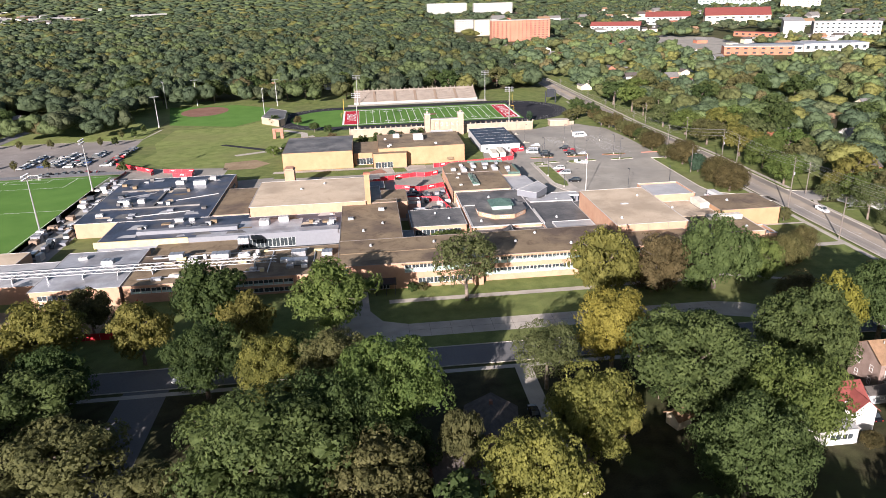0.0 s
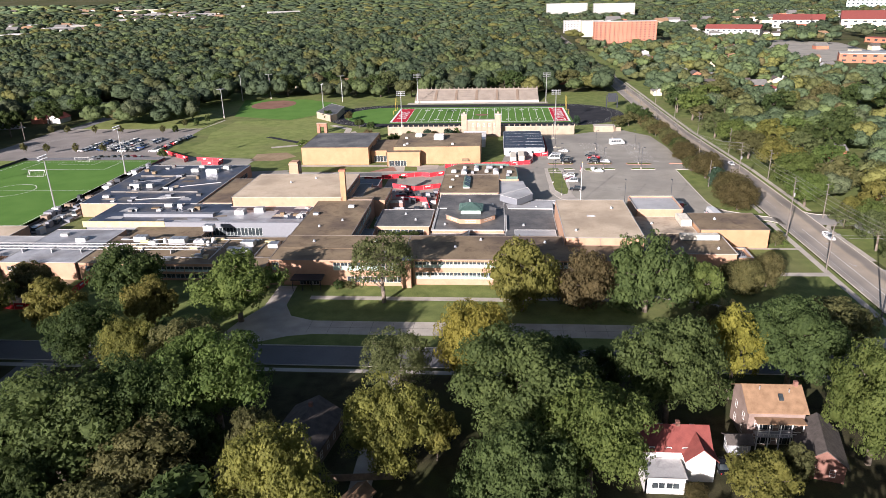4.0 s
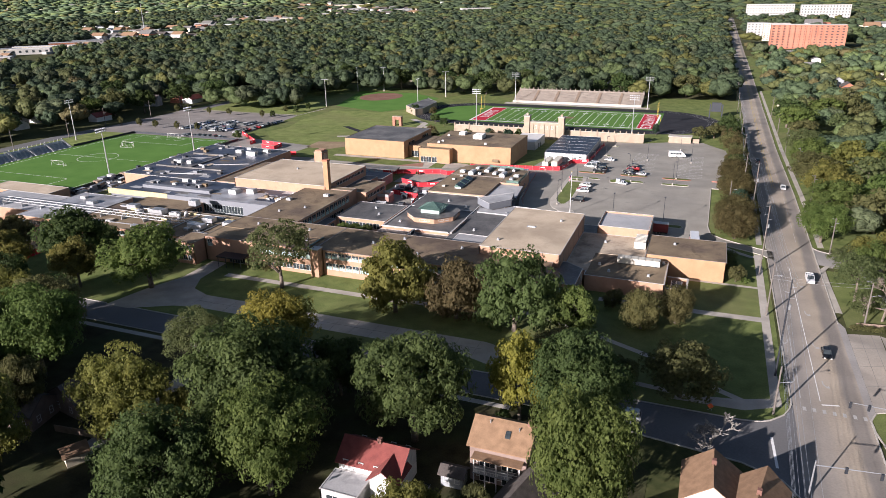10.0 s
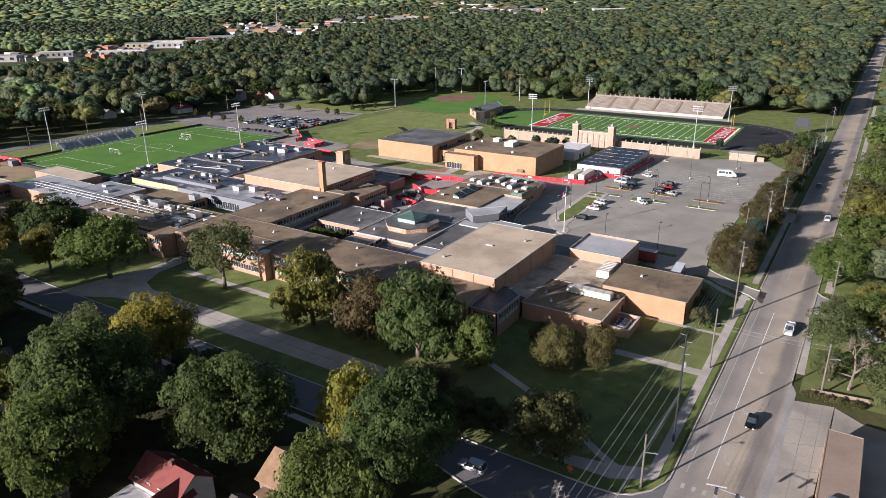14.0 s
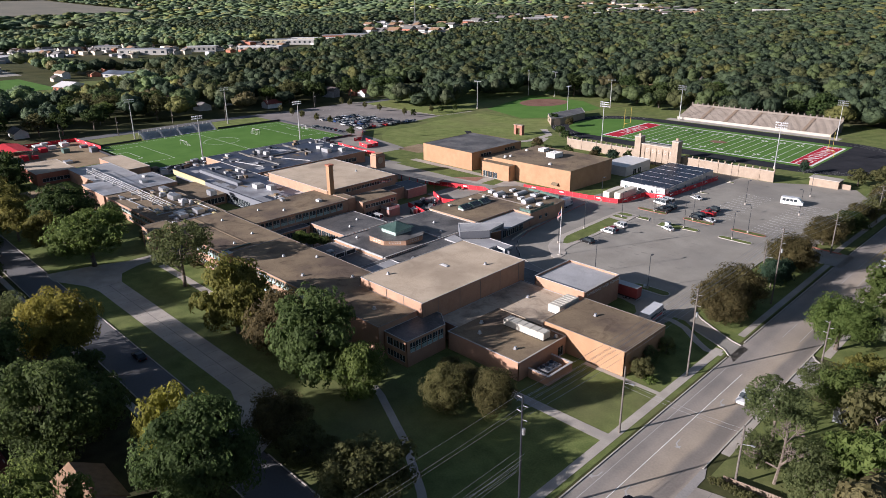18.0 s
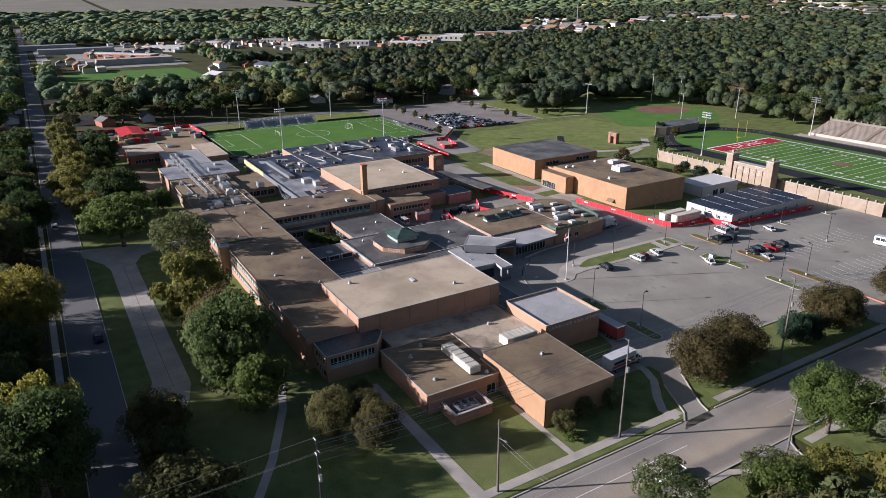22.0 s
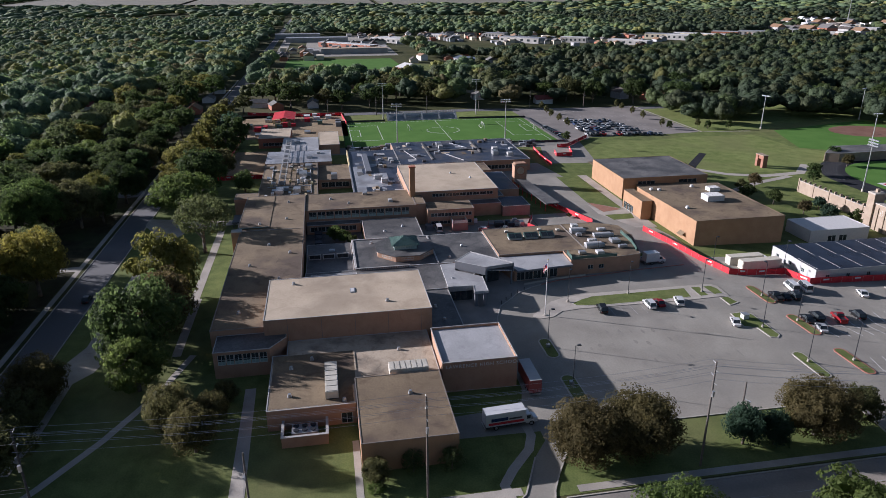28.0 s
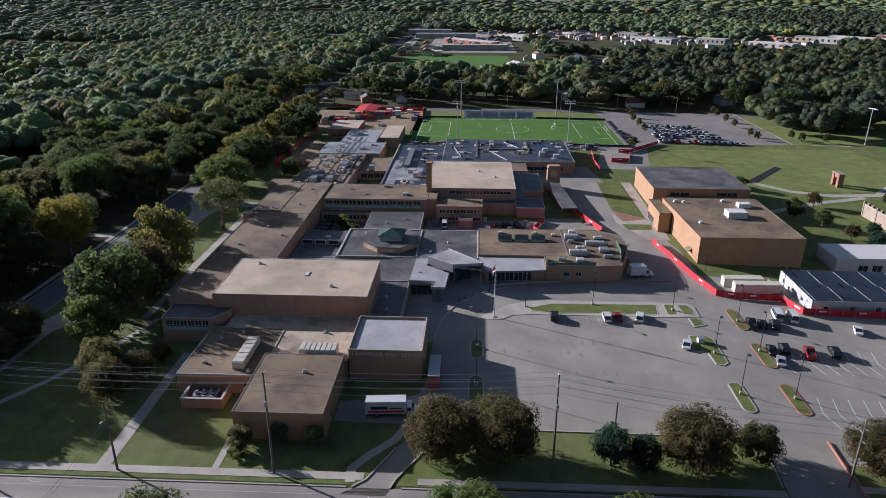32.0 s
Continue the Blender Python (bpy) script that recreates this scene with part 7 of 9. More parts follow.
NEAR = [
    (27.9, 155.3, 8.0, 18, "sparse"), (62.8, 151.6, 8.6, 18.5, "yellow"), (77.8, 153.5, 7.4, 15.2, "brown"), (92.6, 152.0, 9.4, 19.0, "green"), (104.8, 153.8, 5.8, 12.3, "light"),
    (119.5, 162.5, 4.4, 9.5, "bush"), (118.6, 169.6, 3.3, 6.5, "bush"), (126.8, 168.0, 4.2, 9.5, "bush"), (112, 171.5, 2.4, 5, "olive"),
    (106, 135.8, 5.8, 9.8, "bush"), (113.2, 135.4, 4.2, 7.5, "olive"), (129.5, 136.3, 7.4, 12, "olive"), (118, 137, 3.5, 6.5, "olive"),
    (140.3, 198.2, 2.3, 4.8, "olive"), (138.6, 204.6, 2.0, 4.4, "thin"), (139.0, 211.0, 2.0, 4.2, "thin"), (142.2, 198.0, 1.5, 1.6, "light"),
    (140.4, 233.8, 6.5, 11, "bronze"), (140.6, 243.6, 6.7, 11.3, "bronze"), (141.4, 276.6, 6.8, 11, "bronze"), (138.6, 288.0, 3.8, 7.5, "olive"), (140.5, 307.5, 6.0, 9, "bronze"),
    (52.8, 117.5, 7.6, 18, "gold"), (37.5, 112, 6.3, 14.6, "sparse"), (60.8, 98.5, 11.6, 22, "green"), (39.0, 90.0, 7.2, 17.5, "yellow"), (25.6, 73.0, 7.6, 20.0, "yellow"), (46.8, 93.6, 3.0, 10.0, "yellow"),
    (87.2, 106.5, 9.4, 21, "green"), (102.6, 119.0, 5.6, 17, "gold"), (112.9, 118.0, 8.6, 19.5, "green"), (117.6, 96.0, 7.4, 22.0, "light"), (59.5, 76.5, 8.4, 18.0, "green"),
    (71.3, 86.5, 8.2, 19.6, "light"), (-5.5, 143.7, 10.3, 16.8, "light"), (-33.9, 146.0, 8.6, 17.9, "dark"), (-29.7, 119.0, 7.6, 16.2, "dark"), (-24.0, 137.5, 5.8, 14, "yellow"),
    (-46.4, 134.8, 6.4, 14.6, "yellow"), (-62.4, 150.5, 5.3, 12.3, "olive"), (-67.2, 135.6, 9.0, 15.7, "yellow"), (-15.3, 113.5, 6.2, 15.7, "yellow"), (-3.5, 111, 7.6, 16.8, "olive"), (6.4, 100.5, 9.5, 20.2, "light"),
    (-3, 91, 8.5, 19, "dark"), (-46.5, 92.5, 9.6, 14.5, "olive"), (-13.2, 84, 13, 20.2, "green"), (-28.3, 106.5, 3.9, 6, "light"), (96.0, 84.0, 4.8, 10.5, "yellow"), (103.6, 90.4, 2.6, 7.5, "olive"), (17.3, 88.5, 3.8, 13.4, "olive"),
    (-88, 137, 6.5, 15.7, "yellow"), (-100, 147, 6.5, 14.6, "dark"), (-108, 136.5, 6.2, 16.8, "yellow"),
    (-127, 136.6, 6.4, 16.5, "yellow"), (-146, 136.6, 6.4, 16, "olive"), (-165, 136.6, 6.6, 16.5, "yellow"), (-184, 136.8, 6.2, 15, "olive"), (-118, 150, 7, 16.8, "dark"), (-126, 147, 8, 16.8, "pine"), 
    (-38, 161, 4, 9, "green"), (-15, 163.5, 2.2, 4.5, "olive"), (14.5, 163.3, 1.6, 2.6, "dark"), (17.0, 163.5, 1.3, 2.2, "olive"),
    (164.7, 238, 6.8, 12.5, "light"), (168.0, 215.8, 4.6, 7.0, "thin"), (167.4, 194.4, 5.6, 12.5, "sparse"), (174.2, 221.4, 5.2, 8.5, "yellow"), (174.4, 211.0, 5.6, 10.5, "light"), (181.2, 203.4, 6.6, 13, "olive"), (178.0, 181.6, 5.0, 9.5, "thin"), (175.4, 187.6, 3.6, 8.0, "thin"), (168.2, 186.4, 3.4, 6.5, "thin"), (179.4, 191.0, 4.6, 9.5, "light"), (183.6, 214.4, 6.2, 12, "thin"), (184, 190, 6.4, 13.0, "light"), (170, 262, 8, 14.6, "light"), (172, 285, 8.5, 15, "yellow"), (170, 312, 8, 14, "olive"),
    (181, 252, 8, 14, "olive"), (186, 228, 8, 14, "yellow"), (187, 272, 8.5, 15, "light"), (186, 300, 9, 15, "thin"), (172, 340, 8.5, 14, "light"), (186, 330, 9, 15, "yellow"), (171, 366, 8, 14, "thin"),
    (68.0, 115.0, 5.5, 12.0, "dark"), (77.0, 116.2, 4.4, 9.8, "dark"), (-8.5, 116.6, 5.6, 14.0, "dark"), (-57, 117.0, 6.6, 15.0, "dark"), (-70, 116.6, 6.4, 15.0, "olive"), (-84, 117.2, 6.8, 16.0, "dark"),
    (24.5, 194.5, 2.6, 5.2, "light"), (27.5, 197.5, 2.3, 4.6, "light"), (30.5, 199.8, 1.9, 3.8, "green"),
]
for x, y, r, h, k in NEAR:
    tree(x, y, r, h, k, 3 if (r > 6 and y < 125 and x > -30) or k in ("bronze", "bush") or (x < 170 and 230 < y < 240) else 1 if r < 1.8 or x > 178 or x < -85 else 0, low=0.02 if h < 9.6 or k in ("bronze", "bush") else -0.03 if 150 < y < 154 and x > 60 else 0.26 if k == "sparse" else 0.13)
rng = random.Random(21)
# row of trees between the car park and the road
for i in range(13):
    y = 318 + i * 7.6
    tree(142.3 + rng.uniform(-1.2, 1.2), y, rng.uniform(3.4, 4.8), rng.uniform(6.5, 9.5), rng.choice(["bronze", "bronze", "brown", "olive", "dark"]), 0 if i < 5 else 1, group="trees along the parking lot", low=0.12)


tree(141.6, 262.4, 3.3, 8.2, "pine", 0, "rounded blue-green evergreen shrub on the verge", low=0.0)
tree(142.6, 267.6, 2.9, 7.0, "pine", 0, "rounded blue-green evergreen shrub on the verge", low=0.0)
bt = thing("bare_tree", (135.4, 117.4, 0), "bare grey leafless tree beside the street", "tree")
rs = np.random.default_rng(5)
bark = Mesh()


def branch(a, direction, length, r, depth, spread=0.55, taper=0.66):
    b = a + direction * length
    bark.tube(a, b, r, r * 0.6, 5 if depth > 1 else 4)
    if depth == 0:
        return
    for _ in range(3 if depth > 2 else 4):
        q = (direction + Vector(rs.normal(size=3)) * spread).normalized()
        q.z = abs(q.z) * 0.8 + 0.05
        branch(a.lerp(b, rs.uniform(0.6, 1.0)), q.normalized(), length * rs.uniform(0.55, 0.8), r * taper, depth - 1, spread, taper)


branch(Vector((135.0, 118.2, 0)), Vector((-0.03, 0.16, 1)), 4.0, 0.34, 5, 0.85, 0.70)
part("bough", bark, M_GREYBARK, bt)
bt = thing("bare_tree", (171.6, 184.4, 0), "pale half-bare tree beside a garden fence", "tree")
bark = Mesh()
branch(Vector((171.6, 184.4, 0)), Vector((0.08, 0.02, 1)), 4.8, 0.28, 5)
part("bough", bark, M_BARK, bt)
for i in range(9):
    tree(164.6 + i * 1.15, 177.6 + 0.2 * (i % 3), 0.8, 1.3 + 0.3 * (i % 2), "olive", 1, "low green hedge shrub beside the forecourt", "hedge shrubs", low=0.0)
tree(87.2, 85.6, 1.9, 3.2, "bronze", 3, "russet garden bush behind a white house", low=0.1)
# young trees in the far lot and round the stadium
for x, y in ((-208, 336.3), (-191.6, 334.3), (-178, 332.9), (-162, 332.7), (-147, 332.5), (-212.9, 391), (-202.5, 390.4), (-185, 390), (-168.5, 389.5), (-142.2, 389.2), (-134.6, 390), (-131, 412), (-129, 424), (-137, 409)):
    tree(x, y, 1.7, 5.2, rng.choice(["dark", "olive", "olive"]), 1, "small young tree in the parking lot", "young trees in the lot", low=0.12)
for x, y, r, h, k in ((2, 352, 3, 6, "dark"), (10, 358, 3, 6, "green"), (22, 362, 2.6, 5.5, "brown"), (30, 366, 3, 6, "pine"), (18, 371, 2.4, 5, "pine"), (34, 373, 2.2, 5, "green"), (-8, 356, 2.5, 5, "olive"), (-14, 366, 3, 6, "brown"), (-36, 346, 3.2, 5, "green"), (-42, 338, 3.4, 5.5, "light"), (-26, 402, 3, 6, "green"), (-18, 396, 2.6, 5, "dark"), (-52, 432, 3.5, 6, "dark"), (-38, 428, 3, 6, "brown"), (103, 404, 2.0, 6.5, "pine"), (126, 398, 4, 7, "olive"), (133, 404, 5, 8, "olive"), (138, 415, 5, 8.5, "green"), (140, 430, 5, 9, "green"), (140, 380, 5, 8, "olive"), (141, 395, 5, 8, "brown"), (-108, 318, 2.5, 5, "green"), (16, 275.5, 0.9, 1.6, "dark")):
    tree(x, y, r, h, k, 1, low=0.15)

# ---- woods
KEEP_OUT = [(8, 52, 106, 121), (-128, 150, 132, 508), (-6, 89, 505, 516), (96, 150, 508, 522), (147.5, 164.2, -700, 2300), (-2000, 150, 120.5, 133.5), (-50, -36, -300, 124), (-219, -100, 135, 405), (-128, -100, 404, 482), (-140, -55, 430, 508), (70, 98, 62, 104), (96, 113, 78, 112), (124, 148, 76, 122), (10, 32, 76, 108), (31, 39, 76, 120), (30, 52, 60, 85), (162, 180, 118, 200), (162, 210, 214, 229),
            (-570, -385, 150, 286), (-505, -425, 258, 334), (176, 290, 985, 1050), (372, 470, 770, 960), (-960, -560, 140, 300), (-960, -690, 300, 420), (-4000, -2500, -950, 1300), (-1340, -1090, 1200, 1380), (-212, -203, -100, 560), (54, 62, 92, 102), (-26, -14, 94, 106), (-1900, -1500, -260, -120)]


def free(x, y, pad=0.0):
    return not any(a - pad < x < b + pad and c - pad < y < e + pad for a, b, c, e in KEEP_OUT)




# ---------------------------------------------------------------- vehicles
PAINT = {n: car_paint("paint_" + n, c) for n, c in (("white", (0.78, 0.78, 0.77)), ("silver", (0.45, 0.46, 0.47)), ("black", (0.015, 0.016, 0.018)), ("grey", (0.12, 0.125, 0.13)), ("red", (0.30, 0.02, 0.025)), ("blue", (0.03, 0.06, 0.16)), ("tan", (0.32, 0.27, 0.20)))}
CARS = {}


def loft(sections, closed=True):
    """Skin over cross sections of equal point count."""
    m, n = Mesh(), len(sections[0])
    v = [p for s in sections for p in s]
    f = [(k * n + i, k * n + (i + 1) % n, (k + 1) * n + (i + 1) % n, (k + 1) * n + i) for k in range(len(sections) - 1) for i in range(n)]
    f += [tuple(reversed(range(n))), tuple(range((len(sections) - 1) * n, len(sections) * n))]
    return m.add(v, f)


def car_section(y, w, z0, z1):
    h = w / 2
    return [(-h, y, z0 + 0.12), (-h * 0.9, y, z0), (h * 0.9, y, z0), (h, y, z0 + 0.12), (h, y, z1 - 0.14), (h * 0.9, y, z1), (-h * 0.9, y, z1), (-h, y, z1 - 0.14)]


def wheel_parts(parent, x, y, r, width=0.22, rims=True):
    t = part("wheel", Mesh().tube((x - width / 2, y, r), (x + width / 2, y, r), r, n=14), M_TYRE, parent, world_coords=False)
    if not rims:
        return t, None
    rim = part("rim", Mesh().tube((x - width / 2 - 0.012, y, r), (x + width / 2 + 0.012, y, r), r * 0.6, n=10), M_RIM, t, world_coords=False)
    return t, rim


def make_car(kind, colour, far=False):
    """A parked car at the origin, nose towards +y, with body, glasshouse, wheels and lights."""
    L, W, H, hood = {"sedan": (4.7, 1.82, 1.45, 0.78), "suv": (4.8, 1.92, 1.75, 0.95), "pickup": (5.6, 1.98, 1.85, 1.05), "van": (5.6, 2.0, 2.2, 1.1)}[kind]
    t = thing("car" if kind != "van" else "van", (0, 0, 0), "%s parked %s on asphalt" % (colour, {"sedan": "saloon car", "suv": "sport utility car", "pickup": "pickup truck", "van": "passenger van"}[kind]), "car" if kind != "van" else "van")
    h = L / 2
    body = loft([car_section(-h, W * 0.86, 0.35, hood - 0.05), car_section(-h + 0.25, W, 0.25, hood + 0.02), car_section(-0.2, W, 0.22, hood + 0.06), car_section(h - 0.9, W, 0.25, hood), car_section(h - 0.2, W * 0.96, 0.3, hood - 0.12), car_section(h, W * 0.84, 0.38, hood - 0.22)])
    part("body", body, PAINT[colour], t, world_coords=False)
    c0, c1, r0, r1 = {"sedan": (-h + 0.7, h - 1.25, -h + 1.35, h - 2.1), "suv": (-h + 0.1, h - 1.2, -h + 0.4, h - 1.95), "pickup": (-0.6, h - 1.45, -0.35, h - 2.2), "van": (-h + 0.08, h - 0.7, -h + 0.2, h - 1.5)}[kind]
    cab = Mesh()
    b = [(-W * 0.46, c0, hood), (W * 0.46, c0, hood), (W * 0.46, c1, hood), (-W * 0.46, c1, hood)]
    tp = [(-W * 0.38, r0, H - 0.03), (W * 0.38, r0, H - 0.03), (W * 0.38, r1, H - 0.03), (-W * 0.38, r1, H - 0.03)]
    cab.add(b + tp, [(0, 1, 5, 4), (1, 2, 6, 5), (2, 3, 7, 6), (3, 0, 4, 7), (4, 5, 6, 7)])
    part("glass", cab, M_GLASS, t, world_coords=False)
    part("roof", Mesh().prism([(-W * 0.39, r0 - 0.03), (W * 0.39, r0 - 0.03), (W * 0.39, r1 + 0.03), (-W * 0.39, r1 + 0.03)], H - 0.028, H + 0.02), PAINT[colour], t, world_coords=False)
    for s in (-1, 1):
        for ya, yb in () if far else ((c0, r0), (c1, r1), ((c0 + c1) / 2, (r0 + r1) / 2)):
            part("pillar", Mesh().tube((s * W * 0.462, ya, hood), (s * W * 0.382, yb, H), 0.05, n=4), PAINT[colour], t, world_coords=False)
        wheel_parts(t, s * (W / 2 - 0.1), h - 0.95, 0.33, rims=not far)
        wheel_parts(t, s * (W / 2 - 0.1), -h + 0.95, 0.33, rims=not far)
        if far:
            continue
        part("headlight", Mesh().box(s * W * 0.33 - 0.16, s * W * 0.33 + 0.16, h - 0.1, h + 0.02, hood - 0.42, hood - 0.25), M_LAMP, t, world_coords=False)
        part("tail_light", Mesh().box(s * W * 0.36 - 0.1, s * W * 0.36 + 0.1, -h - 0.02, -h + 0.1, hood - 0.3, hood - 0.1), M_TAIL, t, world_coords=False)
    if kind == "pickup":
        part("bed", Mesh().box(-W * 0.4, W * 0.4, -h + 0.15, -0.75, hood + 0.07, hood + 0.09), M_DARKMETAL, t, world_coords=False)
        part("bed_side", Mesh().box(-W * 0.48, -W * 0.41, -h + 0.1, -0.7, hood, hood + 0.3).box(W * 0.41, W * 0.48, -h + 0.1, -0.7, hood, hood + 0.3).box(-W * 0.4, W * 0.4, -h + 0.08, -h + 0.15, hood, hood + 0.3), PAINT[colour], t, world_coords=False)
    return t


def car(x, y, turn, kind, colour, label="", group="", far=False):
    key = (kind, colour, far)
    m = pose(x, y, gz(y) + 0.03, 0, 0, turn)
    if key not in CARS:
        CARS[key] = make_car(kind, colour, far)
        CARS[key].matrix_basis = m
        c = CARS[key]
    else:
        c = copy_thing(CARS[key], m)
    return tagged(c, label, "", group)


PARKED = "cars in the parking lot"
for x, y, turn, kind, colour in ((87.2, 258.5, 84, "suv", "black"), (86.9, 271.2, 88, "suv", "white"), (86.5, 273.9, 92, "sedan", "red"), (86.6, 279.3, 75, "suv", "white"), (99.5, 287.0, 70, "sedan", "white"),
                                 (88.0, 305.5, 80, "pickup", "black"), (87.8, 308.2, 80, "sedan", "black"), (88.0, 311.0, 78, "suv", "black"), (100.4, 305.4, 80, "sedan", "black"), (99.8, 308.4, 80, "suv", "black"), (105.2, 305.6, 70, "sedan", "silver"),
                                 (101.2, 313.4, 75, "pickup", "red"), (100.3, 319.2, 80, "suv", "black"), (82.9, 313.6, 80, "van", "white"), (83.6, 317.0, 80, "van", "white"), (88.8, 330.2, 70, "sedan", "white")):
    car(x, y, turn, kind, colour, "", PARKED)
for x, y, turn, kind, colour in ((158.6, 205, 180, "pickup", "white"), (157.6, 163, 180, "sedan", "black"), (158.8, 300, 180, "sedan", "white"), (152, 350, 0, "sedan", "grey"), (-36, 126, 90, "suv", "white"), (58, 130.4, 90, "sedan", "black"), (121, 126, 92, "suv", "silver"), (33, 104, 0, "sedan", "black"), (93.5, 94, 0, "sedan", "black")):
    car(x, y, turn, kind, colour, "%s %s standing on the street" % (colour, "car" if kind != "pickup" else "pickup truck"), "cars on the streets")
rng = random.Random(3)
cols = ["white", "white", "silver", "black", "grey", "white", "black", "silver", "blue", "grey", "silver", "red"]
for row, (x, y0, n) in enumerate(((-121.2, 335, 15), (-133.5, 336, 12), (-138.8, 336, 7), (-146.5, 339, 10), (-151.5, 339, 9), (-161.0, 337, 10))):
    for i in range(n):
        if rng.random() < 0.12:
            continue
        car(x + rng.uniform(-0.3, 0.3), y0 + i * 3.05, 90 + rng.uniform(-3, 3) + (180 if row % 2 else 0), rng.choice(["sedan", "sedan", "suv", "pickup"]), rng.choice(cols), "", "cars in the far lot", True)
for i in range(8):
    car(-143.5 + i * 3.3, 318.0 + i * 0.2, rng.uniform(-4, 4), rng.choice(["sedan", "suv"]), rng.choice(["black", "grey", "black", "red", "silver"]), "", "cars in the far lot", True)
for i in range(9):
    car(-99 + rng.uniform(-2, 2), 208 + i * 9.5, rng.uniform(-20, 20), rng.choice(["pickup", "van", "suv"]), rng.choice(["white", "silver", "grey", "white"]), "worker's vehicle among building material", "vehicles on the building site", True)
car(21, 228.5, 90, "van", "white", "white van in the service yard")
car(26, 250, 20, "pickup", "grey", "grey pickup truck in the service yard")
car(59.0, 284.6, 0, "pickup", "white", "white pickup beside the office wing")


M_REDPAINT = plain("dull_red_paint", (0.27, 0.05, 0.045), 0.45)


def box_truck(x, y, turn, length, label, stripe=True, cab=True, body=None):
    t = thing("box_truck" if cab else "box_trailer", (x, y, 0.03), label, "truck" if cab else "trailer", turn=turn)
    h = length / 2
    front = h - (2.3 if cab else 0)
    part("cargo_box", Mesh().box(-1.2, 1.2, -h, front - 0.1, 0.95, 3.6), body or PAINT["white"], t, world_coords=False)
    part("chassis", Mesh().box(-0.9, 0.9, -h + 0.1, h - 0.2, 0.5, 0.93), M_DARKMETAL, t, world_coords=False)
    part("bumper", Mesh().box(-1.15, 1.15, -h - 0.12, -h - 0.01, 0.45, 0.75), M_STEEL, t, world_coords=False)
    if cab:
        part("cab", loft([[(-1.05, front, 0.55), (1.05, front, 0.55), (1.05, front, 2.45), (-1.05, front, 2.45)], [(-1.05, front + 0.9, 0.5), (1.05, front + 0.9, 0.5), (1.0, front + 0.9, 2.35), (-1.0, front + 0.9, 2.35)], [(-1.02, front + 1.5, 0.5), (1.02, front + 1.5, 0.5), (0.98, front + 1.5, 1.5), (-0.98, front + 1.5, 1.5)], [(-0.92, h, 0.55), (0.92, h, 0.55), (0.88, h, 1.3), (-0.88, h, 1.3)]]), PAINT["white"], t, world_coords=False)
        part("windscreen", Mesh().add([(-0.9, front + 1.46, 1.55), (0.9, front + 1.46, 1.55), (0.86, front + 0.96, 2.3), (-0.86, front + 0.96, 2.3)], [(0, 1, 2, 3)]), M_GLASS, t, world_coords=False)
        for s in (-1, 1):
            part("side_window", Mesh().box(s * 1.055 - 0.01, s * 1.055 + 0.01, front + 0.15, front + 0.85, 1.5, 2.2), M_GLASS, t, world_coords=False)
            part("mirror", Mesh().box(s * 1.25 - 0.1, s * 1.25 + 0.1, front + 1.0, front + 1.1, 1.5, 1.95), M_DARKMETAL, t, world_coords=False)
    if stripe:
        for s in (-1, 1):
            e = s * 1.206
            part("stripe", Mesh().box(min(e, e + s * 0.006), max(e, e + s * 0.006), -h + 0.5, front - 0.4, 1.25, 1.75), M_REDFAB, t, "red painted stripe", world_coords=False)
            part("stripe", Mesh().box(min(e, e + s * 0.006), max(e, e + s * 0.006), -h + 1.0, front - 3.5, 1.95, 2.6), PAINT["blue"], t, "dark blue painted shape", world_coords=False)
            part("stripe", Mesh().box(min(e, e + s * 0.006), max(e, e + s * 0.006), front - 3.3, front - 0.8, 2.0, 2.35), PAINT["grey"], t, "grey painted bar", world_coords=False)
    for s in (-1, 1):
        for yy in ((-h + 2.0, h - 1.2) if cab else (-h + 2.4, -h + 3.4)):
            wheel_parts(t, s * 0.95, yy, 0.46, 0.3)
    return t


box_truck(129.2, 223.6, -2, 10.0, "white box truck with red and blue stripes at the school", cab=True).matrix_basis = pose(128.9, 223.7, 0.03, 0, 0, 4)
box_truck(116.6, 231.0, 90, 8.6, "red cargo trailer with a pale roof beside the tower", stripe=False, cab=False, body=M_REDPAINT)
part("roof_sheet", Mesh().box(-1.18, 1.18, -4.25, 4.15, 3.6, 3.68), M_COPE2, bpy.data.objects["box_trailer"], "pale roof sheet", world_coords=False)
box_truck(55.5, 287.2, 0, 6.5, "small white box truck beside the office wing", stripe=False).matrix_basis = pose(60.6, 285.2, 0.03, 0, 0, 5)
bus = thing("minibus", (117, 348.3, gz(348)), "white minibus parked in the lot", "bus", turn=-80)
part("body", loft([[(-1.1, -3.6, 0.5), (1.1, -3.6, 0.5), (1.1, -3.6, 2.8), (-1.1, -3.6, 2.8)], [(-1.15, -3.3, 0.4), (1.15, -3.3, 0.4), (1.15, -3.3, 3.0), (-1.15, -3.3, 3.0)], [(-1.15, 2.2, 0.4), (1.15, 2.2, 0.4), (1.15, 2.2, 3.0), (-1.15, 2.2, 3.0)], [(-1.05, 3.0, 0.4), (1.05, 3.0, 0.4), (1.0, 3.0, 2.2), (-1.0, 3.0, 2.2)], [(-0.95, 4.0, 0.5), (0.95, 4.0, 0.5), (0.9, 4.0, 1.3), (-0.9, 4.0, 1.3)]]), PAINT["white"], bus, world_coords=False)
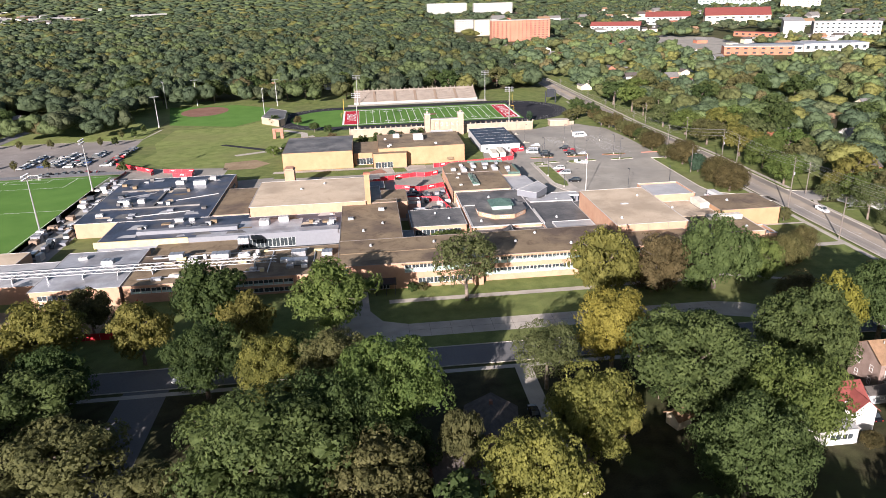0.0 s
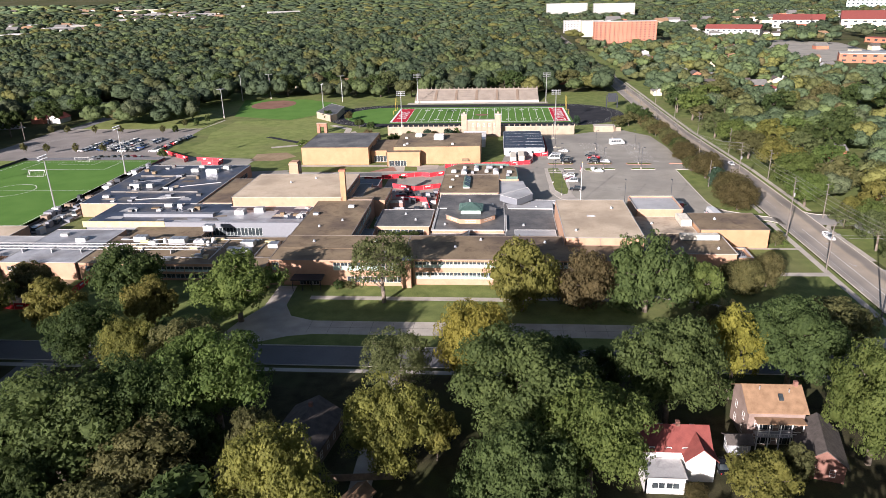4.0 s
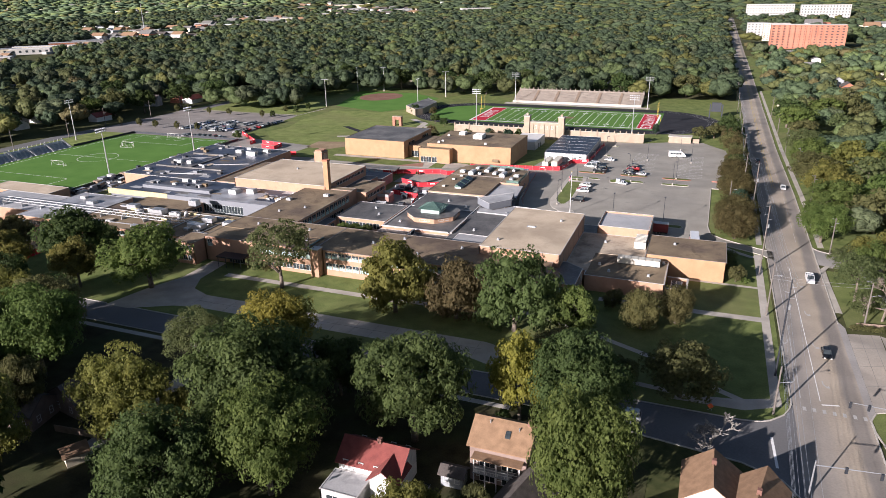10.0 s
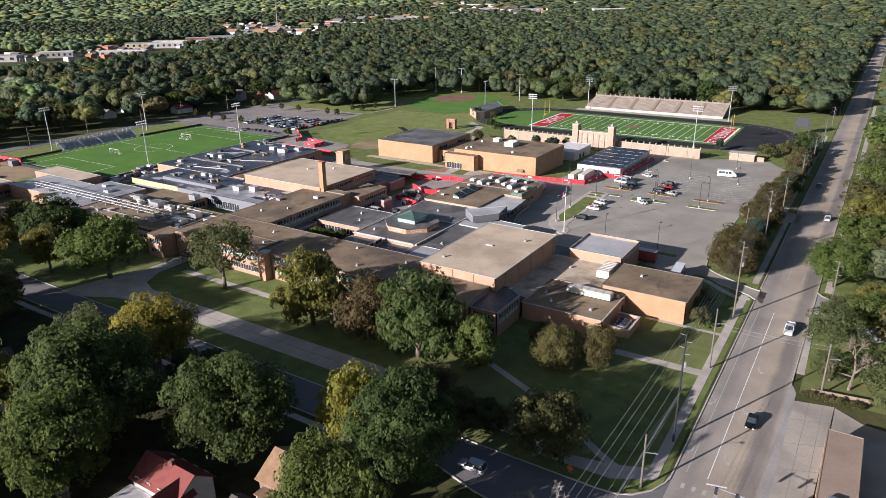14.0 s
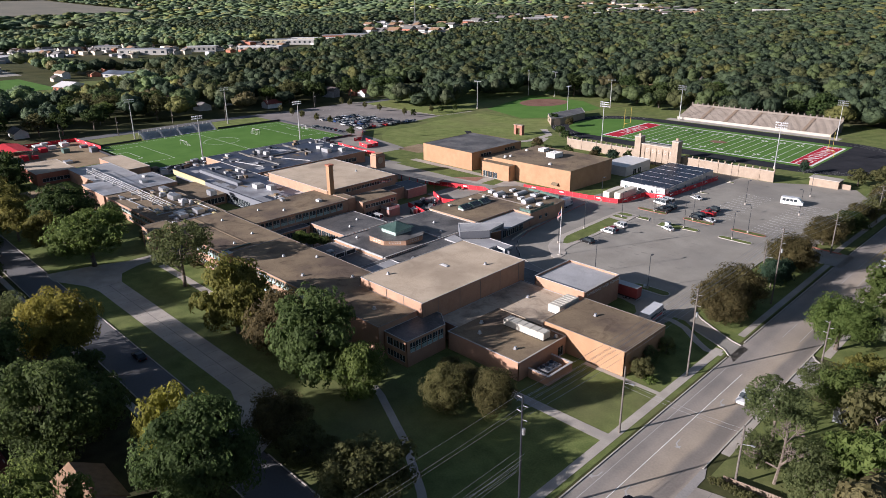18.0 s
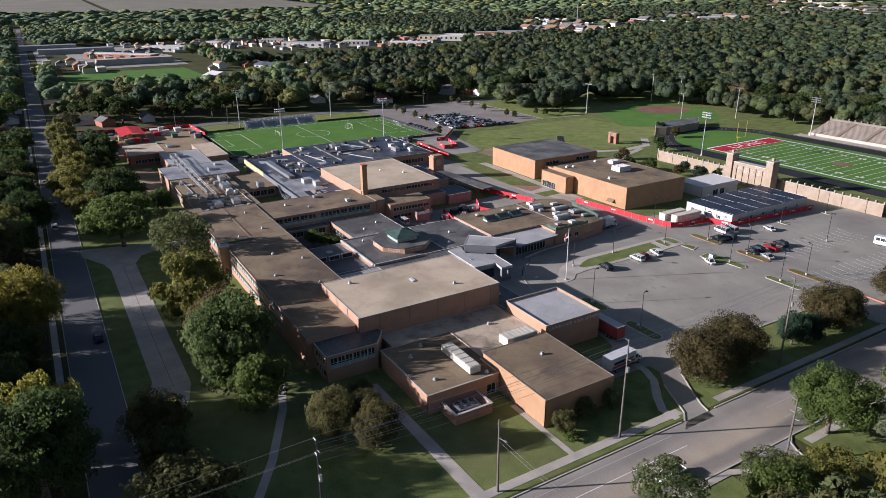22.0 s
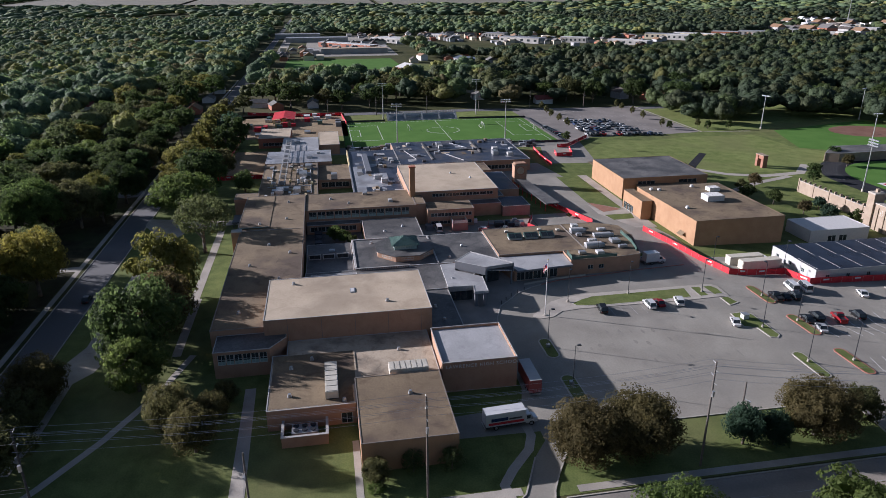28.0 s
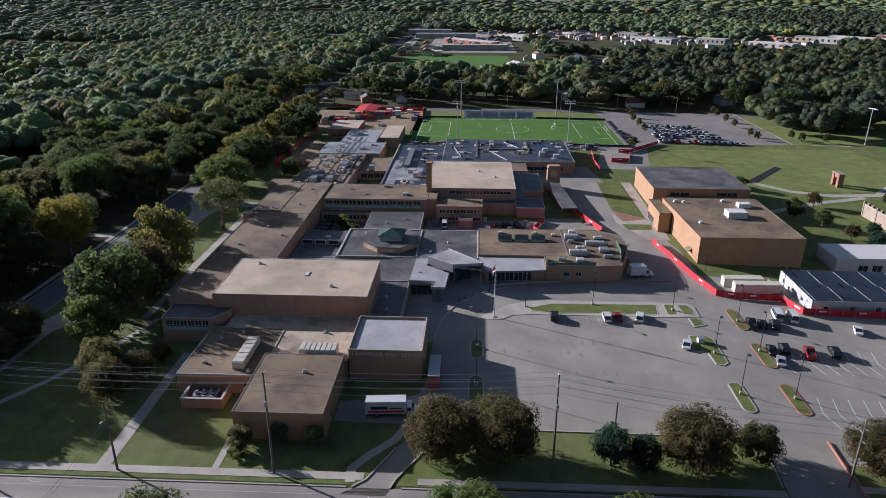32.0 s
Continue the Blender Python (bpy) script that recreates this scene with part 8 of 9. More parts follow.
for s in (-1, 1):
    for i in range(4):
        part("window", Mesh().box(s * 1.156 - 0.01, s * 1.156 + 0.01, -3.0 + i * 1.3, -1.9 + i * 1.3, 1.6, 2.5), M_GLASS, bus, world_coords=False)
    wheel_parts(bus, s * 1.0, 2.6, 0.4)
    wheel_parts(bus, s * 1.0, -2.2, 0.4)
eb = thing("electrical_box", (97.6, 290.6, 0.16), "pale green electrical cabinet on a grass island", "electrical box")
part("cabinet", Mesh().box(96.9, 98.3, 289.9, 291.3, 0.15, 1.3), M_WHITE, eb)
part("lid", Mesh().box(96.8, 98.4, 289.8, 291.4, 1.3, 1.4), M_STEEL, eb)
for x, y in ((104.0, 239.6), (119.5, 239.5)):
    bk = thing("electrical_box", (x - 1.5, y, 0.16), "small pale box on the grass island", "electrical box")
    part("cabinet", Mesh().box(x - 1.9, x - 1.2, y - 0.4, y + 0.4, 0.15, 0.8), M_STEEL, bk)

# ---------------------------------------------------------------- poles and lights
LOT_LAMP = None


def lamp_post(x, y, height=9.5, turn=0):
    global LOT_LAMP
    if LOT_LAMP is None:
        t = thing("lamp_post", (0, 0, 0), "dark slim parking lot lamp post", "street lamp", "lamp posts in the parking lot")
        part("base", Mesh().cyl(0, 0, -0.1, 0.75, 0.3, n=10), M_CONC, t, world_coords=False)
        part("pole", Mesh().cyl(0, 0, 0.75, 9.3, 0.09, 0.06, 8), M_DARKMETAL, t, world_coords=False)
        part("arm", Mesh().tube((0, 0, 9.2), (0.7, 0, 9.35), 0.05), M_DARKMETAL, t, world_coords=False)
        hd = part("head", Mesh().box(0.4, 1.1, -0.25, 0.25, 9.3, 9.5), M_DARKMETAL, t, world_coords=False)
        part("lens", Mesh().box(0.48, 1.02, -0.18, 0.18, 9.27, 9.298), M_LAMP, hd, world_coords=False)
        t.matrix_basis = pose(x, y, gz(y), 0, 0, turn)
        LOT_LAMP = t
        return t
    return copy_thing(LOT_LAMP, pose(x, y, gz(y), 0, 0, turn))


for x, y, tn in ((81.1, 251.8, 0), (79.1, 269.0, 0), (81.5, 288.5, 0), (102.5, 292.2, 0), (118.6, 292.2, 0), (86.1, 302.9, 180), (100.5, 302.8, 180), (119.4, 302.6, 180), (85.6, 341, 0), (102.5, 239.5, 90), (118.7, 239.5, 90), (65.3, 301.0, 0), (71, 319.5, 0), (105, 336, 0), (124, 336, 180), (86.5, 366, 0), (118, 366, 0), (60, 268, 0)):
    lamp_post(x, y, turn=tn)
FLOOD = {}


def light_tower(x, y, z, height, turn, label, rows=2, group="field light towers"):
    t = thing("light_tower", (x, y, z), label, "floodlight", group, turn=turn)
    part("pole", Mesh().cyl(0, 0, -0.2, height, 0.32, 0.14, 10), M_STEEL, t, world_coords=False)
    part("base", Mesh().cyl(0, 0, -0.2, 1.2, 0.5, 0.45, 10), M_CONC, t, world_coords=False)
    for j in range(rows):
        part("crossarm", Mesh().box(-2.6, 2.6, -0.08, 0.08, height - 0.3 - j * 1.1, height - 0.12 - j * 1.1), M_STEEL, t, world_coords=False)
        for i in range(6):
            xx = -2.3 + i * 0.92
            part("floodlight", Mesh().tube((xx, -0.1, height + 0.05 - j * 1.1), (xx, -0.62, height - 0.22 - j * 1.1), 0.16, 0.36, 8), M_STEEL, t, world_coords=False)
    return t


for x, y, tn in ((-107, 229, -90), (-110, 285.5, -90), (-186, 229, 90), (-191.5, 288, 90)):
    light_tower(x, y, gz(y), 21.5, tn, "tall steel floodlight tower beside the soccer turf")
for x, y, tn in ((-0.7, 405, 180), (90.4, 404, 180), (-0.9, 494, 0), (90.6, 490.5, 0)):
    light_tower(x, y, -2.5, 21, tn, "tall steel floodlight tower beside the football field", 3)
for x, y, tn in ((-125, 442, 200), (-139.6, 518, 300), (-119, 524, 0), (-59, 507, 30), (-62, 460, 90)):
    light_tower(x, y, -2.5, 19, tn, "steel floodlight tower beside the ball field", 1)
fp = thing("flagpole", (87.3, 243.8, 0), "tall white flagpole with a flag hanging down", "flagpole")
part("base", Mesh().cyl(87.3, 243.8, 0, 0.3, 0.6, 0.5, 14), M_CONC, fp)
part("pole", Mesh().cyl(87.3, 243.8, 0.2, 14.7, 0.13, 0.07, 10), M_WHITE, fp)
part("finial", Mesh().cyl(87.3, 243.8, 14.7, 15.0, 0.14, 0.05, 10), M_YELLOW, fp)
flag = Mesh()
for i in range(9):
    for j in range(8):
        def fpt(a, b):
            return (87.15 - 0.14 * a + 0.10 * math.sin(a * 1.7 + b), 243.7 - 0.14 * a + 0.14 * math.sin(b * 1.3 + a), 14.2 - b * 0.24 - 0.36 * a)
        flag.add([fpt(i * 0.5, j), fpt(i * 0.5 + 0.5, j), fpt(i * 0.5 + 0.5, j + 1), fpt(i * 0.5, j + 1)], [(0, 1, 2, 3)], 2 if i < 4 and j < 4 else j % 2)
part("flag", flag, [M_REDFAB, M_LINE, PAINT["blue"]], fp, "red and white striped flag with a blue field")

M_POLE = ramp_mat("grey_pole_wood", (0.095, 0.082, 0.070), (0.155, 0.135, 0.117), 1.5, 0.9, 10, 0.3)
POLES = [(147.0, 150.5, 21, 1), (146.8, 179.2, 13.5, 0), (146.4, 205.8, 19.5, 1), (145.7, 252.1, 20, 1), (138.8, 263.2, 10.8, 0), (144.8, 300.5, 13, 1), (145.6, 346, 13, 1), (145.8, 392, 13, 1), (146, 440, 13, 1), (146, 490, 13, 1), (167.2, 180, 11, 0), (165.5, 225, 12, 1), (165.5, 275, 12, 1), (165.5, 325, 12, 1), (165.5, 378, 12, 1), (145.8, 136, 10, 0), (165.5, 430, 12, 1), (165.5, 485, 12, 1), (146.4, 545, 13, 1), (146.4, 600, 13, 1)]
FAR_POLES = [(-200.5, 196, 11, 0), (-200.8, 226, 11, 0), (-201, 258, 11, 0), (-201.2, 292, 11, 0), (-214, 330, 11, 0), (-214.4, 368, 11, 0)]
for x, y, h, arms in POLES + FAR_POLES:
    p = thing("utility_pole", (x, y, gz(y)), "tall dark steel utility pole with insulators" if h > 20 else "weathered wooden utility pole with insulator arms" if arms else "plain weathered wooden utility pole", "utility pole", "utility poles along the road")
    z = gz(y)
    part("pole", Mesh().cyl(x, y, z - 0.3, z + h, 0.21, 0.13, 9), M_DARKMETAL if h > 20 else M_POLE, p)
    for j in range(4 if arms else 0):
        zz, e = z + h - 0.4 - j * 1.15, 1.0 if j % 2 else -1.0
        part("insulator_arm", Mesh().tube((x, y, zz), (x + 0.95 * e, y, zz + 0.12), 0.045, 0.06, 6), M_STEEL, p)
    if arms and h > 14:
        part("transformer", Mesh().cyl(x + 0.38, y, z + h - 6.2, z + h - 5.2, 0.24, n=10), M_STEEL, p)
    if not arms:
        part("lamp_arm", Mesh().tube((x, y, z + h - 3.4), (x + 1.6, y, z + h - 2.9), 0.04), M_STEEL, p)
        part("lamp_head", Mesh().box(x + 1.4, x + 2.0, y - 0.14, y + 0.14, z + h - 2.95, z + h - 2.83), M_STEEL, p)


def wire(a, b, sag, r=0.02):
    m = Mesh()
    pa, pb = Vector(a), Vector(b)
    pts = [pa.lerp(pb, i / 10) - Vector((0, 0, sag * 4 * (i / 10) * (1 - i / 10))) for i in range(11)]
    m.path(pts, r)
    mid = pts[5]
    t = thing("overhead_wire", tuple(mid), "thin dark overhead power line", "power line", "power lines along the road")
    part("cable", m, M_STEEL, t)


main_line = [q for q in POLES if q[3] and q[0] < 150]
for a, b in zip(main_line, main_line[1:]):
    if b[1] > 500:
        break
    for j in range(3):
        for dx in ((-1.1, 1.1) if j else (-1.1, 0.4, 1.1)):
            wire((a[0] + dx, a[1], gz(a[1]) + a[2] - 0.15 - j * 1.2), (b[0] + dx, b[1], gz(b[1]) + b[2] - 0.15 - j * 1.2), 0.7 + 0.1 * j)
for dx, z in ((-0.9, 20.7), (0.9, 19.6), (-0.9, 18.4), (0.8, 11.8), (-0.8, 11.2), (0.4, 10.6), (0, 10.0), (0, 9.4), (0, 8.6)):
    wire((147 + dx, 150.5, z), (143.3 + dx * 0.7, 40, z), 1.2)
for z in (9.6, 8.8):
    wire((145.8, 136, z), (147, 150.5, z), 0.3)
    wire((167.2, 180, z + 0.8), (146.8, 179.2, z + 0.8), 0.4)
sig = thing("traffic_signal", (167.6, 134.2, 0), "steel traffic signal mast with hanging lights", "traffic light")
part("mast", Mesh().cyl(167.6, 134.2, 0, 7.6, 0.16, 0.11, 8), M_STEEL, sig)
part("arm", Mesh().tube((167.6, 134.2, 5.7), (156.6, 133.9, 6.3), 0.1, 0.06), M_STEEL, sig)
for x in (156.9, 159.7):
    s = part("signal_head", Mesh().box(x - 0.2, x + 0.2, 133.6, 133.85, 5.3, 6.5), M_DARKMETAL, sig)
    part("visor", Mesh().box(x - 0.12, x + 0.12, 133.5, 133.6, 6.16, 6.4).box(x - 0.12, x + 0.12, 133.5, 133.6, 5.8, 6.02), M_DARKMETAL, sig)
part("street_sign", Mesh().box(164.6, 166.9, 133.95, 134.0, 5.1, 5.6), M_TEALROOF, sig, "green street sign")
part("bar", Mesh().box(164.9, 166.6, 133.935, 133.948, 5.27, 5.43), M_LINE, sig, "plain white bar")
sig = thing("traffic_signal", (149.4, 114.1, 0), "steel traffic signal mast at the street corner", "traffic light")
part("mast", Mesh().cyl(149.4, 114.1, 0, 6.8, 0.15, 0.11, 8), M_STEEL, sig)
part("arm", Mesh().tube((149.4, 114.1, 6.0), (158.6, 114.6, 6.4), 0.1, 0.06), M_STEEL, sig)
for x in (153.6, 158.2):
    part("signal_head", Mesh().box(x - 0.2, x + 0.2, 114.2, 114.45, 5.4, 6.5), M_DARKMETAL, sig)
brd = thing("roadside_sign", (166.2, 139.8, 0.05), "white roadside sign board on two posts", "sign")
part("board", Mesh().box(165.0, 168.0, 139.75, 139.95, 1.7, 2.9), M_WHITE, brd)
for x in (165.2, 167.8):
    part("post", Mesh().box(x - 0.08, x + 0.08, 139.8, 139.9, 0.03, 1.7), M_STEEL, brd)
for z in (2.05, 2.4):
    part("bar", Mesh().box(165.3, 167.7, 139.735, 139.748, z, z + 0.18), M_DARKMETAL, brd, "plain dark bar")
cone = thing("road_sign", (135, 133.4, 0), "orange roadwork sign beside the street", "sign")
part("panel", Mesh().add([(135, 133.3, 0.4), (135.6, 133.3, 1.0), (135, 133.3, 1.6), (134.4, 133.3, 1.0), (135, 133.36, 0.4), (135.6, 133.36, 1.0), (135, 133.36, 1.6), (134.4, 133.36, 1.0)], [(0, 1, 2, 3), (7, 6, 5, 4)]), plain("orange_sign", (0.75, 0.16, 0.05), 0.6), cone)
part("leg", Mesh().tube((134.6, 133.4, 0), (135, 133.4, 0.6), 0.03).tube((135.4, 133.4, 0), (135, 133.4, 0.6), 0.03), M_STEEL, cone)

# ---------------------------------------------------------------- houses
def house(x, y, w, d, h, rise, turn, wall, roof, label, chimney=None, windows=True, group="", porch=False, name="house"):
    """A gabled house w by d metres with its ridge along its width, walls h high."""
    z = hill(x, y) if abs(x) > 700 or y > 700 else gz(y)
    t = thing(name, (x, y, z), label, "house", group, turn=turn)
    a, b = w / 2, d / 2
    m = Mesh().prism([(-a, -b), (a, -b), (a, b), (-a, b)], -0.3, h, top=False)
    m.add([(-a, -b, h), (-a, b, h), (-a, 0, h + rise)], [(0, 2, 1)]).add([(a, -b, h), (a, b, h), (a, 0, h + rise)], [(0, 1, 2)])
    part("wall", m, wall, t, world_coords=False)
    o, k = 0.45, rise / b
    for s in (-1, 1):
        part("roof", Mesh().add([(-a - o, s * (b + o), h - o * k), (a + o, s * (b + o), h - o * k), (a + o, 0, h + rise), (-a - o, 0, h + rise), (-a - o, s * (b + o), h - o * k + 0.16), (a + o, s * (b + o), h - o * k + 0.16), (a + o, 0, h + rise + 0.16), (-a - o, 0, h + rise + 0.16)], [(0, 1, 2, 3), (4, 5, 6, 7), (0, 1, 5, 4), (0, 3, 7, 4), (1, 2, 6, 5)]), roof, t, world_coords=False)
    if chimney:
        part("chimney", Mesh().box(chimney - 0.32, chimney + 0.32, -0.32, 0.32, h, h + rise + 0.8), M_DARKBRICK, t, world_coords=False)
    if windows:
        storeys = 2 if h > 4.5 else 1
        for s in range(storeys):
            for i in range(max(2, round(w / 2.8))):
                xx = -a + w * (i + 0.5) / max(2, round(w / 2.8))
                for side, yy, rz_ in ((-1, -b - 0.04, 0), (1, b + 0.04, 180)):
                    put_window(t, t.matrix_basis @ pose(xx * -side, yy, 0.9 + s * 2.7, 0, 0, rz_) @ pose(-0.45, 0, 0), 0.9, 1.4, 1, 2, M_WHITE)
            for i in range(2):
                for side, xx, rz_ in ((-1, -a - 0.04, -90), (1, a + 0.04, 90)):
                    put_window(t, t.matrix_basis @ pose(xx, -d * 0.22 + i * d * 0.44, 0.9 + s * 2.7, 0, 0, rz_) @ pose(-0.45, 0, 0), 0.9, 1.4, 1, 2, M_WHITE)
    if porch:
        part("porch_roof", Mesh().box(-a * 0.9, a * 0.9, -b - 2.2, -b - 0.05, 2.4, 2.6), roof, t, world_coords=False)
        for i in (-0.8, 0, 0.8):
            part("post", Mesh().box(a * i - 0.08, a * i + 0.08, -b - 2.1, -b - 1.94, 0, 2.4), M_WHITE, t, world_coords=False)
    return t


M_REDROOF = ramp_mat("red_shingle", (0.140, 0.032, 0.026), (0.20, 0.050, 0.040), 1.0, 0.85, 10, 0.3)
M_BROWNROOF = ramp_mat("brown_shingle", (0.170, 0.102, 0.056), (0.258, 0.160, 0.092), 1.0, 0.9, 10, 0.4)
M_GREYROOF = ramp_mat("grey_shingle", (0.10, 0.095, 0.09), (0.17, 0.165, 0.155), 1.0, 0.9, 10, 0.4)
M_DARKROOF = ramp_mat("dark_shingle", (0.05, 0.042, 0.038), (0.10, 0.085, 0.075), 1.0, 0.9, 10, 0.4)
M_SIDING = ramp_mat("white_siding", (0.52, 0.51, 0.49), (0.65, 0.64, 0.61), 0.6, 0.6, 10, 0.2)
M_CREAM = ramp_mat("cream_siding", (0.52, 0.45, 0.33), (0.64, 0.57, 0.43), 0.6, 0.6, 10, 0.2)
M_BLUESIDE = ramp_mat("grey_siding", (0.22, 0.23, 0.24), (0.31, 0.32, 0.33), 0.6, 0.6, 10, 0.2)
house(85.6, 95.6, 10.5, 6.5, 4.6, 2.4, 0, M_SIDING, M_REDROOF, "white two-storey house with a dull red roof", 0.6)
house(89.0, 92.6, 4.6, 4.4, 4.4, 1.9, 90, M_SIDING, M_REDROOF, "white gabled house extension with a red roof")
annex = block("house_annex", "white flat-roofed house annex", (79.8, 86.2, 87.2, 92.2), 0, 2.9, M_SIDING, M_ROOFGREY, {0: row_of(1, 5.4, 0.9, 2.1, 2)}, category="house")
M_TAUPE = ramp_mat("taupe_brick", (0.17, 0.120, 0.098), (0.25, 0.185, 0.155), 0.6, 0.85, 14, 0.25)
brown_house = house(104.0, 104.6, 9.2, 8.2, 6.8, 2.6, 0, M_TAUPE, M_BROWNROOF, "grey-brown brick two-storey house with a brown shingle roof", 4.0)
k = 2.6 / 4.1
part("roof_light", Mesh().add([(0.6, -2.6, 9.36 - 2.6 * k), (1.4, -2.6, 9.36 - 2.6 * k), (1.4, -1.6, 9.36 - 1.6 * k), (0.6, -1.6, 9.36 - 1.6 * k), (0.6, -2.6, 9.72 - 2.6 * k), (1.4, -2.6, 9.72 - 2.6 * k), (1.4, -1.6, 9.72 - 1.6 * k), (0.6, -1.6, 9.72 - 1.6 * k)], [(0, 1, 5, 4), (1, 2, 6, 5), (2, 3, 7, 6), (3, 0, 4, 7), (4, 5, 6, 7)]), M_GLASS, brown_house, world_coords=False)
for x, y in ((-2.2, -0.8), (2.6, -1.2)):
    part("vent_pipe", Mesh().cyl(x, y, 9.4 + y * k, 10.1 + y * k, 0.12, n=8), M_STEEL, brown_house, world_coords=False)
bp_ = thing("back_porch", (104, 99.6, 0), "white two-level back porch with railings and glazed doors", "porch")
part("deck", Mesh().box(100.4, 108.0, 98.7, 100.35, 2.75, 2.95), M_BLUESIDE, bp_)
part("roof", Mesh().box(100.2, 108.2, 98.5, 100.4, 5.45, 5.62), M_BROWNROOF, bp_)
for i in range(5):
    part("post", Mesh().box(100.5 + i * 1.82, 100.66 + i * 1.82, 98.75, 98.91, 0, 5.45), M_SIDING, bp_)
for z in (3.35, 3.85):
    part("rail", Mesh().box(100.67, 107.9, 98.78, 98.86, z, z + 0.08), M_SIDING, bp_)
for i in range(12):
    part("baluster", Mesh().box(100.95 + i * 0.58, 101.01 + i * 0.58, 98.79, 98.85, 2.95, 3.35), M_SIDING, bp_)
for x in (101.0, 104.6):
    for z in (0.2, 3.0):
        put_window(bp_, pose(x, 100.40, z), 2.6, 2.2, 3, 1, M_SIDING, name="glazed_door")
house(97.4, 98.6, 3.6, 2.4, 2.5, 0.7, 0, M_BLUESIDE, M_DARKROOF, "grey bay-windowed back porch of a grey house", windows=True)
house(109.6, 96.5, 10, 6.5, 3.2, 2.6, 75, M_DARKBRICK, M_DARKROOF, "low brick house with a brown shingle roof")
house(135.2, 107.3, 8.5, 8.0, 3.7, 3.0, 90, M_SIDING, M_BROWNROOF, "white corner house with a steep brown roof", 1.0)
house(141.6, 105.4, 9.0, 6.6, 3.9, 2.9, 78, M_SIDING, M_BROWNROOF, "white gabled wing of the corner house", -2.0)
house(23.5, 97.0, 11, 9, 3.6, 2.6, 80, M_TAUPE, M_DARKROOF, "grey-brown house with a dark shingle roof under trees", 2.5)
house(16.5, 88.0, 9, 7, 3.4, 2.2, 10, M_TAUPE, M_DARKROOF, "grey-brown bungalow with a dark shingle roof")
house(35.4, 82.2, 3.4, 3.0, 2.2, 0.9, 60, M_CREAM, M_BROWNROOF, "cream garden shed with a brown roof", windows=False, name="garden_shed")
house(58.2, 97.0, 3.2, 3.0, 2.3, 1.0, 20, M_CREAM, M_BROWNROOF, "cream garden shed with a brown roof", windows=False, name="garden_shed")
house(-20.5, 99.5, 10, 8, 3.4, 2.4, 0, M_REDBRICK, M_BROWNROOF, "brick house with a brown shingle roof among trees", -3.5)
house(120, 84, 9, 7, 4.6, 2.6, 80, M_SIDING, M_DARKROOF, "white house with a dark roof among trees")
house(176, 213, 8, 7, 3.0, 2.2, 10, M_BLUESIDE, M_GREYROOF, "grey house with a pale roof beside the road")
house(181, 204, 9, 6.5, 3.2, 2.0, 90, M_SIDING, M_GREYROOF, "white house with a grey roof beside the road")
sheet("forecourt", rect(33, 36.6, 84, 121), 0.03, M_CONC, "concrete garden driveway", "driveway")
wf = thing("garden_fence", (170, 180, 0), "weathered timber garden fence", "fence")
for i in range(22):
    x = 165.5 + i * 0.45
    part("board", Mesh().box(x, x + 0.41, 179.4 + i * 0.06, 179.46 + i * 0.06, 0, 1.1), M_WOOD, wf)
block("roadside_shop", "low shop with a tan-brown flat roof beside a forecourt", (169.2, 174.4, 124, 161.4), 0, 4.2, M_BRICK2, M_ROOFSHOP, {3: row_of(2, 35, 0.7, 2.8, 8)}, coping_mat=M_ROOFSHOP)
rooftop_unit(170.6, 172.2, 141, 142.4, 4.05, 5.0, "grey rooftop machine on the shop roof", 3, "x", M_STEEL)
house(175.6, 192.0, 5.0, 4.2, 2.4, 1.3, 10, M_SIDING, M_GREYROOF, "small white garage in a garden", windows=False, name="garage")
for i in range(3):
    lf = thing("timber_fence", (30 + i * 5, 87 - i, 0), "weathered timber garden fence under trees", "fence")
    part("board", Mesh().prism(ribbon([(25 + i * 5, 87 + i * 0.5), (30 + i * 5, 87.5 + i * 0.5)], 0.1), 0, 1.4), M_WOOD, lf)
rng = random.Random(77)
walls, roofs = [M_SIDING, M_SIDING, M_CREAM, M_BLUESIDE, M_REDBRICK], [M_GREYROOF, M_GREYROOF, M_BROWNROOF, M_DARKROOF, M_REDROOF]
made = 0
for box, n in (((172, 330, 230, 640), 26), ((180, 420, 640, 960), 22), ((-330, -225, 40, 118), 8), ((-340, -225, 140, 500), 22), ((-160, 130, 585, 640), 8), ((-560, 120, 620, 1150), 34), ((-620, -340, 20, 500), 30)):
    for _ in range(n):
        x, y = rng.uniform(box[0], box[1]), rng.uniform(box[2], box[3])
        if not free(x, y, 4):
            continue
        house(x, y, rng.uniform(9, 13), rng.uniform(7, 9), rng.choice([3.0, 3.2, 5.2]), rng.uniform(1.8, 2.8), rng.choice([0, 90, 0, 90, 15]), rng.choice(walls), rng.choice(roofs), "small suburban house among the trees", windows=False, group="suburban houses")
        u = Vector((90 - x, 110 - y)).normalized() * 9
        KEEP_OUT.append((x + u.x - 6, x + u.x + 6, y + u.y - 6, y + u.y + 6))


def clear(x, y, half, front):
    """Keeps trees off a building and the open ground before it."""
    u = Vector((90 - x, 110 - y)).normalized() * front
    KEEP_OUT.append((min(x, x + u.x) - half, max(x, x + u.x) + half, min(y, y + u.y) - half, max(y, y + u.y) + half))


